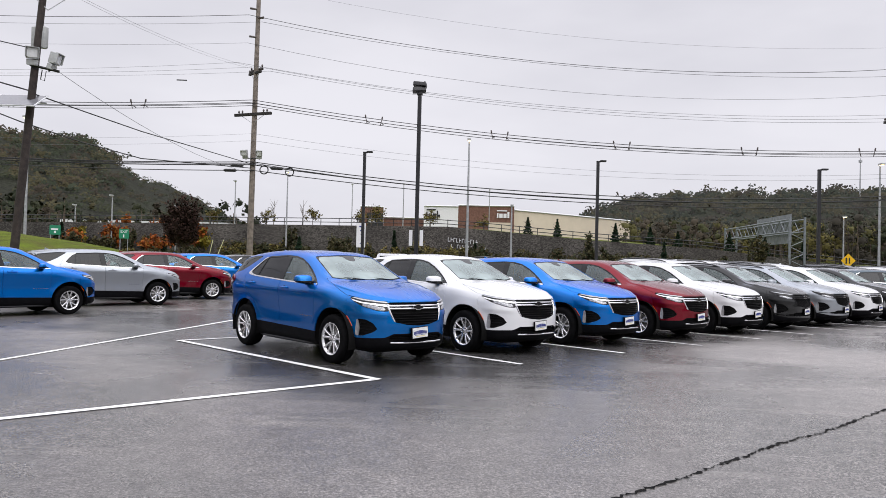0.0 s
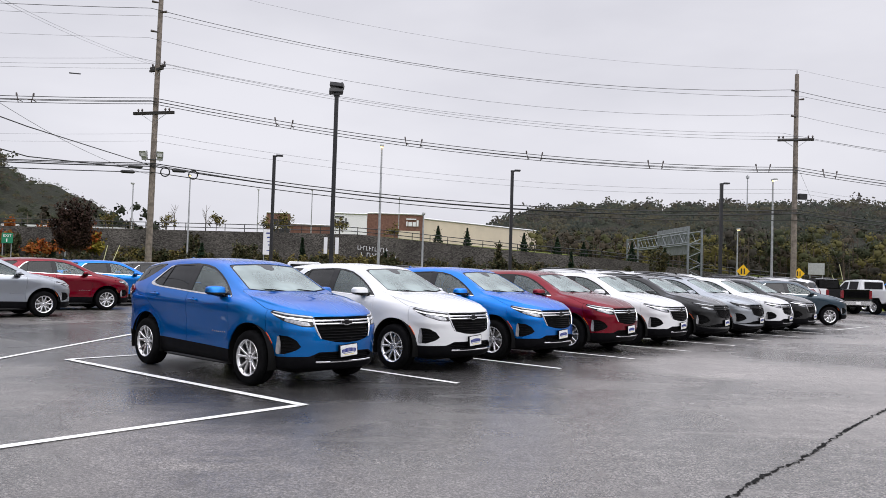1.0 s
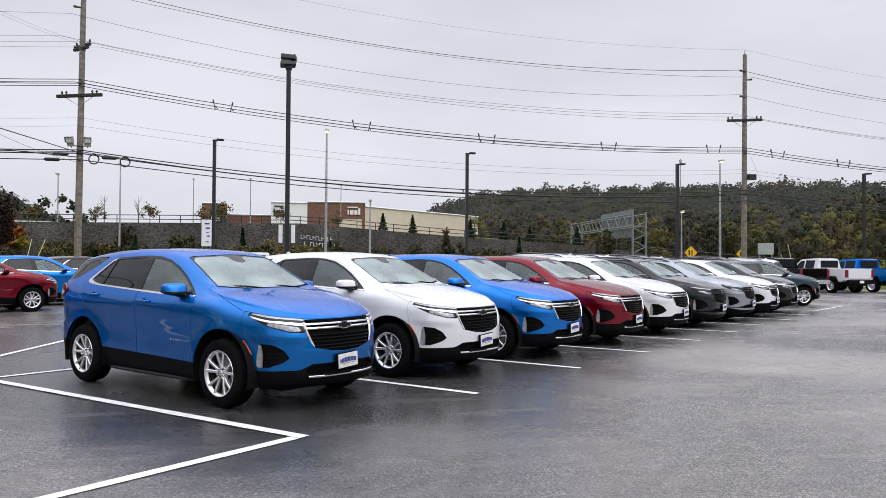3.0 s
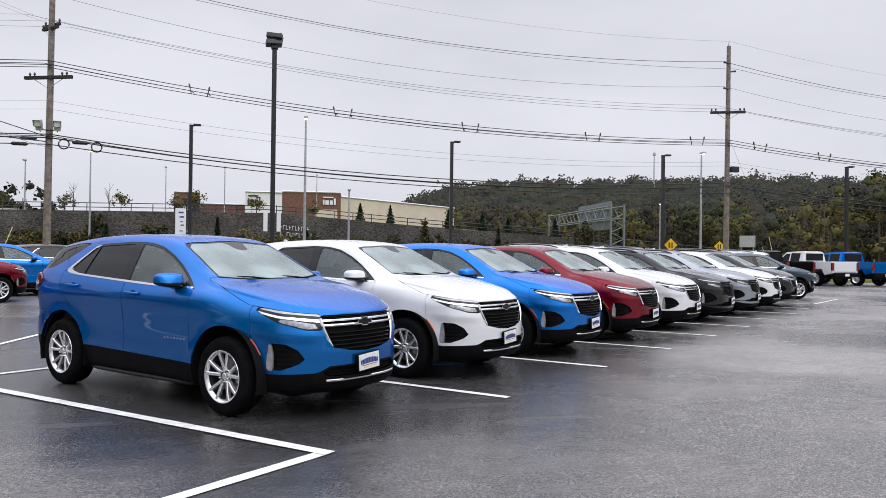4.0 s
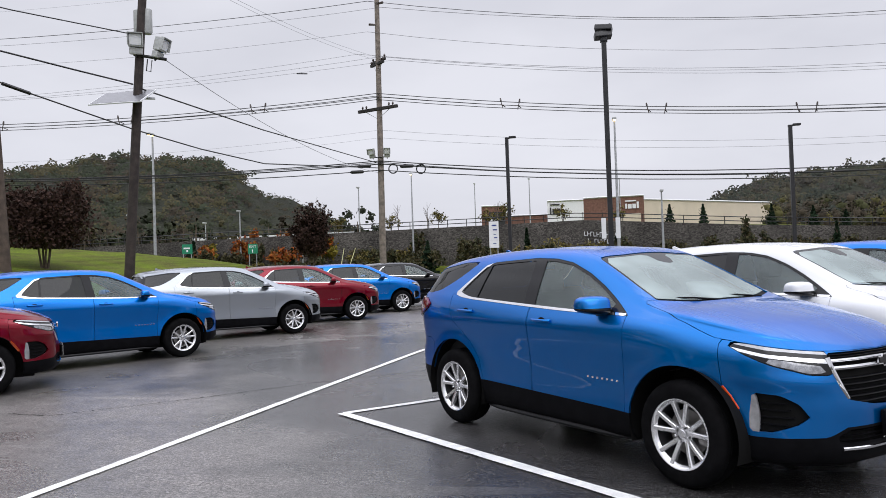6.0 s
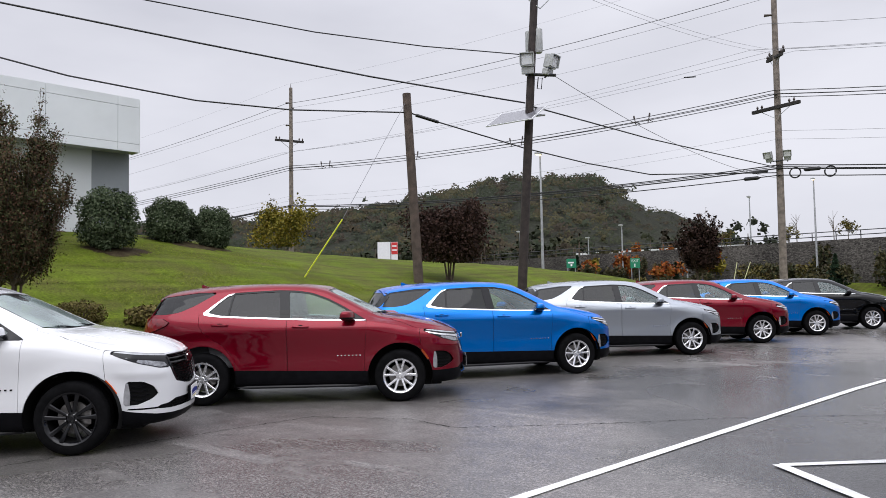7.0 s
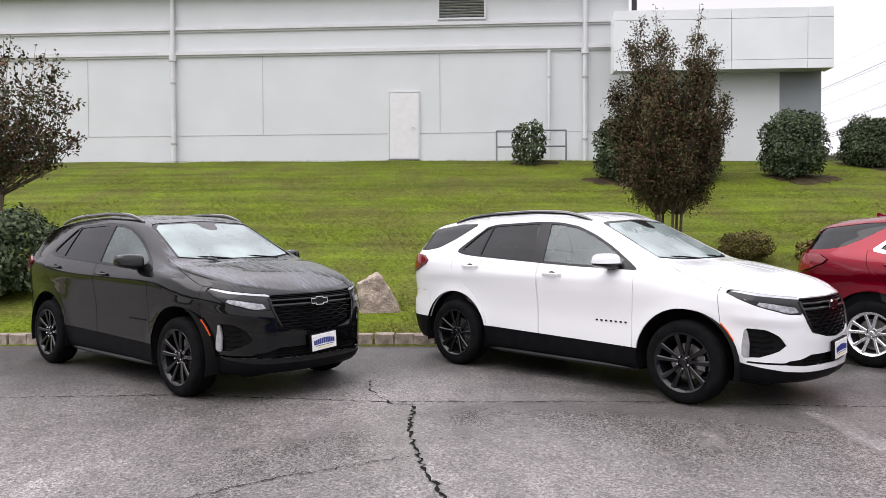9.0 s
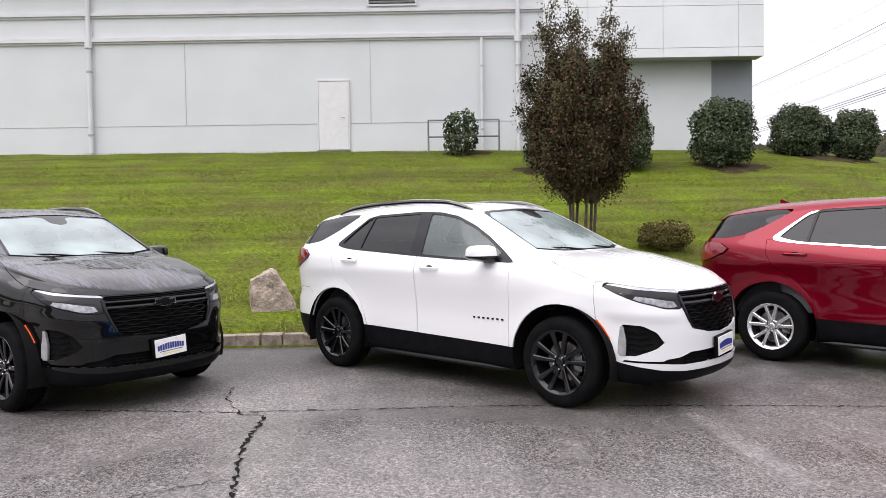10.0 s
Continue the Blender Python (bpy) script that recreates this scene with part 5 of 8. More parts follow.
    # mirrors and handles, door lettering
    for sg in (-1, 1):
        mi = new("door_mirror")
        mi.parent = car
        def pod(lo, hi, flat):
            b2 = bmesh.new()
            bmesh.ops.create_uvsphere(b2, u_segments=20, v_segments=12, radius=1.0)
            for v in b2.verts:
                c = v.co
                q = Vector([math.copysign(abs(c[i]) ** (0.62, 0.40, 0.48)[i], c[i]) for i in range(3)])
                taper = 1.0 - 0.16 * (q.y * sg > 0) * abs(q.y) ** 2 - 0.10 * (q.y * sg < 0) * abs(q.y)
                low = -0.022 * q.z * (q.z < 0) * q.y * sg
                v.co = Vector((0.645 + 0.085 * q.x * taper * (1 - 0.18 * q.z) - 0.03 * q.y * sg, sg * 0.962 + 0.120 * q.y, 1.206 + 0.070 * q.z * taper + low))
                if v.co.z < lo:
                    v.co.z = lo + (v.co.z - lo) * flat
                if v.co.z > hi:
                    v.co.z = hi
            return b2
        ob = part("mirror_cap", pod(1.186, 9, 0.0), pt, mi)
        ob.material_slots[0].link = "OBJECT"
        ob.material_slots[0].material = pt
        b2 = pod(0, 1.1855, 1)
        part("mirror_housing", b2, M_GLOSSBLACK, mi, "black mirror base")
        bm = bmesh.new()
        tube(bm, [(0.70, sg * 0.80, 1.135), (0.68, sg * 0.87, 1.148), (0.655, sg * 0.93, 1.155)], [0.026, 0.024, 0.03], 8)
        part("mirror_arm", bm, M_GLOSSBLACK, mi)
        for hx, hz in ((-0.01, 1.062), (-1.12, 1.105)):
            g = np.interp(-hx, -COL[:16, 0], GIRTH[:16])
            bm = bmesh.new()
            pts = []
            for dx, o in ((-0.115, 0.008), (-0.10, 0.026), (-0.04, 0.036), (0.04, 0.036), (0.10, 0.026), (0.115, 0.008)):
                gg = np.interp(-(hx + dx), -COL[:16, 0], GIRTH[:16])
                pts.append(nose(sg * gg, hz - 0.012 * dx, o))
            rings = []
            for p in pts:
                rings.append([bm.verts.new(p + Vector((0, sg * a, b))) for a, b in ((-0.008, -0.012), (0.005, -0.010), (0.008, 0.004), (0.0, 0.013), (-0.010, 0.012))])
            for r, s in zip(rings, rings[1:]):
                for q in range(5):
                    bm.faces.new((r[q], r[(q + 1) % 5], s[(q + 1) % 5], s[q]))
            bm.faces.new(rings[0])
            bm.faces.new(rings[-1])
            ob = part("door_handle", bm, pt, car)
            ob.material_slots[0].link = "OBJECT"
            ob.material_slots[0].material = pt
            # Flat black oval standing in for the shaded hollow behind the handle.
            bm = bmesh.new()
            bmesh.ops.create_uvsphere(bm, u_segments=14, v_segments=8, radius=1)
            c = nose(sg * g, hz, 0.0)
            for v in bm.verts:
                v.co = Vector((c.x + 0.045 * v.co.x, c.y + sg * 0.004 * v.co.y, c.z + 0.026 * v.co.z))
            part("handle_shade", bm, M_UNDER, car)
        for q in range(7):
            x = 0.50 + 0.052 * q
            g = np.interp(-x, -COL[:16, 0], GIRTH[:16])
            c = nose(sg * g, 0.655, 0.003)
            bm = bmesh.new()
            box(bm, (c.x - 0.011, c.y - 0.004, c.z - 0.008), (c.x + 0.011, c.y + 0.004, c.z + 0.008), 0.002)
            part("badge_bar", bm, M_GLOSSBLACK if sporty else M_CHROME, car)
    # wipers
    for y0, y1 in ((0.42, -0.16), (-0.10, -0.60)):
        bm = bmesh.new()
        tube(bm, [(1.15 - 0.10 * (y0 / 0.68) ** 2, y0, 1.214), (1.10 - 0.10 * (y0 * 0.5 + y1 * 0.5) ** 2, (y0 + y1) / 2, 1.240), (1.045 - 0.16 * (y1 / 0.68) ** 2, y1, 1.250)], [0.009, 0.008, 0.004], 6)
        part("wiper", bm, M_CLAD, car, "black wiper arm")
    # roof rails of the sporty trim
    if sporty:
        for sg in (-1, 1):
            bm = bmesh.new()
            xs = np.linspace(0.24, -1.62, 25)
            path, rr = [], []
            for x in xs:
                roof = float(np.interp(-x, -COL[8:17, 3], COL[8:17, 5]))
                u = (x - 0.24) / -1.86
                lift = 0.042 * (1 - abs(2 * u - 1) ** 5)
                path.append((x, sg * 0.585, roof + 0.006 + lift))
                rr.append(0.010 + 0.012 * (1 - abs(2 * u - 1) ** 8))
            tube(bm, path, rr, 8)
            part("roof_rail", bm, M_RAIL, car, "gloss black roof rail")
    # cabin
    bm = bmesh.new()
    box(bm, (0.62, -0.70, 0.72), (1.12, 0.70, 1.10), 0.06)
    part("dashboard", bm, M_DASH, car)
    bm = bmesh.new()
    tube(bm, [(0.50 + 0.05 * math.sin(a), 0.36 + 0.18 * math.cos(a), 1.02 + 0.17 * math.sin(a)) for a in np.linspace(0, math.tau, 25)], 0.014, 6, False)
    tube(bm, [(0.50, 0.20, 1.02), (0.55, 0.36, 1.0), (0.50, 0.52, 1.02)], 0.016, 6)
    part("steering_wheel", bm, M_DIM, car)
    for x, ys in ((-0.10, (-0.36, 0.36)), (-0.98, (-0.40, 0.40))):
        for y in ys:
            w = 0.24 if x > -0.5 else 0.38
            bm = bmesh.new()
            box(bm, (x - 0.25, y - w, 0.50), (x + 0.28, y + w, 0.72), 0.06)
            box(bm, (-0.09, -w, 0), (0.09, w, 0.62), 0.06, Matrix.Translation((x - 0.22, y, 0.66)) @ Euler((0, radians(-16), 0)).to_matrix().to_4x4())
            box(bm, (-0.055, -0.13, 0), (0.055, 0.13, 0.19), 0.04, Matrix.Translation((x - 0.40, y, 1.27)) @ Euler((0, radians(-10), 0)).to_matrix().to_4x4())
            part("seat", bm, M_SEAT, car, "grey cloth seat")
    bm = bmesh.new()
    box(bm, (0.40, -0.12, 1.46), (0.44, 0.12, 1.53), 0.015)
    part("rear_view_mirror", bm, M_GLOSSBLACK, car)
    bm = bmesh.new()
    box(bm, (-2.0, -0.56, 0.19), (1.95, 0.56, 0.46), 0.03)
    box(bm, (-0.88, -0.80, 0.215), (0.88, 0.80, 0.48), 0.03)
    part("underbody", bm, M_UNDER, car)
    for nm, lo, hi in (("engine_bay", (1.14, -0.55, 0.46), (1.98, 0.55, 0.86)), ("boot_floor", (-2.15, -0.72, 0.46), (-1.2, 0.72, 0.92))):
        bm = bmesh.new()
        box(bm, lo, hi, 0.05)
        part(nm, bm, M_DIM, car)
    for a in (FRONT_AXLE, REAR_AXLE):
        for sg in (-1, 1):
            wheel(car, pose(a, sg * 0.79, AXLE_Z, 0, 0, 0 if sg < 0 else 180), M_BLACKALLOY if sporty else M_ALLOY, sporty, 40 if fine else 22)
    return car


def repaint(car, colour):
    for o in car.children_recursive:
        if o.material_slots and o.material_slots[0].link == "OBJECT":
            o.material_slots[0].material = PAINTS[colour]
    return car


# colour, sporty, place, heading, label
WORDS = {"blue": "bright blue", "pale_blue": "bright blue", "white": "white", "red": "dark red", "black": "black", "silver": "silver", "grey": "dark grey", "teal": "dark blue-grey"}
ROW_B = [("blue", 0), ("white", 0), ("pale_blue", 0), ("red", 0), ("white", 0), ("grey", 1), ("silver", 1), ("white", 0), ("grey", 0)]
PLATES_B = [(-0.388, 11.469), (1.50, 13.33), (3.32, 15.06), (5.18, 16.82), (6.99, 18.52), (8.86, 20.26), (10.65, 21.92), (12.40, 23.52), (14.15, 25.16)]
LEFT = [("black", 1, -12.162, 5.368, 51.96), ("white", 1, -11.994, 9.956, 46.2), ("red", 0, -11.745, 14.396, 42.2), ("pale_blue", 0, -11.242, 18.136, 55.97), ("silver", 0, -11.013, 22.784, 45.5),
        ("red", 0, -10.763, 26.843, 39.3), ("pale_blue", 0, -10.359, 30.457, 37.6), ("black", 0, -9.60, 34.10, 34.0)]
parked = []
for (colour, sporty), (px, py) in zip(ROW_B, PLATES_B):
    hx, hy = math.cos(radians(-45.5)), math.sin(radians(-45.5))
    parked.append((colour, sporty, px - 2.335 * hx, py - 2.335 * hy, -45.5, "in the angled front row", "front row of cars"))
parked.append(("teal", 0, 15.7, 29.95, -5.0, "at the front row's end", "front row of cars"))
for colour, sporty, px, py, hd in LEFT:
    where = "beside the grass bank" if py > 12 else "with black wheels beside the bank"
    parked.append((colour, sporty, px, py, hd, where, "cars beside the bank"))
in_second = "in the second row"
SECOND = [("black", 0.64, 23.35), ("pale_blue", 2.45, 25.05), ("black", 4.32, 26.79), ("white", 6.0, 28.1), ("white", 7.86, 29.6), ("black", 10.0, 30.9), ("white", 11.6, 33.3), ("black", 15.1, 34.4), ("white", 18.3, 36.6)]
for colour, px, py in SECOND:
    parked.append((colour, 1, px, py, 134.5, in_second, "second row of cars"))
proto = {}
for colour, sporty, px, py, hd, where, grp in parked:
    near = math.hypot(px + 1.5, py - 6) < 21
    if (sporty, near) not in proto:
        proto[(sporty, near)] = car = build_suv(bool(sporty), colour, near)
        car.matrix_basis = pose(px, py, 0, 0, 0, hd) @ (Matrix.Diagonal((1.04, 1.04, 1.08 if px > 5 else 1.02, 1)) if grp == "second row of cars" else Matrix())
    else:
        m = pose(px, py, 0, 0, 0, hd)
        if grp == "second row of cars":
            m = m @ Matrix.Diagonal((1.04, 1.04, 1.08 if px > 5 else 1.02, 1))
        car = repaint(copy_thing(proto[(sporty, near)], m), colour)
    tagged(car, WORDS[colour] + " wet compact SUV parked " + where, "car", grp)

# ---- poles, lamps and wires ----
def ground_z(x, y):
    return float(bank(x, y))


def wire(points, radius, material, name="cable", label="overhead cable", sag=0.0, group="overhead wires", parent=None):
    """A sagging cable through its fixing points."""
    bm = bmesh.new()
    path = []
    for a, b in zip(points, points[1:]):
        a, b = Vector(a), Vector(b)
        n = 14
        for k in range(n):
            u = k / n
            path.append(a.lerp(b, u) - Vector((0, 0, 4 * sag * u * (1 - u))))
    path.append(Vector(points[-1]))
    tube(bm, path, radius, 5)
    ob = part(name, bm, material, parent)
    if parent is None:
        tagged(ob, label, "cable", group)
    return ob


def utility_pole(base, top, lean, material, label, r=(0.23, 0.15)):
    x, y = base
    z0 = ground_z(x, y) - 0.3
    pole = thing("utility_pole", None, label, "pole")
    bm = bmesh.new()
    n = 7
    tube(bm, [(x + lean[0] * k / n, y + lean[1] * k / n, z0 + (top - z0) * k / n) for k in range(n + 1)], list(np.linspace(r[0], r[1], n + 1)), 12)
    part("post", bm, material, pole)
    return pole


def arm(pole, centre, along, length, z, insulators, size=0.06, material=None):
    """A wooden crossarm with its insulators."""
    d = Vector((along[0], along[1], 0)).normalized()
    bm = bmesh.new()
    a, b = Vector((*centre, z)) - d * length / 2, Vector((*centre, z)) + d * length / 2
    ang = math.degrees(math.atan2(d.y, d.x))
    box(bm, (-length / 2, -size, -size), (length / 2, size, size), 0.01, Matrix.Translation((*centre, z)) @ pose(0, 0.14, 0) @ Matrix.Rotation(radians(ang), 4, "Z"))
    part("crossarm", bm, material or M_DARKPOLE, pole)
    for u in insulators:
        p = Vector((*centre, z)) + d * u
        bm = bmesh.new()
        tube(bm, [p + Vector((0, 0.14, size)), p + Vector((0, 0.14, size + 0.08)), p + Vector((0, 0.14, size + 0.12)), p + Vector((0, 0.14, size + 0.22))], [0.02, 0.06, 0.075, 0.04], 8)
        part("insulator", bm, M_INSUL, pole)
    for s in (-1, 1):
        bm = bmesh.new()
        tube(bm, [Vector((*centre, z)) + d * s * length * 0.3 + Vector((0, 0.16, -size)), Vector((*centre, z - 0.65)) + Vector((0, 0.14, 0))], 0.018, 5)
        part("brace", bm, M_GALV, pole)


def floodlight(pole, at, aim):
    """A grey floodlight with a visor, on a bracket."""
    f = new("floodlight")
    f.parent = pole
    f["label"] = "grey metal floodlight"
    f.matrix_local = Matrix.Translation(at) @ (Vector(aim).to_track_quat("-Y", "Z").to_matrix().to_4x4())
    bm = bmesh.new()
    box(bm, (-0.21, -0.10, -0.20), (0.21, 0.14, 0.22), 0.03)
    box(bm, (-0.19, -0.04, -0.42), (0.19, 0.15, -0.215), 0.03)
    part("housing", bm, M_GREYMETAL, f)
    bm = bmesh.new()
    box(bm, (-0.17, -0.125, -0.15), (0.17, -0.102, 0.17), 0.01)
    part("lens", bm, M_WHITEPLASTIC, f)
    for lo, hi in (((-0.22, -0.20, 0.20), (0.22, -0.08, 0.225)), ((-0.225, -0.18, -0.15), (-0.202, -0.09, 0.215)), ((0.202, -0.18, -0.15), (0.225, -0.09, 0.215))):
        bm = bmesh.new()
        box(bm, lo, hi, 0.004)
        part("visor", bm, M_GREYMETAL, f)
    bm = bmesh.new()
    tube(bm, [(0, 0.05, -0.40), (0, 0.12, -0.50)], 0.03, 6)
    part("bracket", bm, M_BLACKMETAL, f)


P1, P2, P3, P4 = (-15.9, 52.6), (31.3, 56.9), (-55.3, 48.0), (78.5, 61.3)
LINE = (47.2, 4.3)
pole1 = utility_pole(P1, 20.6, (0.15, 0), M_WOODPOLE, "tall weathered grey-brown wooden utility pole with floodlights")
pole2 = utility_pole(P2, 17.9, (0.1, 0), M_WOODPOLE, "tall weathered wooden utility pole beside the road")
pole3 = utility_pole(P3, 19.6, (0.1, 0), M_WOODPOLE, "distant weathered wooden utility pole past the bank")
pole4 = utility_pole(P4, 17.5, (0, 0), M_WOODPOLE, "distant weathered wooden utility pole past the bank")
for pl, pc, lift in ((pole1, P1, 0.0), (pole2, P2, 1.0), (pole3, P3, 0.3), (pole4, P4, -1.2)):
    zl = {0: 11.75, 1: 12.75, 2: 14.85, 3: 12.5}[[pole1, pole2, pole3, pole4].index(pl)]
    arm(pl, (pc[0], pc[1] - 0.25), (0.35, 1) if pl is pole3 else (1, -0.35), 3.1 if pl is pole1 else 2.6, zl, (-1.2, -0.9, 0.9, 1.2), 0.095, M_ARM)
    if pl is pole1:
        arm(pl, (pc[0] + 0.05, pc[1] - 0.2), (0.75, -0.66), 1.5, 14.7, (-0.7, 0.7), 0.08, M_ARM)
        arm(pl, (pc[0] + 0.05, pc[1] + 0.2), (0.75, -0.66), 1.5, 15.0, (-0.7, 0.7), 0.08, M_ARM)
    for dz, s in ((-1.3, -1), (-1.95, 1), (-3.3, -1)):
        top = {0: 20.6, 1: 17.9, 2: 19.6, 3: 17.5}[[pole1, pole2, pole3, pole4].index(pl)]
        bm = bmesh.new()
        tube(bm, [(pc[0] + 0.1, pc[1] - 0.1, top + dz - 0.06), (pc[0] + 0.1 + s * 0.5, pc[1] - 0.15, top + dz)], [0.05, 0.085], 6)
        part("standoff_insulator", bm, M_INSUL, pl)
    bm = bmesh.new()
    tube(bm, [(pc[0] + 0.1, pc[1], top), (pc[0] + 0.1, pc[1], top + 0.35)], [0.03, 0.02], 6)
    part("top_pin", bm, M_INSUL, pl)
for dx in (-0.45, 0.60):
    floodlight(pole1, (P1[0] + dx, P1[1] - 0.35, 8.95), (dx * 0.4, -1, -0.35))
bm = bmesh.new()
tube(bm, [(P1[0] - 0.55, P1[1] - 0.2, 8.6), (P1[0] + 0.7, P1[1] - 0.2, 8.6)], 0.035, 6)
part("lamp_bar", bm, M_BLACKMETAL, pole1)
bm = bmesh.new()
box(bm, (P2[0] + 0.2, P2[1] - 0.4, 8.1), (P2[0] + 0.85, P2[1] - 0.1, 8.55), 0.05)
part("floodlight", bm, M_BLACKMETAL, pole2, "dark floodlight")
# each: heights at the four poles, thickness, sag of the middle span, offset across
SPANS = [(19.9, 20.9, 18.2, 17.8, 0.007, 1.5, 0.0), (18.2, 18.8, 16.6, 16.2, 0.019, 1.65, -0.45), (17.7, 18.3, 16.1, 15.7, 0.0145, 1.35, 0.5), (16.4, 16.8, 14.7, 14.3, 0.012, 1.7, -0.5),
         (13.9, 15.4, 13.2, 12.9, 0.012, 1.3, -1.2), (13.8, 15.1, 13.0, 12.7, 0.012, 1.3, 0.3), (13.8, 14.8, 12.8, 12.6, 0.012, 1.3, 1.2),
         (12.6, 12.74, 10.58, 10.2, 0.024, 1.15, 0.0), (12.4, 12.56, 10.4, 10.05, 0.022, 1.15, -0.25), (12.4, 12.50, 10.33, 9.98, 0.022, 1.15, 0.25), (12.2, 12.34, 10.17, 9.88, 0.022, 1.15, 0.0),
         (9.9, 10.35, 8.9, 8.7, 0.008, 1.15, 0.1), (9.5, 9.85, 8.6, 8.3, 0.008, 1.15, 0.1),
         (9.1, 8.35, 7.3, 6.9, 0.034, 1.15, 0.1), (9.0, 8.15, 7.0, 6.7, 0.040, 1.15, 0.12), (8.8, 7.75, 6.5, 6.2, 0.030, 1.0, 0.1), (9.1, 8.25, 7.1, 6.8, 0.024, 1.3, 0.15)]
for h3, h1, h2, h4, rad, sag, off in SPANS:
    o = Vector((off, -0.25, 0))
    mt = M_WIRE if rad > 0.015 else M_THINWIRE
    lb = "thick black overhead cable along the road" if rad > 0.015 else "thin grey overhead wire along the road"
    side = 0.7 if 9 < h1 < 13 else 0.6
    wire([Vector((*P1, h1)) + o, Vector((*P2, h2)) + o, Vector((*P4, h4)) + o], rad, mt, "overhead_wire", lb, sag)
    wire([Vector((*P1, h1)) + o, Vector((*P3, h3)) + o], rad if rad > 0.015 else rad * 0.7, mt, "overhead_wire", lb, side)
    wire([Vector((*P3, h3)) + o, Vector((-150, 46, h3 + 1))], rad if rad > 0.015 else rad * 0.7, mt, "overhead_wire", "overhead wire running on past the bank", sag * 1.2)
# spacers of the cable bundle
for a, b, ha, hb, places in ((P1, P2, 12.55, 10.4, (0.17, 0.36, 0.547, 0.745, 0.93)), (P3, P1, 12.4, 12.55, (0.10, 0.33, 0.56, 0.79)), (P2, P4, 10.4, 10.05, (0.05, 0.18, 0.37, 0.56, 0.75))):
    for place in places:
        for du in (0.0, 0.022):
            u = place + du
            p = Vector((a[0] + (b[0] - a[0]) * u, a[1] + (b[1] - a[1]) * u - 0.25, ha + (hb - ha) * u - 4 * (0.7 if a == P3 else 1.15) * u * (1 - u)))
            bm = bmesh.new()
            side = 1 if du else -1
            for q in ((0, 0.24), (-0.3, -0.06), (0.3, -0.10), (0.0, -0.24)):
                tube(bm, [p, p + Vector((q[0] * 0.5 + side * q[1] * 0.25, q[0], q[1]))], 0.030, 5)
            tube(bm, [p + Vector((side * 0.06, 0, 0.24)), p + Vector((side * 0.09, 0, 0.42))], [0.065, 0.045], 6)
            tagged(part("cable_spacer", bm, M_INSUL), "dark insulating spacer on the cable bundle", "insulator", "cable spacers")
# coils and splice cases by the first pole
for u, z in ((0.020, 7.95), (0.058, 7.85)):
    c = Vector((P1[0] + LINE[0] * u, P1[1] + LINE[1] * u - 0.3, z - 0.15))
    bm = bmesh.new()
    for rr in (0.31, 0.27):
        tube(bm, [c + Vector((rr * math.cos(a), 0.02 * rr, rr * math.sin(a))) for a in np.linspace(0, math.tau, 21)], 0.022, 5, False)
    tagged(part("cable_coil", bm, M_WIRE), "coiled slack loop of black cable", "cable", "cable coils")
for u, z in ((0.039, 7.97), (-0.020, 8.1), (-0.030, 7.75)):
    c = Vector((P1[0] + LINE[0] * u, P1[1] + LINE[1] * u - 0.3, z - 0.05))
    bm = bmesh.new()
    tube(bm, [c - Vector((0.45, 0.03, 0)), c - Vector((0.35, 0.03, 0)), c + Vector((0.35, 0.03, 0)), c + Vector((0.45, 0.03, 0))], [0.05, 0.11, 0.11, 0.05], 8)
    tagged(part("splice_case", bm, M_WIRE), "black cable splice case", "cable", "splice cases")
for u, z in ((0.60, 6.506), (0.66, 6.509)):
    c = Vector((P1[0] + LINE[0] * u, P1[1] + LINE[1] * u - 0.3, z - 0.15))
    bm = bmesh.new()
    tube(bm, [c - Vector((0.4, 0.03, 0)), c, c + Vector((0.4, 0.03, 0))], [0.04, 0.08, 0.04], 8)
    tagged(part("splice_case", bm, M_WIRE), "black cable splice case", "cable", "splice cases")

# dark pole with floodlights and a solar panel, and the leaning stub pole
DP, ST = (-16.5, 26.8), (-22.03, 28.1)
dpole = utility_pole(DP, 12.6, (1.05, -0.1), M_DARKPOLE, "dark creosoted wooden pole with floodlights and solar panel", (0.155, 0.115))
at9 = Vector((-15.84, 26.72, 8.55))
floodlight(dpole, at9 + Vector((0.10, -0.3, 0.12)), (0.55, -1, -0.2))
floodlight(dpole, at9 + Vector((0.72, 0.1, 0.02)), (1.0, 0.05, -0.25))
bm = bmesh.new()
tube(bm, [at9 + Vector((-0.1, -0.1, -0.25)), at9 + Vector((0.85, 0.15, -0.42))], 0.05, 6)
part("lamp_bar", bm, M_BLACKMETAL, dpole)
bm = bmesh.new()
tube(bm, [at9 + Vector((0.3, 0, -0.4)), at9 + Vector((0.25, 0, -0.75)), at9 + Vector((0.4, 0, -0.8)), at9 + Vector((0.45, 0, -0.45))], 0.018, 5)
part("cable_loop", bm, M_WIRE, dpole)
for dx in (-0.16, 0.16):
    bm = bmesh.new()
    c = at9 + Vector((dx + 0.08, 0.14, 0.42))
    tube(bm, [c, c + Vector((0, 0, 0.06)), c + Vector((0, 0, 0.75)), c + Vector((0, 0, 0.8))], [0.11, 0.14, 0.14, 0.09], 12)
    part("transformer_can", bm, M_GREYMETAL, dpole, "grey transformer can")
arm(dpole, (-15.42, 26.6), (0.9, 0.45), 2.2, 10.98, (-1.0, -0.6, 0.6, 1.0), 0.055)
sp = new("solar_panel")
sp.parent = dpole
sp["label"] = "tilted solar panel on a steel bracket"
sp.matrix_local = Matrix.Translation((-16.33, 26.58, 7.0)) @ pose(0, 0, 0, 31, 0, 4)
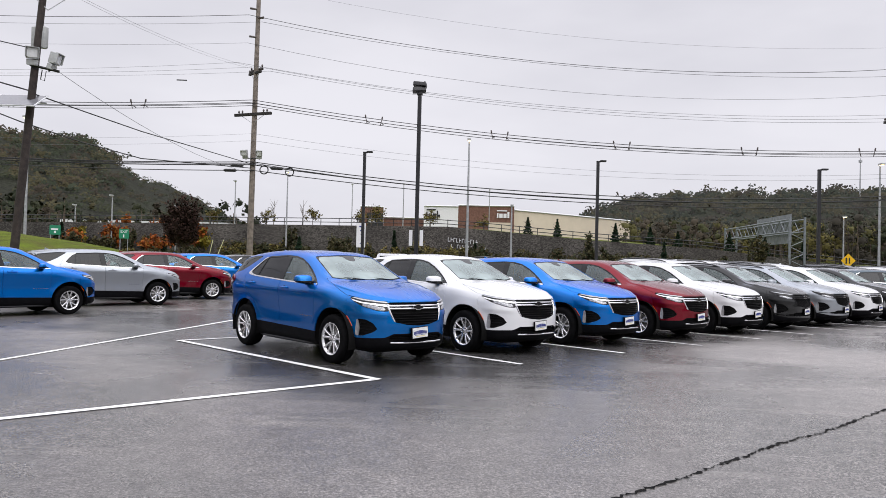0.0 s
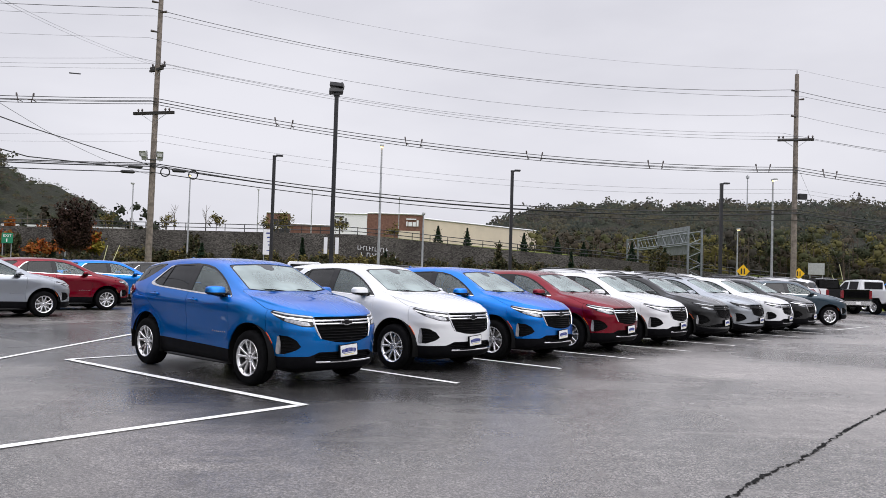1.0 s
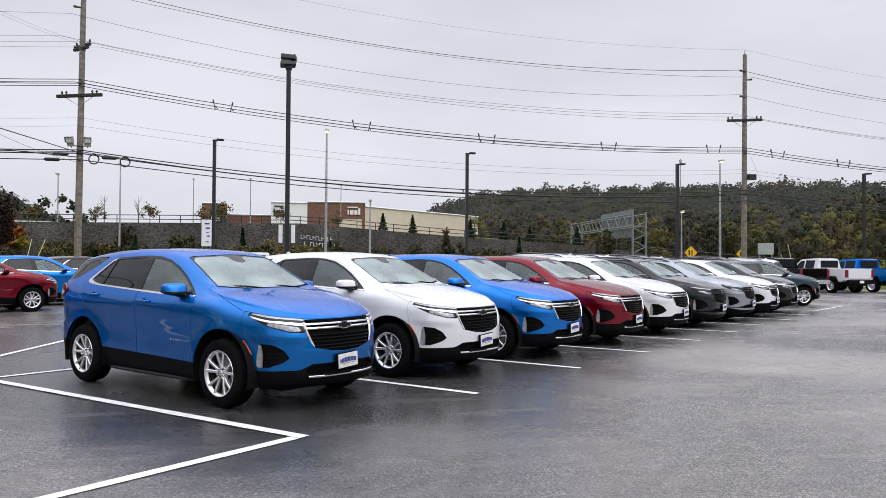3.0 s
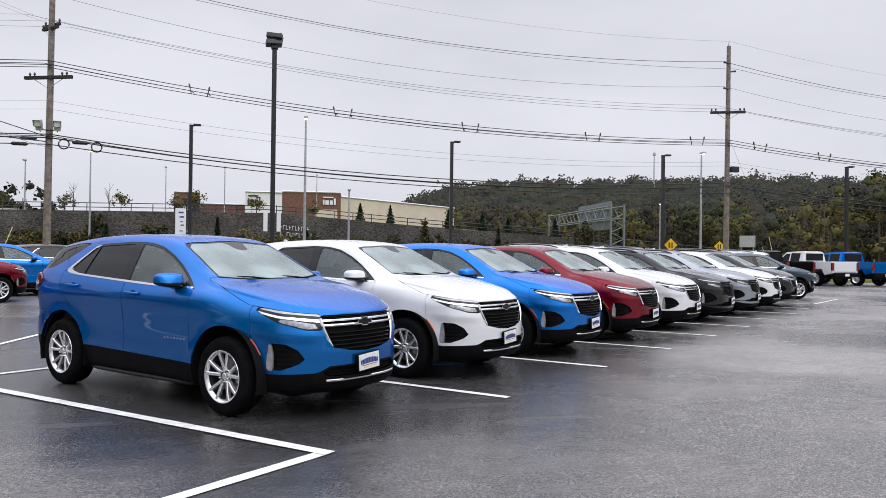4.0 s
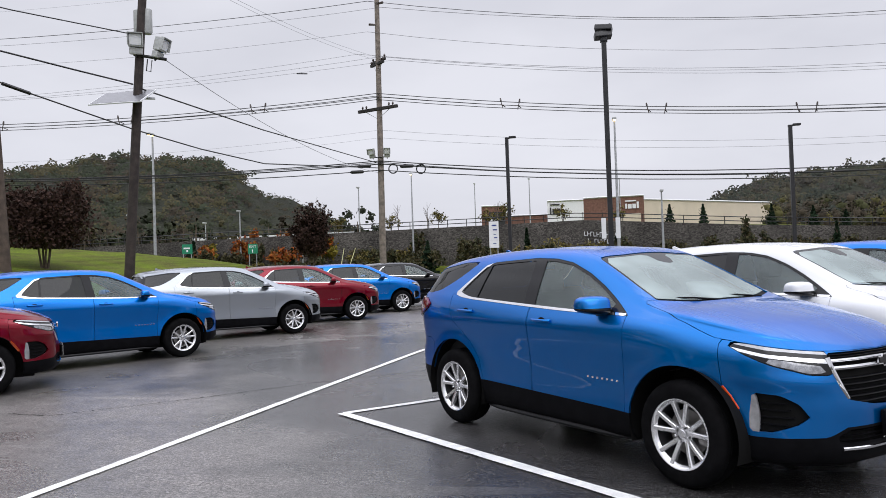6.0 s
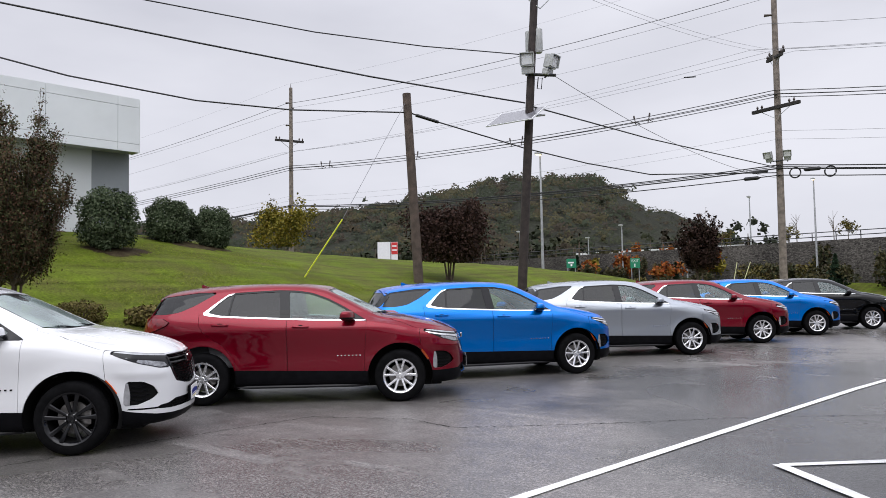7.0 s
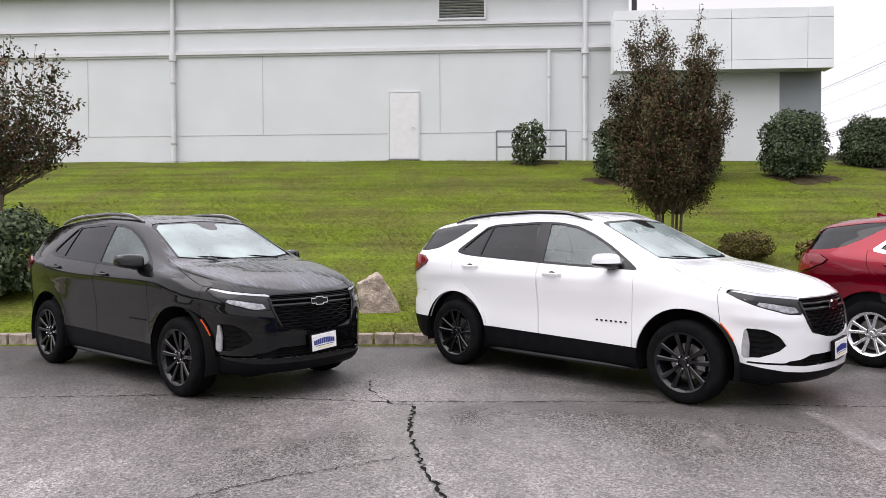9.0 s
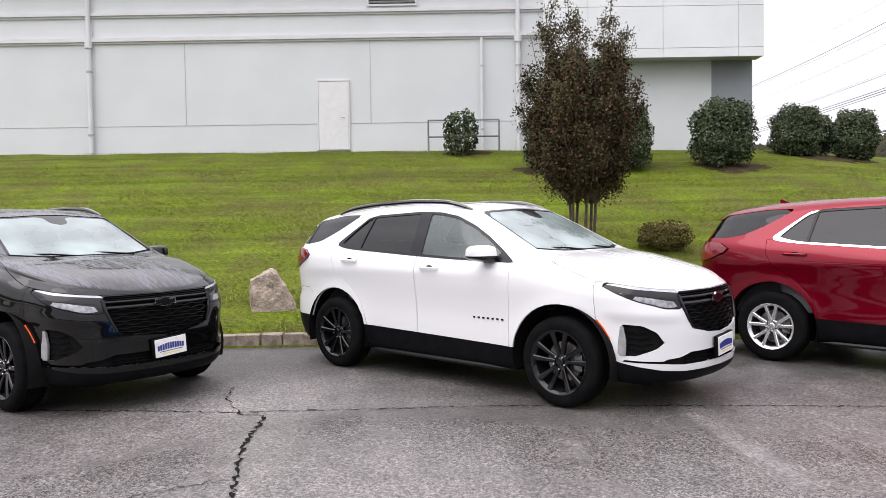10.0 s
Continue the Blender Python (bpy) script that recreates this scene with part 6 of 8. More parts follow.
bm = bmesh.new()
box(bm, (-0.85, -0.55, -0.02), (0.85, 0.55, 0.02), 0.006)
part("panel_frame", bm, M_WHITEPLASTIC, sp)
bm = bmesh.new()
box(bm, (-0.81, -0.51, 0.021), (0.81, 0.51, 0.027))
part("glass_face", bm, M_SOLAR, sp, "dark glass face of the solar panel")
bm = bmesh.new()
tube(bm, [(0.1, 0.0, -0.03), (0.75, 0.5, -0.25)], 0.04, 6)
part("bracket", bm, M_GALV, sp)
stub = utility_pole(ST, 9.15, (-0.40, -0.1), M_STUBWOOD, "leaning weathered wooden stub pole on the grass bank", (0.19, 0.165))
C2 = [Vector(p) for p in ((-28.26, 13.84, 9.05), (-28.03, 14.42, 9.07), (-26.93, 17.15, 8.52), (-25.47, 20.76, 8.12), (-24.23, 23.83, 8.11), (-22.40, 27.95, 8.4))]
wire(C2, 0.028, M_WIRE, "service_cable", "thick black service cable to the hall")
wire([(-22.38, 28.12, 8.41), (-22.11, 29.54, 8.22), (-20.93, 33.87, 7.58), (-19.95, 37.49, 7.22), (-18.81, 41.68, 7.01), (-15.95, 52.3, 7.9)], 0.030, M_WIRE, "service_cable", "thick black service cable from the stub pole")
wire([(-22.40, 28.5, 8.38), (-22.13, 29.5, 8.225)], 0.07, M_WIRE, "cable_sleeve", "thick black sleeve on the service cable")
wire([(-28.4, 2.2, 10.6), (-24.24, 10.44, 9.12), (-21.82, 15.07, 8.55), (-20.41, 17.76, 8.21), (-18.2, 21.97, 7.72), (-16.67, 24.9, 7.46), (-15.88, 26.45, 7.34)], 0.026, M_WIRE, "service_cable", "black cable from the hall to the dark pole")
wire([(-15.85, 26.7, 7.28), (-15.75, 30.01, 7.31), (-15.77, 35.13, 7.42), (-15.9, 52.3, 8.2)], 0.026, M_WIRE, "service_cable", "black cable from the dark pole to the road")
wire([(-23.5, 7.2, 9.3), (-20.47, 14.82, 8.82), (-18.37, 20.07, 8.59), (-17.15, 23.13, 8.65), (-15.75, 26.45, 8.84)], 0.018, M_WIRE, "service_cable", "black cable from the hall to the dark pole")
wire([Vector((-15.2, 26.8, 8.25)), Vector((*P1, 7.6))], 0.010, M_THINWIRE, "overhead_wire", "thin overhead wire leaving the dark pole", 0.6)
wire([Vector((-15.4, 26.6, 11.3)), Vector((*P1, 15.0))], 0.006, M_THINWIRE, "overhead_wire", "thin overhead wire leaving the dark pole", 0.4)
wire([Vector((-15.2, 26.8, 11.3)), Vector((P1[0] + 0.6, P1[1], 15.0))], 0.006, M_THINWIRE, "overhead_wire", "thin overhead wire leaving the dark pole", 0.4)
c = Vector((-16.9, 41.7, 11.5))
wire([c, c + Vector((0.1, 1.1, 0.25))], 0.035, M_WIRE, "splice_case", "dark splice on an overhead wire")
bm = bmesh.new()
tube(bm, [(-28.2, 13.85, 7.0), (-28.2, 13.85, 12.6)], 0.085, 8)
tube(bm, [(-28.2, 13.85, 8.6), (-28.1, 13.8, 9.0), (-28.0, 13.78, 8.9)], 0.03, 6)
tagged(part("service_mast", bm, M_BLACKMETAL), "dark steel service mast at the corner of the hall", "mast")


def guard(base, tip, label):
    bm = bmesh.new()
    tube(bm, [base, tip], 0.024, 8)
    return tagged(part("guy_guard", bm, M_PALEYELLOW if "pale" in label else M_YELLOW), label, "guy guard", "guy guards")


gb = Vector((-21.8, 22.4, ground_z(-21.8, 22.4)))
guard(gb, gb + Vector((0.95, 0.8, 1.85)), "bright yellow plastic guy wire guard on the grass")
wire([gb + Vector((0.95, 0.8, 1.85)), Vector((-22.42, 28.0, 8.9))], 0.008, M_THINWIRE, "guy_wire", "thin guy wire of the stub pole")
for dx, lean in ((-2.3, 0.35), (-2.0, 0.8)):
    b = Vector((P1[0] + dx, P1[1] - 2.5, 0.05))
    guard(b, b + Vector((lean, 0.6, 2.7)), "pale yellow guy wire guard beside the utility pole")
for b, t in ((Vector((36.1, 57.35, -0.1)), Vector((35.26, 57.27, 3.21))), (Vector((35.6, 57.3, -0.1)), Vector((34.64, 57.21, 2.36)))):
    guard(b, t, "pale guy wire guard beside the utility pole")
    wire([t, Vector((P2[0] + 0.1, P2[1], 11.0 if t.z > 3 else 8.6))], 0.008, M_THINWIRE, "guy_wire", "thin guy wire of the utility pole")


def lot_lamp(x, y, top, label, heads=1):
    """A square black lamp post with box heads."""
    p = thing("street_lamp", Matrix.Translation((x, y, 0)), label, "street lamp", "car park lamps")
    bm = bmesh.new()
    tube(bm, [(0, 0, -0.1), (0, 0, 0.75)], 0.28, 16)
    part("concrete_base", bm, M_STUCCO, p)
    bm = bmesh.new()
    w = 0.068 if heads > 1 else 0.09
    box(bm, (-w, -w, 0.75), (w, w, top - 0.10), 0.012)
    part("post", bm, M_BLACKMETAL, p)
    if heads == 1:
        bm = bmesh.new()
        box(bm, (-0.10, -0.10, top - 0.10), (0.16, 0.10, top - 0.02), 0.02)
        box(bm, (0.12, -0.15, top - 0.07), (0.50, 0.15, top + 0.03), 0.03)
        part("lamp_head", bm, M_BLACKMETAL, p, "flat black box lamp head")
    else:
        for z, turn, tip, lo, hi in ((top + 0.02, -8, 6, -0.25, 0.22), (top - 0.17, 10, -4, -0.28, 0.19)):
            bm = bmesh.new()
            box(bm, (lo, -0.15, -0.08), (hi, 0.11, 0.07), 0.025, Matrix.Translation((0.02, 0, z)) @ Matrix.Rotation(radians(turn), 4, "Z") @ Matrix.Rotation(radians(tip), 4, "Y") @ Matrix.Rotation(radians(-14), 4, "X"))
            part("lamp_head", bm, M_BLACKMETAL, p, "black box lamp head")
        bm = bmesh.new()
        box(bm, (-0.10, -0.10, top - 0.34), (0.10, 0.10, top + 0.02), 0.02)
        part("lamp_bracket", bm, M_BLACKMETAL, p)
        bm = bmesh.new()
        tube(bm, [(0.17, 0, top + 0.07), (0.17, 0, top + 0.15)], 0.03, 8)
        part("light_sensor", bm, M_BLACKMETAL, p)
    return p


lot_lamp(-1.854, 27.155, 7.85, "black square mast with clustered floodlights in the car park", 4)
for x, y, t in ((-6.89, 46.57, 8.35), (7.59, 47.08, 8.1), (21.41, 48.03, 7.95), (35.4, 49.0, 7.8)):
    lot_lamp(x, y, t, "black square lamp post at the edge of the car park")
for sg in (-1, 1):
    bm = bmesh.new()
    box(bm, (-1.854 + sg * 0.19 - 0.06, 27.0, 2.10), (-1.854 + sg * 0.19 + 0.06, 27.03, 2.66), 0.008)
    tagged(part("notice_board", bm, M_SIGNWHITE), "blank white notice board fixed to the mast", "sign", "notice boards")


def highway_lamp(x, y, top, lit=True):
    p = thing("street_lamp", Matrix.Translation((x, y, 0)), "slim pale steel highway lamp, lit" if lit else "slim pale steel highway lamp", "street lamp", "highway lamps")
    bm = bmesh.new()
    tube(bm, [(0, 0, ground_z(x, y) - 0.2), (0, 0, top * 0.5), (0, 0, top)], [0.13, 0.10, 0.065], 8)
    part("post", bm, M_GALV, p)
    bm = bmesh.new()
    box(bm, (-0.15, -0.6, top - 0.05), (0.15, 0.1, top + 0.12), 0.04)
    part("lamp_head", bm, M_GREYMETAL, p)
    bm = bmesh.new()
    box(bm, (-0.11, -0.5, top - 0.09), (0.11, 0.0, top - 0.04), 0.02)
    part("lamp_lens", bm, M_GLOW if lit else M_WHITEPLASTIC, p, "glowing amber lens" if lit else "")


for x, y, t, lit in ((-0.72, 63.4, 11.95, True), (-34.8, 56.5, 12.0, True), (34.6, 66.3, 10.9, True), (44.3, 93, 8.3, True), (-46, 92, 9.0, False), (-53, 96, 8.0, False), (-39, 95, 8.0, False), (-60, 90, 9, False), (-33, 100, 12, False),
                     (3.5, 76, 7.5, False), (-24, 93, 12.5, True), (-13, 128, 15.0, False), (-24, 140, 16.0, False), (2, 150, 16.5, False)):
    highway_lamp(x, y, t, lit)

# ---- things on the bank ----
def boulder():
    """A split slab of sandstone: broad rough front, upright side, sloping shoulder."""
    bm = bmesh.new()
    bmesh.ops.create_icosphere(bm, subdivisions=5, radius=1)
    planes = [((1, 0.05, 0.12), 0.20), ((-1, 0, 0.1), 0.22), ((0.15, -1, 0.02), 0.33), ((0, 0.889, 0.458), 0.28), ((0.1, -0.468, 0.884), 0.36), ((0.15, 0.316, 0.949), 0.385), ((0, 0, -1), 0.40), ((0.8, -0.7, 0.1), 0.33)]
    planes = [(Vector(n).normalized(), d) for n, d in planes]
    for v in bm.verts:
        c = v.co.copy()
        k = min(d / c.dot(n) for n, d in planes if c.dot(n) > 1e-3)
        p = c * k
        v.co = p + c * (0.035 * noise.noise(p * 5) + 0.018 * noise.noise(p * 14) + 0.008 * noise.noise(p * 40))
    ob = part("boulder", bm, M_ROCK, None, "", 25)
    ob.matrix_world = pose(-14.75, 7.17, ground_z(-14.75, 7.17) + 0.20, 0, 0, 8) @ Matrix.Diagonal((0.85, 0.76, 0.74, 1))
    return tagged(ob, "angular pale brown sandstone boulder on the grass edge", "boulder")


boulder()
rail = thing("handrail", HALL, "grey galvanised pipe handrail beside the hall", "handrail")
for u in (3.45, 4.55, 5.62):
    bm = bmesh.new()
    tube(bm, [(u, -0.9, 3.4), (u, -0.9, 4.62)], 0.028, 8)
    part("rail_post", bm, M_GANTRY, rail)
for z, u0 in ((4.62, 3.45), (4.12, 3.45)):
    bm = bmesh.new()
    tube(bm, [(u0, -0.9, z), (5.62, -0.9, z)], 0.026, 8)
    part("rail_bar", bm, M_GANTRY, rail)
bm = bmesh.new()
tube(bm, [(4.0, -1.1, 3.5), (4.0, -1.1, 4.3), (4.6, -1.1, 4.4), (5.0, -1.1, 4.3)], 0.026, 8)
part("rail_bar", bm, M_GANTRY, rail)

# ---- signs ----
def board(name, x, y, z0, z1, wide, turn, material, label, cat="sign", posts=1, depth=0.05, group=""):
    s = thing(name, pose(x, y, 0, 0, 0, turn), label, cat, group)
    bm = bmesh.new()
    box(bm, (-wide / 2, -depth, z0), (wide / 2, depth, z1), 0.008)
    part("sign_face", bm, material, s)
    for k in range(posts):
        px = 0 if posts == 1 else (-wide * 0.38 if k == 0 else wide * 0.38)
        bm = bmesh.new()
        tube(bm, [(px, depth + 0.05, ground_z(x, y) - 0.2), (px, depth + 0.05, z1 - 0.05)], 0.05, 6)
        part("sign_post", bm, M_GALV, s)
    return s


def letters(host, text, size, x, z, y, material):
    cu = bpy.data.curves.new("lettering", "FONT")
    cu.body, cu.size, cu.align_x, cu.extrude = text, size, "CENTER", 0.004
    cu.materials.append(material)
    ob = new("lettering", cu)
    ob.parent = host
    ob.matrix_local = pose(x, y, z, 90, 0, 0)
    return ob


def bars(host, rows, material, y):
    for x0, x1, z0, z1 in rows:
        bm = bmesh.new()
        box(bm, (x0, y - 0.02, z0), (x1, y, z1))
        part("print_bar", bm, material, host)


s = board("pylon_sign", -12.3, 79.2, 3.0, 5.6, 0.95, 12, M_SIGNWHITE, "white upright pylon sign with small coloured prints", "sign", 2, 0.15)
bars(s, [(-0.2, 0.25, 5.15, 5.28), (-0.1, 0.3, 4.72, 4.84), (-0.05, 0.2, 4.3, 4.36), (0.0, 0.3, 3.95, 4.05), (-0.1, 0.2, 3.4, 3.48)], M_PLATEBLUE, -0.152)
s = board("exit_sign", -42.2, 87.6, 3.55, 4.7, 1.1, 24, M_SIGNGREEN, "green exit sign with white lettering beside the road", "sign", 2)
letters(s, "EXIT", 0.4, 0, 4.25, -0.056, M_SIGNWHITE)
bars(s, [(-0.1, 0.02, 3.68, 4.05)], M_SIGNWHITE, -0.056)
s = board("exit_sign", -49.0, 84.7, 3.75, 4.85, 1.15, 30, M_SIGNGREEN, "green direction sign beside the road", "sign", 2)
bars(s, [(-0.4, 0.3, 4.3, 4.48), (-0.1, 0.1, 3.95, 4.2)], M_SIGNWHITE, -0.056)
s = thing("stop_sign", pose(-47.0, 41.0, 0, 0, 0, 52), "small red stop sign on a post past the bank", "sign")
bm = bmesh.new()
prism(bm, [(0.42 * math.cos(a), 0.42 * math.sin(a)) for a in np.arange(8) * math.tau / 8 + math.tau / 16], 0.03, Matrix.Translation((0, 0, 3.85)) @ pose(0, 0, 0, 90, 0, 0))
part("sign_face", bm, M_SIGNRED, s)
letters(s, "STOP", 0.28, 0, 3.76, -0.04, M_SIGNWHITE)
bm = bmesh.new()
tube(bm, [(0, 0.05, 1.2), (0, 0.05, 4.1)], 0.04, 6)
part("sign_post", bm, M_GALV, s)
s = board("box_sign", -73.2, 78.0, 4.2, 7.95, 2.7, 45, M_SIGNWHITE, "white and red box sign past the bank", "sign", 2, 0.25)
bars(s, [(0.5, 1.33, 6.3, 7.9)], M_SIGNRED, -0.26)
bars(s, [(0.6, 1.2, 7.3, 7.5), (0.6, 1.25, 6.75, 6.95), (0.55, 1.2, 5.2, 5.4)], M_SIGNWHITE, -0.285)
bars(s, [(0.36, 0.46, 4.25, 7.9)], M_SIGNBLACK, -0.26)
for x, y, z in ((35.5, 73.5, 2.72), (48.7, 86.4, 2.85)):
    s = thing("warning_sign", pose(x, y, 0, 0, 0, -25), "yellow diamond road warning sign", "sign", "warning signs")
    bm = bmesh.new()
    prism(bm, [(0, -0.68), (0.62, 0), (0, 0.68), (-0.62, 0)], 0.03, Matrix.Translation((0, 0, z)) @ pose(0, 0, 0, 90, 0, 0))
    part("sign_face", bm, M_SIGNYELLOW, s)
    bars(s, [(-0.22, -0.10, z - 0.28, z + 0.28), (0.06, 0.16, z - 0.28, z + 0.28)], M_SIGNBLACK, -0.045)
    bm = bmesh.new()
    tube(bm, [(0, 0.05, -0.1), (0, 0.05, z + 0.6)], 0.04, 6)
    part("sign_post", bm, M_GALV, s)
s = board("pylon_sign", 36.72, 45.5, 4.0, 7.15, 2.0, -41, M_SIGNBLUE, "tall blue and black dealer sign beside the car park", "sign", 1, 0.12)
bars(s, [(-0.97, 0.97, 4.03, 4.6)], M_SIGNBLACK, -0.122)
bars(s, [(-0.75, -0.5, 4.18, 4.45), (-0.4, 0.7, 4.2, 4.42), (-0.7, 0.7, 5.0, 5.2), (-0.5, 0.5, 6.1, 6.5)], M_SIGNWHITE, -0.146)
board("blank_sign", 33.4, 57.3, 2.35, 3.25, 1.15, -30, M_GREYMETAL, "grey back of a road sign on two posts", "sign", 2)

# sign gantry over the highway
GA, GB = Vector((44.3, 133.6, 0)), Vector((43.1, 103.3, 0))
gantry = thing("sign_gantry", None, "grey steel lattice sign gantry over the highway", "gantry")
dG = (GB - GA).normalized()
for base, w in ((GA, 1.95), (GB, 1.95)):
    for s in (-1, 1):
        q = base + Vector((dG.y, -dG.x, 0)) * s * w / 2
        bm = bmesh.new()
        tube(bm, [q - Vector((0, 0, 0.3)), q + Vector((0, 0, 8.95))], 0.17, 8)
        part("column", bm, M_GANTRY, gantry)
    for k in range(8):
        s = 1 if k % 2 else -1
        side = Vector((dG.y, -dG.x, 0)) * w / 2
        bm = bmesh.new()
        tube(bm, [base + side * s + Vector((0, 0, 0.4 + k * 0.9)), base - side * s + Vector((0, 0, 1.3 + k * 0.9))], 0.06, 6)
        part("column_brace", bm, M_GANTRY, gantry)
for s in (-1, 1):
    side = Vector((dG.y, -dG.x, 0)) * s * 0.97
    for z in (6.95, 8.64):
        bm = bmesh.new()
        tube(bm, [GA + side + Vector((0, 0, z)), GB + side + Vector((0, 0, z))], 0.11, 6)
        part("chord", bm, M_GANTRY, gantry)
    L = (GB - GA).length
    for k in range(16):
        a, b = GA + dG * L * k / 16, GA + dG * L * (k + 1) / 16
        z0, z1 = (6.95, 8.64) if k % 2 else (8.64, 6.95)
        bm = bmesh.new()
        tube(bm, [a + side + Vector((0, 0, z0)), b + side + Vector((0, 0, z1))], 0.045, 5)
        part("lattice", bm, M_GANTRY, gantry)
for k in range(11):
    a = GA + dG * (10.4 + k * 1.36) + Vector((dG.y, -dG.x, 0)) * -1.3
    bm = bmesh.new()
    box(bm, (-0.03, -0.63, 5.58), (0.03, 0.63, 9.8), 0.01, Matrix.Translation(a) @ Matrix.Rotation(math.atan2(dG.y, dG.x) - math.pi / 2, 4, "Z"))
    part("sign_panel", bm, M_GANTRY, gantry, "grey back of a sign panel")

# ---- pickups at the far end ----
def pickup(x, y, heading, colour, bed_colour, label):
    t = thing("pickup", pose(x, y, 0, 0, 0, heading), label, "pickup", "pickups at the far end")
    cp, bp = PAINTS[colour], PAINTS[bed_colour]

    def slab(name, outline, half, mt, lb="", taper=0.0, host=None):
        bm = bmesh.new()
        rows = []
        for sy, k in ((-1, 1), (1, 1)):
            rows.append([bm.verts.new((px, sy * (half - taper * max(0, pz - 1.2)), pz)) for px, pz in outline])
        n = len(outline)
        bm.faces.new(rows[0])
        bm.faces.new(rows[1][::-1])
        for i in range(n):
            bm.faces.new((rows[0][i], rows[1][i], rows[1][(i + 1) % n], rows[0][(i + 1) % n]))
        bmesh.ops.bevel(bm, geom=list(bm.edges), offset=0.035, segments=2, affect="EDGES")
        return part(name, bm, mt, host or t, lb)
    slab("front_body", [(2.92, 0.55), (2.95, 1.05), (2.85, 1.22), (1.5, 1.30), (0.95, 1.30), (-0.82, 1.30), (-0.82, 0.5), (1.3, 0.5), (1.45, 0.95), (2.35, 0.95), (2.5, 0.5)], 0.99, cp)
    slab("cab_top", [(1.05, 1.27), (0.45, 1.86), (-0.6, 1.93), (-0.84, 1.88), (-0.88, 1.27)], 0.93, cp, "", 0.28)
    slab("cargo_bed", [(-0.92, 0.55), (-0.92, 1.34), (-2.88, 1.36), (-2.90, 0.72), (-2.4, 0.6), (-2.3, 0.97), (-1.45, 0.97), (-1.35, 0.55)], 0.985, bp, "pickup bed side")
    slab("tailgate", [(-2.885, 0.78), (-2.885, 1.35), (-2.94, 1.35), (-2.94, 0.78)], 0.83, bp, "closed tailgate")
    slab("rear_bumper", [(-2.88, 0.50), (-2.88, 0.72), (-3.05, 0.74), (-3.05, 0.52)], 0.97, M_CHROME if colour == "black" else M_CLAD, "rear step bumper")
    for sg in (-1, 1):
        bm = bmesh.new()
        box(bm, (-2.95, sg * 0.84, 0.88), (-2.86, sg * 0.985, 1.30), 0.01)
        part("tail_light", bm, M_TAIL, t, "red tail light")
        for x0, x1, z1 in ((0.12, 0.62, 1.80), (-0.62, 0.02, 1.84)):
            bm = bmesh.new()
            yy = 0.925
            vs = [bm.verts.new((a, sg * (yy - 0.28 * (zz - 1.2) + 0.012), zz)) for a, zz in ((x1 + (0.18 if x1 > 0.3 else 0), 1.36), (x0, 1.36), (x0, z1 - 0.03), (x1 - (0.22 if x1 > 0.3 else 0), z1 - 0.03))]
            r = bmesh.ops.extrude_face_region(bm, geom=[bm.faces.new(vs)])
            bmesh.ops.translate(bm, verts=[v for v in r["geom"] if isinstance(v, bmesh.types.BMVert)], vec=(0, -sg * 0.02, 0))
            part("cab_window", bm, M_GLOSSBLACK, t, "dark side window")
        for a in (1.9, -1.87):
            w = wheel_simple(t, pose(a, sg * 0.86, 0.40, 0, 0, 0 if sg < 0 else 180))
    bm = bmesh.new()
    box(bm, (-0.905, -0.62, 1.40), (-0.865, 0.62, 1.80), 0.01)
    part("rear_window", bm, M_GLOSSBLACK, t, "dark rear window")
    bm = bmesh.new()
    box(bm, (-2.958, -0.16, 0.56), (-2.948, 0.16, 0.70))
    box(bm, (-3.062, -0.15, 0.56), (-3.052, 0.15, 0.70))
    part("plate_card", bm, M_PLATE, t, "white dealer plate")
    bm = bmesh.new()
    box(bm, (-2.7, -0.7, 0.40), (2.7, 0.7, 0.6))
    part("chassis", bm, M_UNDER, t)
    return t


def wheel_simple(parent, m):
    w = new("wheel")
    w.parent = parent
    w.matrix_local = m
    bm = bmesh.new()
    lathe(bm, [(0.25, -0.13), (0.38, -0.135), (0.40, -0.09), (0.405, 0.0), (0.40, 0.12), (0.25, 0.13)], 28)
    part("tyre", bm, M_TYRE, w)
    bm = bmesh.new()
    lathe(bm, [(0.001, -0.10), (0.06, -0.105), (0.08, -0.08), (0.20, -0.07), (0.235, -0.12), (0.252, -0.132), (0.252, 0.1)], 28)
    part("rim", bm, M_ALLOY, w)
    return w


pickup(24.95, 43.1, 100, "black", "black", "black crew-cab pickup parked tail first at the far end")
pickup(27.65, 43.1, 100, "white", "white", "white crew-cab pickup parked tail first at the far end")
pickup(30.6, 43.6, 100, "pale_blue", "blue", "blue crew-cab pickup parked tail first at the far end")
pickup(-3.95, 38.2, 93, "white", "white", "white crew-cab pickup parked tail first behind the cars")
pickup(22.2, 42.6, 100, "black", "white", "dark crew-cab pickup parked tail first at the far end")

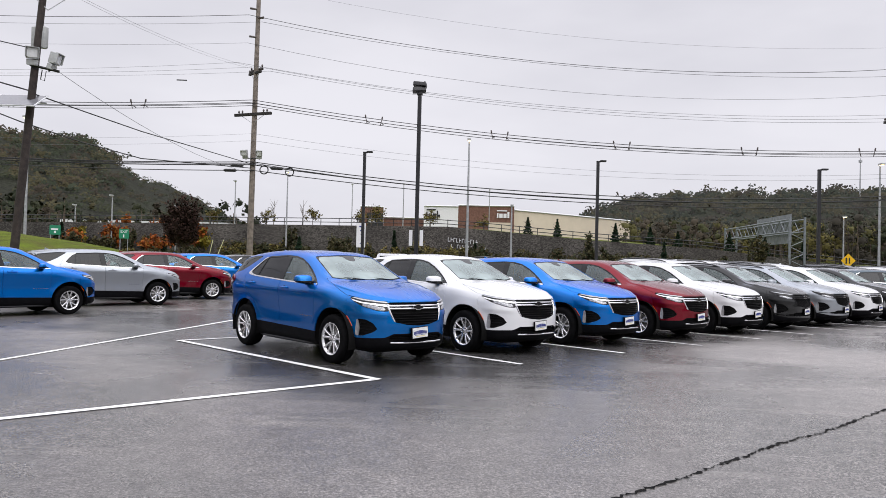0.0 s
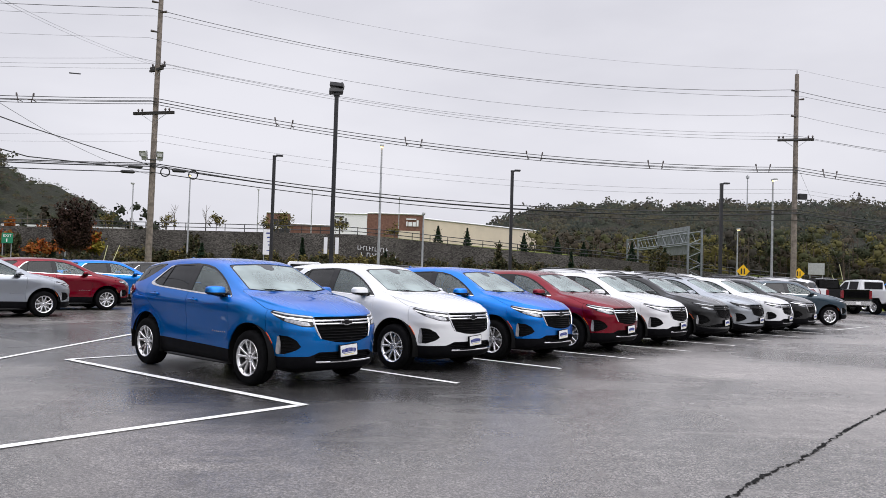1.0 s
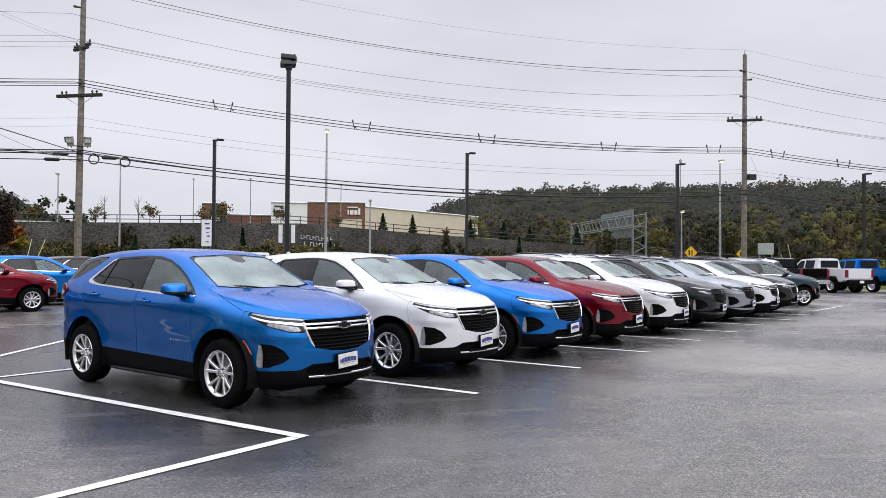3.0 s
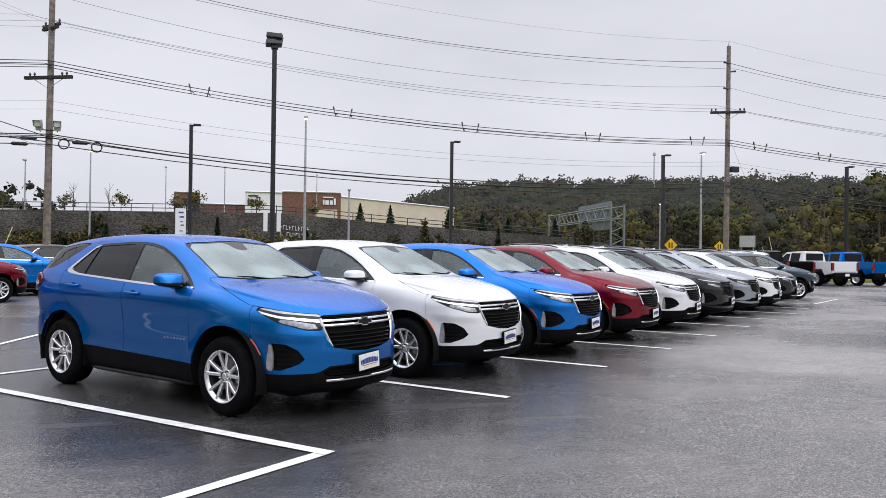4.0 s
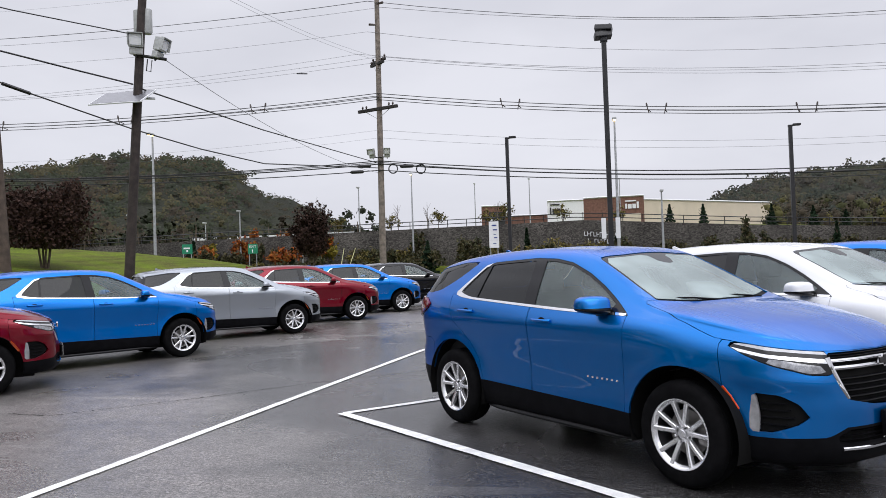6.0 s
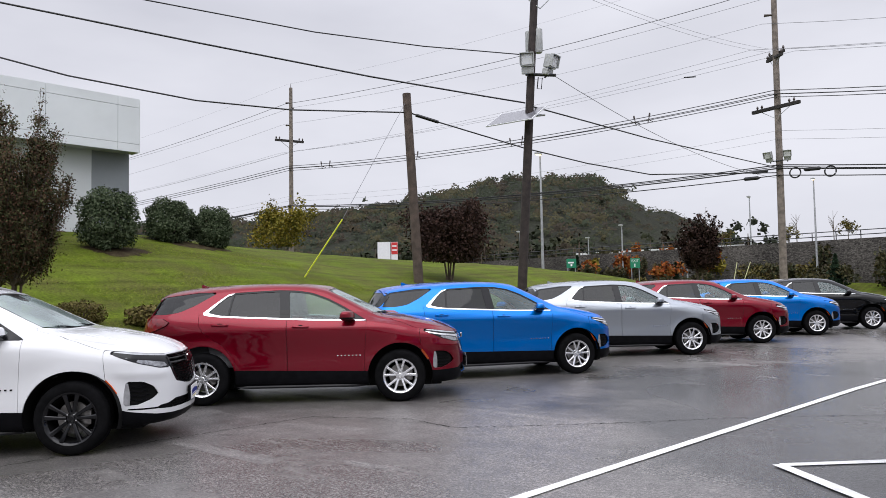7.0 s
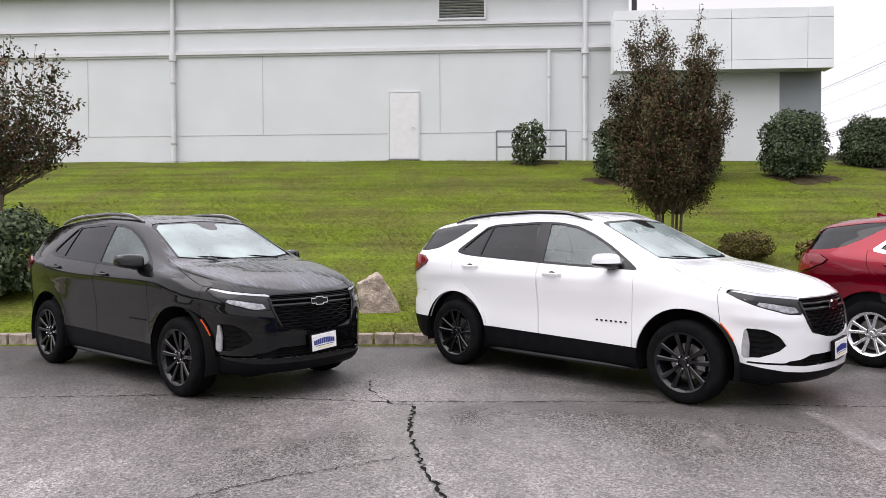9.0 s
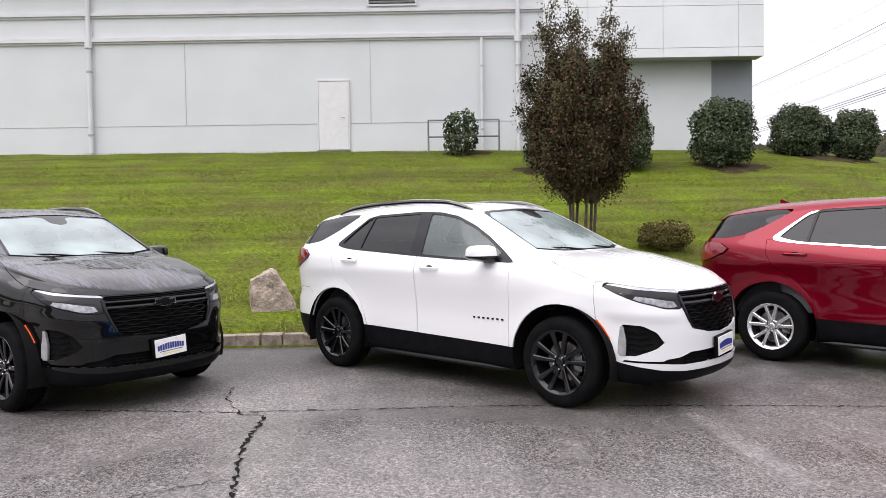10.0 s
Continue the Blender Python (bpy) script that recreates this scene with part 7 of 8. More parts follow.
# ---- foliage ----
def quads(name, centres, sizes, material, seed, tilt=1.0, long=1.5, out=None, which=None, soft=None):
    """Many small leaf-shaped quads, turned every way, or mostly facing along out; which picks a material for each, soft gives the way each leaf mass faces."""
    r = np.random.RandomState(seed)
    n = len(centres)
    if out is None:
        a = r.normal(size=(n, 3))
        a[:, 2] *= tilt
    else:
        o = np.asarray(out) + 1e-6
        o = o / np.linalg.norm(o, axis=1)[:, None] + r.normal(size=(n, 3)) * 0.35 + (0, 0, 0.3)
        a = np.cross(o, r.normal(size=(n, 3)))
    a /= np.linalg.norm(a, axis=1)[:, None]
    b = np.cross(a, r.normal(size=(n, 3)) if out is None else o)
    b /= np.linalg.norm(b, axis=1)[:, None]
    s = np.asarray(sizes)[:, None] / 2
    c = np.asarray(centres)
    v = np.stack([c - a * s * long, c + b * s, c + a * s * long, c - b * s], 1)
    if soft is not None:
        inward = (np.cross(v[:, 1] - v[:, 0], v[:, 2] - v[:, 0]) * np.asarray(soft)).sum(1) < 0
        v[inward] = v[inward][:, [0, 3, 2, 1]]
    v = v.reshape(-1, 3)
    me = bpy.data.meshes.new(name)
    me.vertices.add(4 * n)
    me.vertices.foreach_set("co", v.astype(np.float32).ravel())
    me.loops.add(4 * n)
    me.loops.foreach_set("vertex_index", np.arange(4 * n, dtype=np.int32))
    me.polygons.add(n)
    me.polygons.foreach_set("loop_start", np.arange(0, 4 * n, 4, dtype=np.int32))
    for k in (material if which is not None else [material]):
        me.materials.append(k)
    if which is not None:
        me.polygons.foreach_set("material_index", np.asarray(which, dtype=np.int32))
    me.update(calc_edges=True)
    if soft is not None:
        me.shade_smooth()
        face = np.asarray(soft) / (np.linalg.norm(soft, axis=1)[:, None] + 1e-6)
        me.normals_split_custom_set_from_vertices(np.repeat(face, 4, 0).tolist())
    return me


L_MYRTLE = leafage("crape_myrtle_leaves", [(0.032, 0.038, 0.018), (0.058, 0.066, 0.026), (0.095, 0.064, 0.036), (0.125, 0.062, 0.042), (0.075, 0.100, 0.036)])
L_PLUM = leafage("plum_leaves", [(0.024, 0.014, 0.012), (0.042, 0.024, 0.019), (0.062, 0.034, 0.026), (0.036, 0.026, 0.020)])
L_SHRUB = leafage("shrub_leaves", [(0.020, 0.032, 0.014), (0.042, 0.060, 0.028), (0.075, 0.098, 0.052), (0.125, 0.150, 0.090)])
L_BROWNSHRUB = leafage("barberry_leaves", [(0.045, 0.035, 0.014), (0.11, 0.095, 0.028), (0.18, 0.155, 0.05), (0.10, 0.065, 0.03)])
L_YELLOW = leafage("yellowing_leaves", [(0.08, 0.075, 0.012), (0.15, 0.13, 0.02), (0.22, 0.16, 0.02), (0.10, 0.11, 0.02)])
L_ORANGE = leafage("autumn_leaves", [(0.20, 0.045, 0.012), (0.30, 0.075, 0.015), (0.22, 0.10, 0.02), (0.14, 0.03, 0.014)])
L_HILL = leafage("hill_wood_leaves", [(0.026, 0.034, 0.018), (0.040, 0.046, 0.022), (0.052, 0.056, 0.026), (0.068, 0.058, 0.028), (0.060, 0.044, 0.026)])
L_WOOD = leafage("roadside_wood_leaves", [(0.030, 0.032, 0.018), (0.042, 0.044, 0.022), (0.058, 0.055, 0.025), (0.078, 0.066, 0.027), (0.056, 0.044, 0.030)])
L_FIR = leafage("conifer_needles", [(0.008, 0.018, 0.010), (0.016, 0.032, 0.016), (0.022, 0.04, 0.02)])
L_GRASS = leafage("grass_blades", [(0.110, 0.158, 0.010), (0.140, 0.192, 0.012), (0.175, 0.220, 0.018), (0.20, 0.20, 0.04)])


def cores(name, centres, radii, materials, which, seed, face=None):
    """Inner masses of leafy clumps: small uneven twenty-sided lumps, shaded as one canopy where a facing is given."""
    r = np.random.RandomState(seed)
    p = (1 + 5 ** 0.5) / 2
    base = np.array([(-1, p, 0), (1, p, 0), (-1, -p, 0), (1, -p, 0), (0, -1, p), (0, 1, p), (0, -1, -p), (0, 1, -p), (p, 0, -1), (p, 0, 1), (-p, 0, -1), (-p, 0, 1)]) / (1 + p * p) ** 0.5
    tri = np.array([(0, 11, 5), (0, 5, 1), (0, 1, 7), (0, 7, 10), (0, 10, 11), (1, 5, 9), (5, 11, 4), (11, 10, 2), (10, 7, 6), (7, 1, 8), (3, 9, 4), (3, 4, 2), (3, 2, 6), (3, 6, 8), (3, 8, 9), (4, 9, 5), (2, 4, 11), (6, 2, 10), (8, 6, 7), (9, 8, 1)])
    n = len(centres)
    v = base[None] * r.uniform(0.75, 1.15, (n, 12, 1)) * np.asarray(radii)[:, None, None] * np.array([1, 1, 0.85]) + np.asarray(centres)[:, None, :]
    f = tri[None] + 12 * np.arange(n)[:, None, None]
    me = bpy.data.meshes.new(name)
    me.vertices.add(12 * n)
    me.vertices.foreach_set("co", v.astype(np.float32).ravel())
    me.loops.add(60 * n)
    me.loops.foreach_set("vertex_index", f.astype(np.int32).ravel())
    me.polygons.add(20 * n)
    me.polygons.foreach_set("loop_start", np.arange(0, 60 * n, 3, dtype=np.int32))
    for m in materials:
        me.materials.append(m)
    me.polygons.foreach_set("material_index", np.repeat(np.asarray(which, dtype=np.int32), 20))
    me.update(calc_edges=True)
    me.shade_smooth()
    if face is not None:
        soft = np.asarray(face)[:, None, :] + base[None] * 0.45
        soft = (soft / np.linalg.norm(soft, axis=2)[:, :, None]).reshape(-1, 3)
        me.normals_split_custom_set_from_vertices(soft.tolist())
    return me


def tints(name, mids, depth=1.0):
    """Several leaf materials, one for each kind of tree in a wood."""
    return [leafage(name, [tuple(c * k for c in m) for k in (0.84 * depth, 0.96 * depth, 1.06 * depth, 1.18 * depth)]) for m in mids]


W_HILL = tints("hill_wood_leaves", [(0.026, 0.031, 0.019), (0.032, 0.036, 0.019), (0.046, 0.037, 0.022), (0.037, 0.030, 0.021), (0.028, 0.035, 0.020), (0.050, 0.045, 0.022)])
# Greyed leaf colours: distance haze is mixed into them.
W_FAR = tints("hazed_hill_leaves", [(0.029, 0.034, 0.027), (0.034, 0.039, 0.028), (0.044, 0.040, 0.029), (0.036, 0.033, 0.028), (0.048, 0.045, 0.028)])
W_ROAD = tints("roadside_wood_leaves", [(0.036, 0.042, 0.022), (0.054, 0.057, 0.025), (0.088, 0.082, 0.031), (0.112, 0.098, 0.031), (0.062, 0.051, 0.036), (0.040, 0.036, 0.028)])


def garden_tree(x, y, stems, fork, top, wide, leaves, count, size, label, seed):
    r = np.random.RandomState(seed)
    z0 = ground_z(x, y) - 0.05
    t = thing("tree", Matrix.Translation((x, y, 0)), label, "tree")
    tips = []
    bm = bmesh.new()
    for k in range(stems):
        a = math.tau * k / stems + r.uniform(0, 0.8)
        foot = Vector((0.10 * math.cos(a), 0.10 * math.sin(a), z0))
        bend = Vector((0.22 * math.cos(a), 0.22 * math.sin(a), fork))
        tube(bm, [foot, foot.lerp(bend, 0.5) + Vector((r.uniform(-0.05, 0.05), r.uniform(-0.05, 0.05), 0)), bend], [0.045, 0.038, 0.034], 7)
        for j in range(5):
            b = a + r.uniform(-1.3, 1.3)
            reach = wide / 2 * r.uniform(0.4, 0.9)
            h = fork + (top - fork) * r.uniform(0.3, 0.9)
            tip = Vector((reach * math.cos(b), reach * math.sin(b), h))
            mid = bend.lerp(tip, 0.5) + Vector((0.06 * math.cos(b), 0.06 * math.sin(b), 0.0))
            tube(bm, [bend, mid, tip], [0.026, 0.017, 0.006], 5)
            tips.append((bend, mid, tip))
    part("trunk", bm, M_BARK, t, "slim grey-brown stems")
    cs = []
    per = count // (len(tips) * 6)
    for bend, mid, tip in tips:
        for u in (0.35, 0.55, 0.7, 0.85, 0.95, 1.05):
            p = np.array(bend.lerp(mid, u * 2) if u < 0.5 else mid.lerp(tip, u * 2 - 1))
            spread = (0.26 - 0.14 * u) * wide / 1.9
            side = r.normal(size=(1, 3)) * spread * 0.9
            cs.append(p + side + r.normal(size=(per, 3)) * np.array([spread, spread, spread * 1.1]) * 0.75)
    c = np.concatenate(cs)
    c = c[c[:, 2] > fork - 0.1]
    part_mesh("crown", quads("crown", c, size * r.uniform(0.6, 1.3, len(c)), leaves, seed + 1), t)
    return t


def crape_myrtle(x, y, top, wide, count, label, seed, clear=0.20, thin=0.0, leaf=0.042, leaves=None):
    """Slim stems from the ground fork into steep branches that fan out; fine leaves grow along the twigs and the top ends in loose sprays."""
    r = np.random.RandomState(seed)
    z0 = ground_z(x, y) - 0.05
    t = thing("tree", Matrix.Translation((x, y, 0)), label, "tree")
    tall = top - z0
    bm = bmesh.new()
    cs = []
    stems, limbs, twigs = 6, 15, 7
    m = count // (stems * limbs * (twigs + 1))

    def leafy(p0, p1, p2, lo, near, tip):
        q = r.uniform(lo, 1.0, m)
        c = ((1 - q) ** 2)[:, None] * p0 + (2 * q * (1 - q))[:, None] * p1 + (q * q)[:, None] * p2
        cs.append(c + r.normal(size=(m, 3)) * (near + (tip - near) * q)[:, None])
    for k in range(stems):
        a = math.tau * k / stems + r.uniform(0, 0.5)
        foot = Vector((0.12 * math.cos(a), 0.12 * math.sin(a), z0))
        fork = Vector((0.20 * math.cos(a), 0.20 * math.sin(a), z0 + tall * (clear + 0.02)))
        tube(bm, [foot, foot.lerp(fork, 0.5) + Vector((r.uniform(-0.05, 0.05), r.uniform(-0.05, 0.05), 0)), fork], [0.032, 0.026, 0.022], 7)
        for j in range(limbs):
            b = r.uniform(0, math.tau)
            u = ((j + r.uniform(0.2, 1.0)) / limbs) ** 1.25
            full = 0.46 + 0.54 * math.sin(math.pi * (0.16 + 0.68 * u))
            reach = wide / 2 * full * r.uniform(0.02, 1.0) ** 0.45
            tip = Vector((reach * math.cos(b), reach * math.sin(b), z0 + tall * (clear + 0.14 + (1.0 - clear - 0.14) * u * r.uniform(0.86, 1.0) * (1.02 - 0.10 * (reach / (wide / 2)) ** 2))))
            mid = fork.lerp(tip, 0.5) + Vector((0.16 * reach * math.cos(b), 0.16 * reach * math.sin(b), -0.05 * tall * u))
            tube(bm, [fork, mid, tip], [0.012, 0.008, 0.003], 4)
            p0, p1, p2 = np.array(fork), np.array(mid), np.array(tip)
            leafy(p0, p1, p2, 0.25 + thin, 0.19, 0.04)
            for _ in range(twigs):
                q = r.uniform(0.35, 0.9)
                s0 = (1 - q) ** 2 * p0 + 2 * q * (1 - q) * p1 + q * q * p2
                out = r.normal(size=3) * np.array([1, 1, 0.35]) + np.array([math.cos(b), math.sin(b), 0.0]) * 0.5
                out = out / np.linalg.norm(out) * r.uniform(0.10, 0.24) * wide / 2
                s2 = s0 + out + np.array([0, 0, 0.10 * tall * r.uniform(0.2, 1.0)])
                s1 = (s0 + s2) / 2 + out * 0.2
                tube(bm, [s0, s1, s2], [0.007, 0.005, 0.002], 3)
                leafy(s0, s1, s2, 0.10 + thin, 0.10, 0.035)
    part("trunk", bm, M_BARK, t, "slim grey-brown stems")
    c = np.concatenate(cs)
    c = c[c[:, 2] > z0 + tall * (clear + 0.05 * r.uniform(size=len(c)))]
    face = (c - (0, 0, z0 + tall * 0.5)) / (wide / 2) * np.array([1, 1, 0.5]) + (0, 0, 0.35) + r.normal(size=c.shape) * 0.55
    part_mesh("crown", quads("crown", c, leaf * r.uniform(0.6, 1.3, len(c)), leaves or L_MYRTLE, seed + 1, 1.0, 1.7, soft=face), t)
    return t


crape_myrtle(-16.2, 11.75, 5.25, 1.98, 120000, "young crape myrtle with dark green and purple leaves on the bank", 11, 0.22, 0.0, 0.024)
crape_myrtle(-16.6, 0.3, 5.1, 3.0, 15000, "open young crape myrtle with dark leaves at the bank's edge", 12, 0.30, 0.25, 0.042)
garden_tree(-22.6, 30.6, 5, 2.75, 5.0, 3.6, L_PLUM, 21000, 0.085, "low spreading tree with dark purple leaves on the bank", 13)
crape_myrtle(-19.6, 49.6, 6.1, 2.9, 15000, "dark-leaved tree with fanning stems on the verge near the utility pole", 14, 0.24, 0.1, 0.095, L_PLUM)
garden_tree(-51.6, 43.9, 2, 5.3, 9.2, 5.8, L_YELLOW, 6000, 0.15, "yellowing tree behind the bank", 15)


def bush(x, y, wide, tall, leaves, count, size, label, seed, drop=0.12):
    r = np.random.RandomState(seed)
    z0 = ground_z(x, y) - drop
    b = thing("bush", Matrix.Translation((x, y, z0)), label, "bush")
    bm = bmesh.new()
    for k in range(9):
        a = r.uniform(0, math.tau)
        h = r.uniform(0.5, 0.9) * tall
        q = r.uniform(0.2, 0.42) * wide
        tube(bm, [(0.05 * math.cos(a), 0.05 * math.sin(a), 0), (q * 0.6 * math.cos(a), q * 0.6 * math.sin(a), h * 0.6), (q * math.cos(a), q * math.sin(a), h)], [0.025, 0.018, 0.006], 5)
    part("stem", bm, M_BARK, b)
    d = r.normal(size=(count, 3))
    d /= np.linalg.norm(d, axis=1)[:, None]
    lump = 1 + 0.10 * np.sin(d[:, 0] * 5 + seed) * np.sin(d[:, 1] * 6) + 0.07 * np.sin(d[:, 2] * 9 + d[:, 0] * 4)
    rad = (r.uniform(0.35, 1.0, count) ** 0.4) * lump + r.normal(size=count) * 0.03
    sq = np.sign(d) * np.abs(d) ** 0.8
    c = np.column_stack([sq[:, 0] * rad * wide / 2, sq[:, 1] * rad * wide / 2, tall * 0.52 + sq[:, 2] * rad * tall * 0.48])
    ok = c[:, 2] > 0.06
    c, d = c[ok], d[ok]
    part_mesh("leaves", quads("leaves", c, size * r.uniform(0.6, 1.3, len(c)), leaves, seed + 3, 1, 1.5, d + r.normal(size=d.shape) * 0.5), b)
    return b


bush(-24.2, 12.75, 1.6, 1.85, L_SHRUB, 13000, 0.052, "clipped round evergreen shrub on the bank", 21)
bush(-24.3, 14.55, 1.5, 1.8, L_SHRUB, 12000, 0.052, "clipped round evergreen shrub on the bank behind the crape myrtle", 30)
bush(-24.4, 17.25, 1.55, 1.9, L_SHRUB, 13000, 0.052, "clipped round evergreen shrub on the bank", 22)
bush(-26.5, 20.3, 1.35, 1.6, L_SHRUB, 11000, 0.052, "clipped round evergreen shrub on the bank", 23)
bush(-27.6, 21.3, 1.3, 1.35, L_SHRUB, 7000, 0.052, "clipped round evergreen shrub on the bank", 24)
bush(-26.6, 22.1, 1.3, 1.6, L_SHRUB, 11000, 0.052, "clipped round evergreen shrub on the bank", 25)
bush(-27.0, 10.4, 1.05, 1.45, L_SHRUB, 1000, 0.085, "loose evergreen shrub beside the handrail", 26)
bush(-17.5, 13.45, 0.90, 0.52, L_BROWNSHRUB, 5200, 0.030, "low rounded brown-green shrub behind the cars", 27, 0.05)
bush(-17.3, 14.8, 0.9, 0.45, L_BROWNSHRUB, 2200, 0.05, "low dark shrub behind the cars", 28, 0.05)
bush(-15.4, 1.15, 1.8, 1.42, L_SHRUB, 9000, 0.06, "broad green shrub beside the kerb", 29, 0.05)

# bare earth under the shrubs
M_MULCH = mat("damp_mulch", (0.030, 0.020, 0.013), 0.95, spec=0.1, second=(0.060, 0.050, 0.024), scale=3, fine=0.35, fine_scale=40, bump=0.8, bump_scale=30)
for mx, my, mr, seed in ((-24.05, 12.65, 0.92, 1), (-24.25, 17.45, 0.85, 2), (-26.5, 21.2, 1.35, 3), (-27.5, 10.6, 0.7, 4)):
    g = random.Random(seed)
    bm = bmesh.new()
    rings = []
    for q in (0.02, 0.35, 0.7, 1.0):
        ring = []
        for k in range(28):
            a = math.tau * k / 28
            w = mr * q * (1 + 0.22 * math.sin(3 * a + seed) + 0.12 * math.sin(7 * a + 2 * seed) + g.uniform(-0.06, 0.06))
            px, py = mx + w * math.cos(a) * 0.85, my + w * math.sin(a) * 1.15
            px = max(px, -28.4)
            ring.append(bm.verts.new((px, py, ground_z(px, py) + 0.07 - 0.085 * q ** 3 + g.uniform(-0.01, 0.01))))
        rings.append(ring)
    for a, b in zip(rings, rings[1:]):
        for k in range(28):
            bm.faces.new((a[k], a[(k + 1) % 28], b[(k + 1) % 28], b[k]))
    bm.faces.new(rings[0])
    tagged(part("mulch_bed", bm, M_MULCH), "bare damp brown earth under the shrubs", "soil", "mulch beds", "structure")

# grass blades on the near bank
r = np.random.RandomState(3)
n = 230000
bx, by = r.uniform(-28.3, -13.75, n), r.uniform(-1.5, 24, n)
keep = bx < kerb_x(by) - 0.16
keep &= r.uniform(size=n) < np.clip(1.25 - (kerb_x(by) - bx) / 16, 0.35, 1)
bx, by = bx[keep], by[keep]
bz = bank(bx, by)
n = len(bx)
ht, wd, an = r.uniform(0.012, 0.038, n), r.uniform(0.004, 0.009, n), r.uniform(0, math.tau, n)
lean_x, lean_y = r.normal(size=n) * 0.055, r.normal(size=n) * 0.055
tri = np.stack([np.column_stack([bx - wd * np.cos(an), by - wd * np.sin(an), bz - 0.01]), np.column_stack([bx + wd * np.cos(an), by + wd * np.sin(an), bz - 0.01]), np.column_stack([bx + lean_x, by + lean_y, bz + ht])], 1)
away = (np.cross(tri[:, 1] - tri[:, 0], tri[:, 2] - tri[:, 0]) * np.column_stack([-5 - bx, 9 - by, 1.4 - bz])).sum(1) < 0
tri[away] = tri[away][:, [1, 0, 2]]
tri = tri.reshape(-1, 3)
me = bpy.data.meshes.new("grass")
me.vertices.add(3 * n)
me.vertices.foreach_set("co", tri.astype(np.float32).ravel())
me.loops.add(3 * n)
me.loops.foreach_set("vertex_index", np.arange(3 * n, dtype=np.int32))
me.polygons.add(n)
me.polygons.foreach_set("loop_start", np.arange(0, 3 * n, 3, dtype=np.int32))
me.materials.append(L_GRASS)
me.update(calc_edges=True)
me.shade_smooth()
tip_up = np.column_stack([r.normal(size=n) * 0.3 + 0.25, r.normal(size=n) * 0.3, np.ones(n)])
tip_up /= np.linalg.norm(tip_up, axis=1)[:, None]
me.normals_split_custom_set_from_vertices(np.repeat(tip_up, 3, 0).tolist())
tagged(new("grass", me), "short damp mown grass on the bank", "grass", kind="stuff")

# ---- the far side of the road ----
def wall_top(x):
    return np.interp(x, [-110, -80, -47, -3.6, 15, 31.5, 45, 62, 80], [4.6, 5.2, 5.8, 6.4, 5.1, 4.3, 3.0, 1.8, 1.2])


def block_stone():
    """Rough split blocks of uneven size with dark joints."""
    m = mat("split_block", (0.17, 0.165, 0.16), 0.9, spec=0.2)
    n, l = m.node_tree.nodes, m.node_tree.links
    b = n["Principled BSDF"]
    co = n.new("ShaderNodeTexCoord")
    mp = n.new("ShaderNodeMapping")
    mp.inputs["Scale"].default_value = (1.1, 0.2, 2.5)
    l.new(co.outputs["Object"], mp.inputs["Vector"])
    cell = n.new("ShaderNodeTexVoronoi")
    cell.inputs["Randomness"].default_value = 0.75
    l.new(mp.outputs["Vector"], cell.inputs["Vector"])
    edge = n.new("ShaderNodeTexVoronoi")
    edge.feature = "DISTANCE_TO_EDGE"
    edge.inputs["Randomness"].default_value = 0.75
    l.new(mp.outputs["Vector"], edge.inputs["Vector"])
    bw = n.new("ShaderNodeRGBToBW")
    l.new(cell.outputs["Color"], bw.inputs["Color"])
    ramp = n.new("ShaderNodeValToRGB")
    ramp.color_ramp.elements[0].position, ramp.color_ramp.elements[0].color = 0.2, (0.042, 0.038, 0.034, 1)
    ramp.color_ramp.elements[1].position, ramp.color_ramp.elements[1].color = 0.8, (0.135, 0.125, 0.112, 1)
    l.new(bw.outputs["Val"], ramp.inputs["Fac"])
    joint = n.new("ShaderNodeMapRange")
    joint.inputs["From Min"].default_value, joint.inputs["From Max"].default_value = 0.0, 0.10
    joint.inputs["To Min"].default_value, joint.inputs["To Max"].default_value = 0.25, 1.0
    l.new(edge.outputs["Distance"], joint.inputs["Value"])
    stain = n.new("ShaderNodeTexNoise")
    stain.inputs["Scale"].default_value, stain.inputs["Detail"].default_value = 0.22, 5
    l.new(co.outputs["Object"], stain.inputs["Vector"])
    sr = n.new("ShaderNodeMapRange")
    sr.inputs["From Min"].default_value, sr.inputs["From Max"].default_value = 0.3, 0.7
    sr.inputs["To Min"].default_value, sr.inputs["To Max"].default_value = 0.6, 1.3
    l.new(stain.outputs["Fac"], sr.inputs["Value"])
    k = n.new("ShaderNodeMath")
    k.operation = "MULTIPLY"
    l.new(joint.outputs["Result"], k.inputs[0])
    l.new(sr.outputs["Result"], k.inputs[1])
    sc = n.new("ShaderNodeVectorMath")
    sc.operation = "SCALE"
    l.new(ramp.outputs["Color"], sc.inputs[0])
    l.new(k.outputs["Value"], sc.inputs["Scale"])
    l.new(sc.outputs["Vector"], b.inputs["Base Color"])
    return m


M_BLOCK = block_stone()
xs2 = np.linspace(-150, 80, 116)
bm = bmesh.new()
rows = []
for x in xs2:
    y = 99 + 0.09 * x
    rows.append([bm.verts.new(p) for p in ((x, y, -0.5), (x, y + 0.5, float(wall_top(x))), (x, y + 1.2, float(wall_top(x))), (x, y + 1.2, -0.5))])
for a, b in zip(rows, rows[1:]):
    for k in range(3):
        bm.faces.new((a[k], b[k], b[k + 1], a[k + 1]))
tagged(part("retaining_wall", bm, M_BLOCK), "long grey split-block retaining wall beyond the road", "wall", kind="structure")
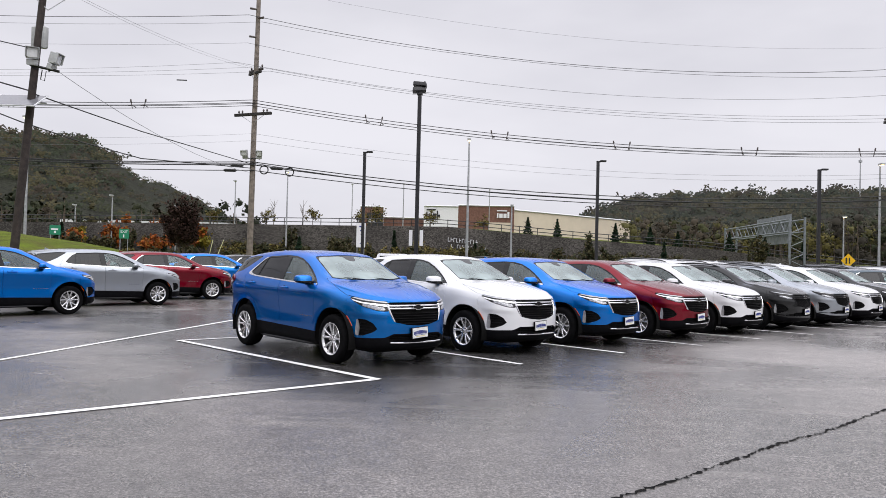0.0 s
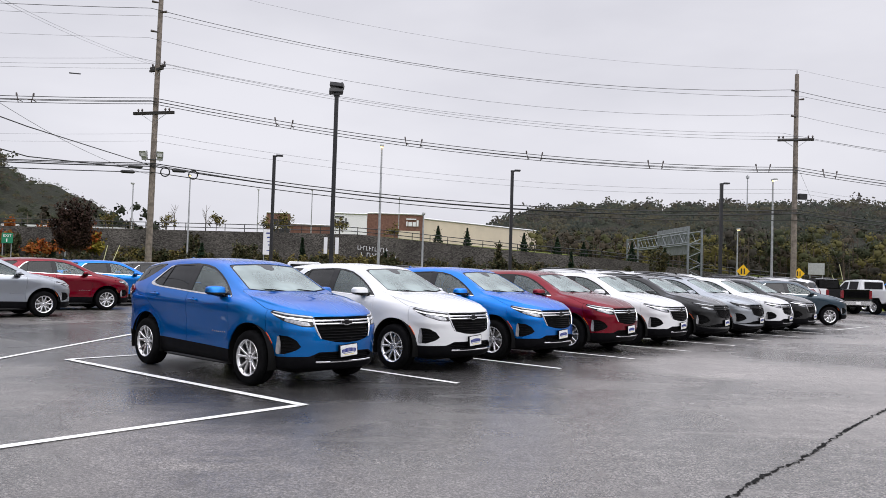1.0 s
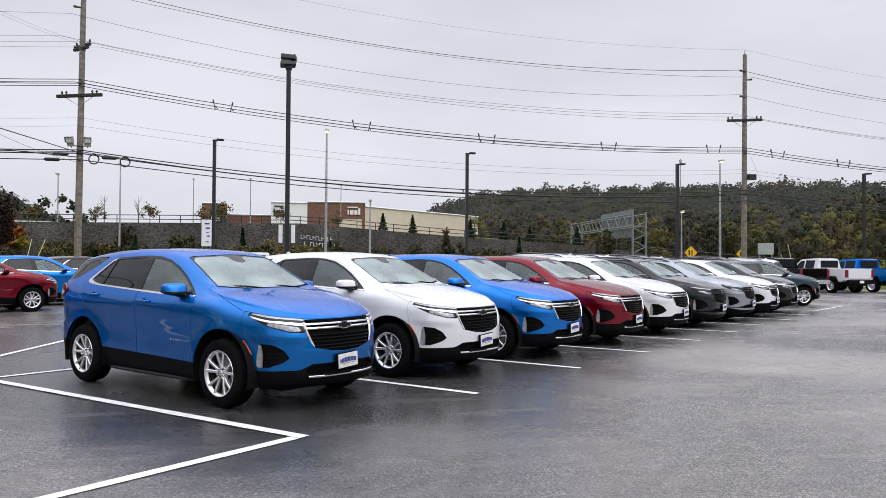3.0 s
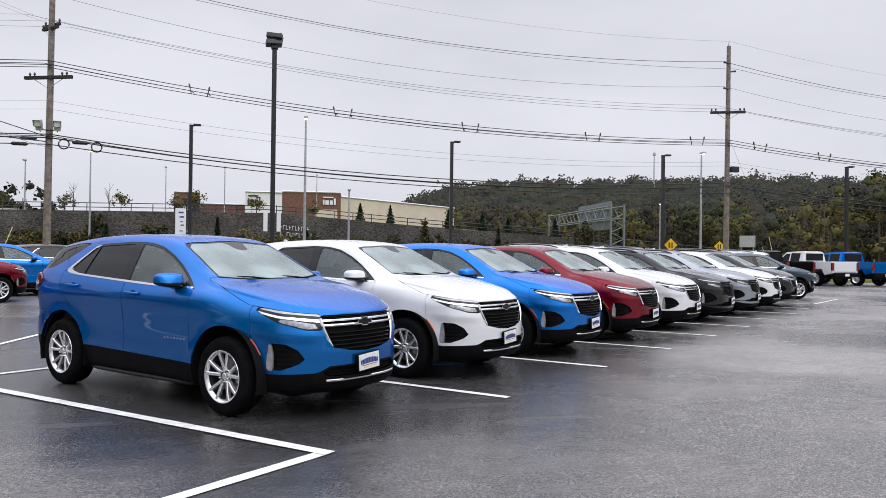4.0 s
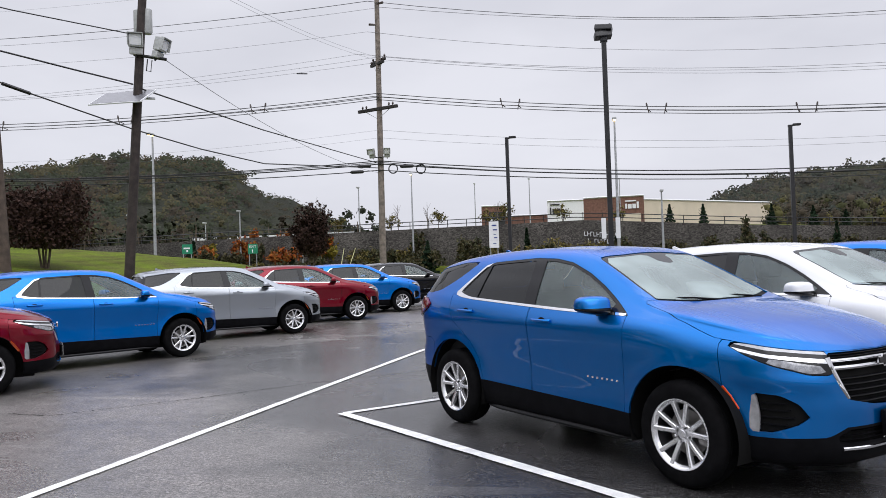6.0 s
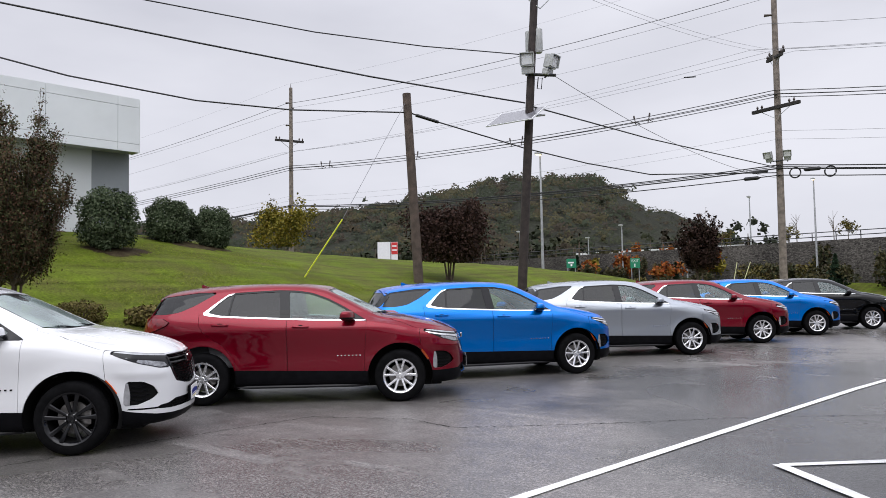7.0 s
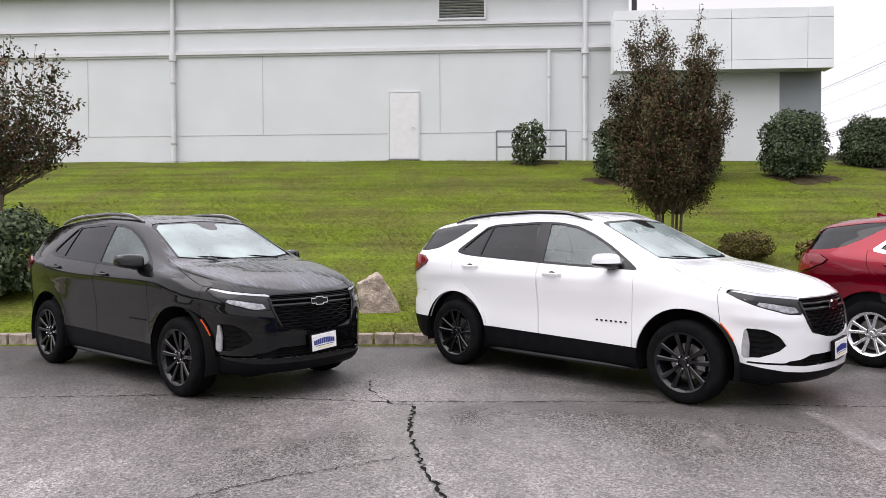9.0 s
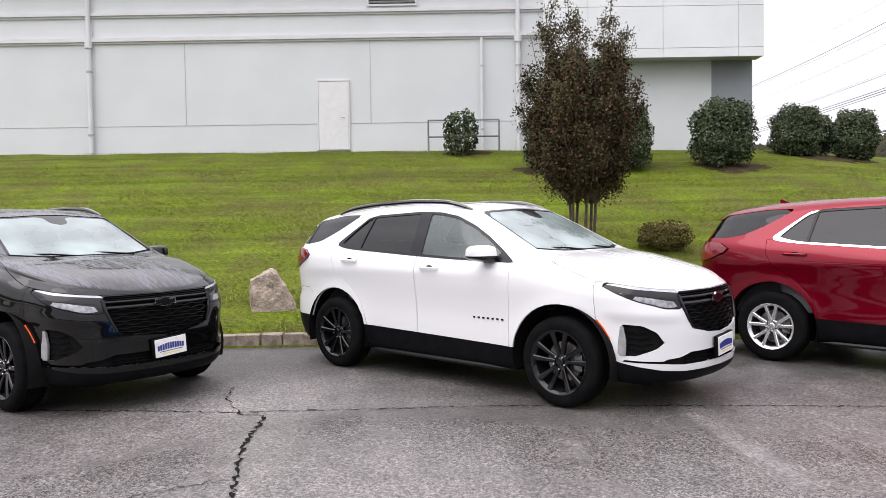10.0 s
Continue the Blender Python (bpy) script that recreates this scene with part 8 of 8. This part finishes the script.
# two lines of raised letters on the wall, as plain bars
lettering = thing("wall_lettering", None, "two lines of pale raised letters on the retaining wall", "lettering")
for x0, count, z, h in ((-3.77, 11, 4.42, 0.56), (-3.3, 13, 3.58, 0.52)):
    for k in range(count):
        if count == 13 and k in (1, 9):
            continue
        x = x0 + 0.37 * k
        y = 99 + 0.09 * x + 0.5 * z / 6.4 - 0.06
        bm = bmesh.new()
        box(bm, (-0.13, -0.05, 0), (-0.06, 0.05, h), 0.01, Matrix.Translation((x, y, z - 0.03 * k)))
        box(bm, (-0.06, -0.05, (h - 0.09) * (k % 3) / 2), (0.13, 0.05, (h - 0.09) * (k % 3) / 2 + 0.09), 0.01, Matrix.Translation((x, y, z - 0.03 * k)))
        part("letter_bar", bm, M_TRIMWALL, lettering)
# land behind the wall
bm = bmesh.new()
rows = []
for x in np.linspace(-150, 120, 28):
    t = float(wall_top(x))
    rows.append([bm.verts.new(p) for p in ((x, 99.9 + 0.09 * x, t - 0.06), (x, 130 + 0.09 * x, t + 1.5), (x, 420, t + 3.5))])
for a, b in zip(rows, rows[1:]):
    for k in range(2):
        bm.faces.new((a[k], b[k], b[k + 1], a[k + 1]))
tagged(part("terrace", bm, M_GRASS), "level ground behind the retaining wall", "ground", kind="structure")
fence = thing("guard_fence", None, "low dark fence along the top of the retaining wall", "fence")
for x in np.arange(-100, 70, 2.4):
    bm = bmesh.new()
    tube(bm, [(x, 100.2 + 0.09 * x, float(wall_top(x)) - 0.2), (x, 100.2 + 0.09 * x, float(wall_top(x)) + 1.0)], 0.05, 4)
    part("fence_post", bm, M_BLACKMETAL, fence)
for dz in (0.45, 0.95):
    bm = bmesh.new()
    tube(bm, [(x, 100.2 + 0.09 * x, float(wall_top(x)) + dz) for x in np.arange(-100, 70.1, 5)], 0.05, 4)
    part("fence_rail", bm, M_BLACKMETAL, fence)


def store(name, az0, az1, d0, d1, z0, z1, material, label, deep=30, cap=None):
    """A shop block seen between two bearings."""
    e = Vector((-1.29, 5.07, 0))
    a = e + Vector((math.sin(radians(az0)), math.cos(radians(az0)), 0)) * d0
    b = e + Vector((math.sin(radians(az1)), math.cos(radians(az1)), 0)) * d1
    s = thing(name, None, label, "building", "shops beyond the road")
    d = (b - a).normalized()
    back = Vector((-d.y, d.x, 0)) * deep
    bm = bmesh.new()
    lo = [bm.verts.new(p + Vector((0, 0, z0))) for p in (a, b, b + back, a + back)]
    hi = [bm.verts.new(p + Vector((0, 0, z1))) for p in (a, b, b + back, a + back)]
    bm.faces.new(hi)
    for k in range(4):
        bm.faces.new((lo[k], lo[(k + 1) % 4], hi[(k + 1) % 4], hi[k]))
    part("wall", bm, material, s)
    bm = bmesh.new()
    tube(bm, [p + Vector((0, 0, z1)) - back.normalized() * 0.1 for p in (a, b)], 0.22, 4)
    part("coping", bm, cap or M_TRIMWALL, s)
    return s, a, d


s, a, d = store("shop_front", -9.0, -7.2, 190, 190, 5, 15.9, M_BROWNBRICK, "brown brick shop block with a dark sign band")
s2, a2, d2 = store("shop_front", -7.2, -4.0, 196, 196, 5, 13.6, M_BROWNBRICK, "low brown brick shop front", 20)
s3, a3, d3 = store("shop_front", -4.0, -1.3, 186, 186, 5, 16.2, M_SIGNWHITE, "white panelled shop front with a black sign", 10)
s4, a4, d4 = store("shop_front", -1.3, 3.1, 188, 188, 5, 16.7, M_BROWNBRICK, "large brown brick shop block with a white sign")
s5, a5, d5 = store("shop_front", 3.1, 11.8, 192, 232, 5, 16.0, M_TAN, "long tan rendered side of a shop")


def shop_bars(host, a, d, items, material):
    for u0, u1, z0, z1 in items:
        bm = bmesh.new()
        n = Vector((d.y, -d.x, 0))
        p, q = a + d * u0 + n * 0.15, a + d * u1 + n * 0.15
        vs = [bm.verts.new(v) for v in (p + Vector((0, 0, z0)), q + Vector((0, 0, z0)), q + Vector((0, 0, z1)), p + Vector((0, 0, z1)))]
        r2 = bmesh.ops.extrude_face_region(bm, geom=[bm.faces.new(vs)])
        bmesh.ops.translate(bm, verts=[v for v in r2["geom"] if isinstance(v, bmesh.types.BMVert)], vec=n * 0.12)
        part("sign_bar", bm, material, host)


shop_bars(s3, a3, d3, [(0.6, 0.95, 12.9, 14.6), (1.2, 2.1, 12.9, 14.3), (2.3, 3.1, 12.9, 14.3), (3.3, 3.6, 12.9, 15.0), (3.6, 4.1, 13.4, 14.0), (0.7, 3.0, 15.1, 15.4)], M_SIGNBLACK)
shop_bars(s4, a4, d4, [(10.0, 10.4, 13.6, 14.8), (10.6, 11.5, 13.6, 14.7), (11.7, 12.5, 13.6, 14.7), (12.7, 13.2, 13.6, 15.2), (10.0, 12.6, 15.3, 15.6)], M_SIGNWHITE)
shop_bars(s4, a4, d4, [(8.0, 13.6, 6.0, 12.4)], M_TAN)
shop_bars(s, a, d, [(1.8, 5.9, 10.5, 14.3)], M_SIGNBLACK)
shop_bars(s, a, d, [(2.2, 2.7, 11.6, 12.5)], M_SIGNWHITE)
shop_bars(s, a, d, [(3.0, 3.5, 11.6, 12.5), (3.7, 4.2, 11.6, 12.5)], M_SIGNWHITE)
low = thing("roadside_building", None, "low red-brown building half hidden by autumn trees", "building")
bm = bmesh.new()
box(bm, (-66, 118, 2), (-40, 126, 6.6), 0.05)
part("wall", bm, M_BROWNBRICK, low)
bm = bmesh.new()
box(bm, (-67, 116.5, 6.6), (-39, 127, 7.1), 0.05)
part("roof", bm, M_TRIMWALL, low)

# hills
def hill(name, label, azs, els, ridge, near, centre, seed, leaves, trees, leaf, bare=None, per=52):
    az = np.linspace(azs[0], azs[-1], 170)
    el = pchip(azs, els, az)[:, 0]
    rr = np.concatenate([np.linspace(near, ridge, 36), np.linspace(ridge, ridge * 1.6, 5)[1:]])
    v = []
    tall = np.tan(np.radians(el)) * ridge
    rng2 = np.random.RandomState(seed)

    def height(a, q):
        h = np.interp(a, az, tall)
        k = np.clip((q - near) / (ridge - near), 0, 1)
        wob = 1 + 0.06 * np.sin(a * 0.9 + seed) * np.sin(q * 0.03) + 0.03 * np.sin(a * 2.3)
        return np.where(q <= ridge, h * (0.35 * k + 0.65 * k * k * (3 - 2 * k)) * wob, h * np.clip(1 - (q - ridge) / ridge, 0, 1)) + 1.5
    # Under trees the sheet is lifted into the crowns to keep gaps shallow.
    for a in az:
        for q in rr:
            v.append((centre[0] + q * math.sin(radians(a)), centre[1] + q * math.cos(radians(a)), float(height(a, q)) - 3.0 + (0.0 if bare is not None and bare(a, q) else 2.55 * leaf)))
    m = len(rr)
    f = [(i * m + j, i * m + j + 1, (i + 1) * m + j + 1, (i + 1) * m + j) for i in range(len(az) - 1) for j in range(m - 1)]
    tagged(new(name, mesh_of(name, v, f, M_HILL, True)), label, "hill", kind="structure")
    ta = rng2.uniform(azs[0], azs[-1], trees)
    tq = np.sqrt(rng2.uniform(near ** 2, (ridge * 1.04) ** 2, trees))
    tz = height(ta, tq) - 3.0
    px, py = centre[0] + tq * np.sin(np.radians(ta)), centre[1] + tq * np.cos(np.radians(ta))
    size = rng2.uniform(0.7, 1.35, len(ta)) * leaf
    if bare is not None:
        size = np.where(bare(ta, tq), size * 0.3, size)
    cs, ss, oo, nn, kinds = [], [], [], [], []
    for x, y, z, s in zip(px, py, tz, size):
        kind = rng2.randint(len(leaves))
        k = 7
        cl = rng2.normal(size=(k, 3)) * np.array([1.5, 1.5, 0.8]) * s
        cl[:, 2] += 2.5 * s
        dd = rng2.normal(size=(per // k * k, 3))
        dd /= np.linalg.norm(dd, axis=1)[:, None]
        dd[:, 2] = np.abs(dd[:, 2]) * 1.1 - 0.35
        lump = rng2.uniform(1.0, 1.45, (k, 1)) * s
        p = np.repeat(cl, per // k, 0) + dd * np.repeat(lump, per // k, 0) * rng2.uniform(0.70, 1.38, (len(dd), 1))
        cs.append(p + (x, y, z))
        home = np.array([centre[0] - x, centre[1] - y, 0.0])
        home = home / np.linalg.norm(home) * 0.55 + (0, 0, 0.75)
        oo.append(home * (2.2, 2.2, 0.3) + dd * 0.5)
        nn.append(home + dd * 0.45 + rng2.normal(size=dd.shape) * 0.10)
        kinds.append(np.full(len(p), kind))
        ss.append(np.full(len(p), 0.70 * s))
    c, s, oo = np.concatenate(cs), np.concatenate(ss), np.concatenate(oo)
    tagged(new(name.replace("hill", "wood"), quads("wood", c, s * rng2.uniform(0.6, 1.3, len(s)), leaves, seed, 0.8, 1.2, oo, np.concatenate(kinds), np.concatenate(nn))), "mixed autumn wood covering the hill", "wood", kind="stuff")


# Dark bare slope; shade between the crowns is put into this colour too.
M_HILL = mat("hill_ground_and_gaps", (0.025, 0.027, 0.018), 0.95, spec=0.1, second=(0.020, 0.021, 0.015), scale=0.05, fine=0.35, fine_scale=0.9, bump=0.6, bump_scale=0.8)
hill("hill_west", "steep wooded hill with a bare flank beyond the road", [-80, -68, -55.7, -42.8, -36, -31.6, -27.9, -26.0, -23.1, -20.4, -18.5, -14, -10], [3.0, 4.6, 5.0, 6.7, 7.9, 8.1, 7.2, 6.4, 5.4, 4.1, 3.2, 1.6, 0.4], 340, 150, (0, 5), 31, W_HILL, 3300, 0.95,
     lambda a, q: (a > -27.0) & (q > 225 - (a + 27) * 4), 63)
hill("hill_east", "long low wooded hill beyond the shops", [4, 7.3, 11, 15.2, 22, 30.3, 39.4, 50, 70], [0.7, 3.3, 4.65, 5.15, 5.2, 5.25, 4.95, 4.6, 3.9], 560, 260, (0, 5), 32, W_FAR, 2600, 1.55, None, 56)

# Never in view; added so the cars' sides mirror something darker than sky.
hill("hill_south", "unseen wooded rise added to darken reflections in the cars", [72, 95, 130, 160, 190, 220, 250], [3.6, 4.5, 5.5, 5.5, 4.5, 3.5, 3.0], 190, 80, (0, 5), 33, W_HILL, 120, 1.8)


def wood(label, n, az, dist, height, leaves, seed, per=300, leaf=0.42):
    """A roadside wood: trunks and clumped crowns, too many to count."""
    g = np.random.RandomState(seed)
    cs, ss, oo, nn, kinds, mid, homes = [], [], [], [], [], [], []
    bm = bmesh.new()
    for k in range(n):
        a, q = g.uniform(*az), g.uniform(*dist)
        x, y = q * math.sin(radians(a)), 5 + q * math.cos(radians(a))
        t = g.uniform(*height)
        kind = g.randint(len(leaves))
        z0 = float(np.interp(x, [-60, 0, 30, 60], [2.5, 1.5, 0.6, 0.3]))
        tube(bm, [(x, y, z0 - 0.5), (x + g.uniform(-0.4, 0.4), y, z0 + t * 0.8)], [0.2, 0.06], 5)
        for j in range(3):
            sx = x + g.uniform(-2.5, 2.5)
            tube(bm, [(sx, y - 2 + j, z0 - 0.5), (sx + g.uniform(-0.7, 0.7), y - 2 + j, z0 + t * g.uniform(0.6, 0.95))], [0.11, 0.03], 4)
        for j in range(13):
            h = g.uniform(0.12, 1.0)
            spread = t * 0.20 * (1.15 - abs(h - 0.55))
            c = np.array([x, y, z0 + t * h]) + g.normal(size=3) * np.array([spread, spread, 0.3])
            m = per // 13
            dd = g.normal(size=(m, 3))
            dd /= np.linalg.norm(dd, axis=1)[:, None]
            w = t * 0.075 * g.uniform(0.75, 1.25)
            cs.append(c + dd * np.array([1.2, 1.2, 1.0]) * w * g.uniform(0.7, 1.4, (m, 1)))
            home = np.array([-x, 5 - y, 0.0])
            home = home / np.linalg.norm(home) * 0.6 + (0, 0, 0.6)
            nn.append(home + dd * 0.6 + g.normal(size=dd.shape) * 0.15)
            homes.append(home)
            mid.append((c - (0, 0, t * 0.01), w * 0.85, kind))
            kinds.append(np.full(m, kind))
            oo.append(dd * 0.8 + (0, 0, 0.5) + g.normal(size=dd.shape) * 0.5)
            ss.append(np.full(m, leaf))
    c, s, oo = np.concatenate(cs), np.concatenate(ss), np.concatenate(oo)
    host = tagged(new("roadside_wood"), label, "wood", kind="stuff")
    part("trunks", bm, M_BARK, host)
    part_mesh("leaves", quads("leaves", c, s * g.uniform(0.6, 1.4, len(s)), leaves, seed, 1, 1.2, oo, np.concatenate(kinds), np.concatenate(nn)), host)
    part_mesh("inner_crown", cores("inner_crown", [q[0] for q in mid], [q[1] for q in mid], leaves, [q[2] for q in mid], seed, homes), host)


wood("autumn wood beside the road past the car park", 120, (35, 64), (98, 150), (8.5, 12.6), W_ROAD, 41, 720, 0.27)
wood("lower autumn wood beside the sign gantry", 90, (20, 36), (135, 185), (7.0, 12.0), W_ROAD, 44, 620, 0.31)
wood("mixed wood below the east hill", 150, (10.5, 30), (185, 250), (8, 15), W_ROAD, 42, 420, 0.42)
wood("green trees below the west hill", 60, (-50, -17), (112, 150), (4, 8), W_HILL, 43, 220, 0.5)


def small_tree(x, y, z, tall, wide, leaves, label, seed, conifer=False, count=700, leaf=0.22):
    g = np.random.RandomState(seed)
    t = thing("tree", Matrix.Translation((x, y, z)), label, "tree")
    bm = bmesh.new()
    tube(bm, [(0, 0, -0.3), (0, 0, tall * 0.9)], [0.09 * tall / 4, 0.02], 6)
    for k in range(7):
        a, h = g.uniform(0, math.tau), g.uniform(0.3, 0.75) * tall
        tube(bm, [(0, 0, h), (wide * 0.35 * math.cos(a), wide * 0.35 * math.sin(a), h + 0.15 * tall)], [0.04, 0.012], 4)
    part("trunk", bm, M_BARK, t)
    if conifer:
        h = g.uniform(0.05, 1.0, count)
        a = g.uniform(0, math.tau, count)
        rad = (1 - h) * wide / 2 * (0.75 + 0.25 * np.sin(h * 40)) * np.sqrt(g.uniform(0.2, 1, count))
        c = np.column_stack([rad * np.cos(a), rad * np.sin(a), h * tall])
    else:
        k = 12
        cl = g.normal(size=(k, 3)) * np.array([wide * 0.22, wide * 0.22, tall * 0.16]) + (0, 0, tall * 0.62)
        c = np.repeat(cl, count // k, 0) + g.normal(size=(count // k * k, 3)) * np.array([wide, wide, tall]) * 0.085
    part_mesh("crown", quads("crown", c, leaf * g.uniform(0.6, 1.3, len(c)), leaves, seed), t)


g = random.Random(8)
for k in range(12):
    a, q = -g.uniform(21.5, 31.0), g.uniform(92, 108)
    x, y = q * math.sin(radians(a)), 5 + q * math.cos(radians(a))
    small_tree(x, y, ground_z(x, y) + 0.2, g.uniform(2.8, 4.6), g.uniform(2.2, 3.6), L_ORANGE if k % 4 else L_YELLOW, "small orange-red autumn tree beside the road", 100 + k, False, 700, 0.30)
for k in range(26):
    x = g.uniform(-62, 40)
    y = 94.5 + 0.09 * x + g.uniform(-3.5, 2.5)
    kind = k % 3
    small_tree(x, y, ground_z(x, y), g.uniform(2.2, 4.6), g.uniform(1.6, 3.2), (L_FIR, L_WOOD, L_HILL)[kind], ("small dark conifer in front of the retaining wall", "small yellowing tree in front of the retaining wall", "small green tree in front of the retaining wall")[kind], 140 + k, kind == 0, 800, 0.26)
for k in range(78):
    x = g.uniform(-60, 34)
    y = 96.0 + 0.09 * x + g.uniform(-5.0, 1.5)
    small_tree(x, y, ground_z(x, y) - 0.3, g.uniform(1.5, 3.2), g.uniform(2.2, 4.4), (L_BROWNSHRUB, L_WOOD, L_HILL)[k % 3], ("brown autumn shrub in front of the retaining wall", "yellow-brown shrub in front of the retaining wall", "dark green shrub in front of the retaining wall")[k % 3], 300 + k, False, 700, 0.24)
for k in range(16):
    x = -44 + 6.2 * k + g.uniform(-2, 2)
    y = 106 + 0.09 * x + g.uniform(0, 8)
    kind = 1 if k < 8 else 0
    small_tree(x, y, float(wall_top(x)) + 0.2, g.uniform(2.2, 3.4), g.uniform(1.8, 2.6), (L_FIR, L_BROWNSHRUB)[kind], ("small conifer on top of the retaining wall", "thin yellowing tree on top of the retaining wall")[kind], 180 + k, kind == 0, 900 if kind == 0 else 300, 0.2)
for x, y, z, t in ((-31, 112, 6.2, 4.2), (-27, 114, 6.2, 4.6), (-17, 118, 6.6, 4.0)):
    bare = thing("bare_tree", Matrix.Translation((x, y, z)), "leafless young tree on top of the retaining wall", "tree")
    bm = bmesh.new()
    tube(bm, [(0, 0, -0.3), (0, 0, t)], [0.08, 0.015], 5)
    for k in range(16):
        a, h = g.uniform(0, math.tau), g.uniform(0.3, 0.85) * t
        tube(bm, [(0, 0, h), (0.6 * math.cos(a), 0.6 * math.sin(a), h + 0.22 * t)], [0.03, 0.01], 4)
    part("branches", bm, M_BARK, bare)
mast2 = thing("radio_mast", None, "slim radio mast on the far hill", "mast")
bm = bmesh.new()
tube(bm, [(238, 480, 44), (238, 480, 74)], [0.6, 0.3], 5)
part("mast_tube", bm, M_GALV, mast2)
bm = bmesh.new()
box(bm, (237.1, 479.3, 71.5), (238.9, 480.7, 73.2), 0.2)
part("aerial_drum", bm, M_GALV, mast2)
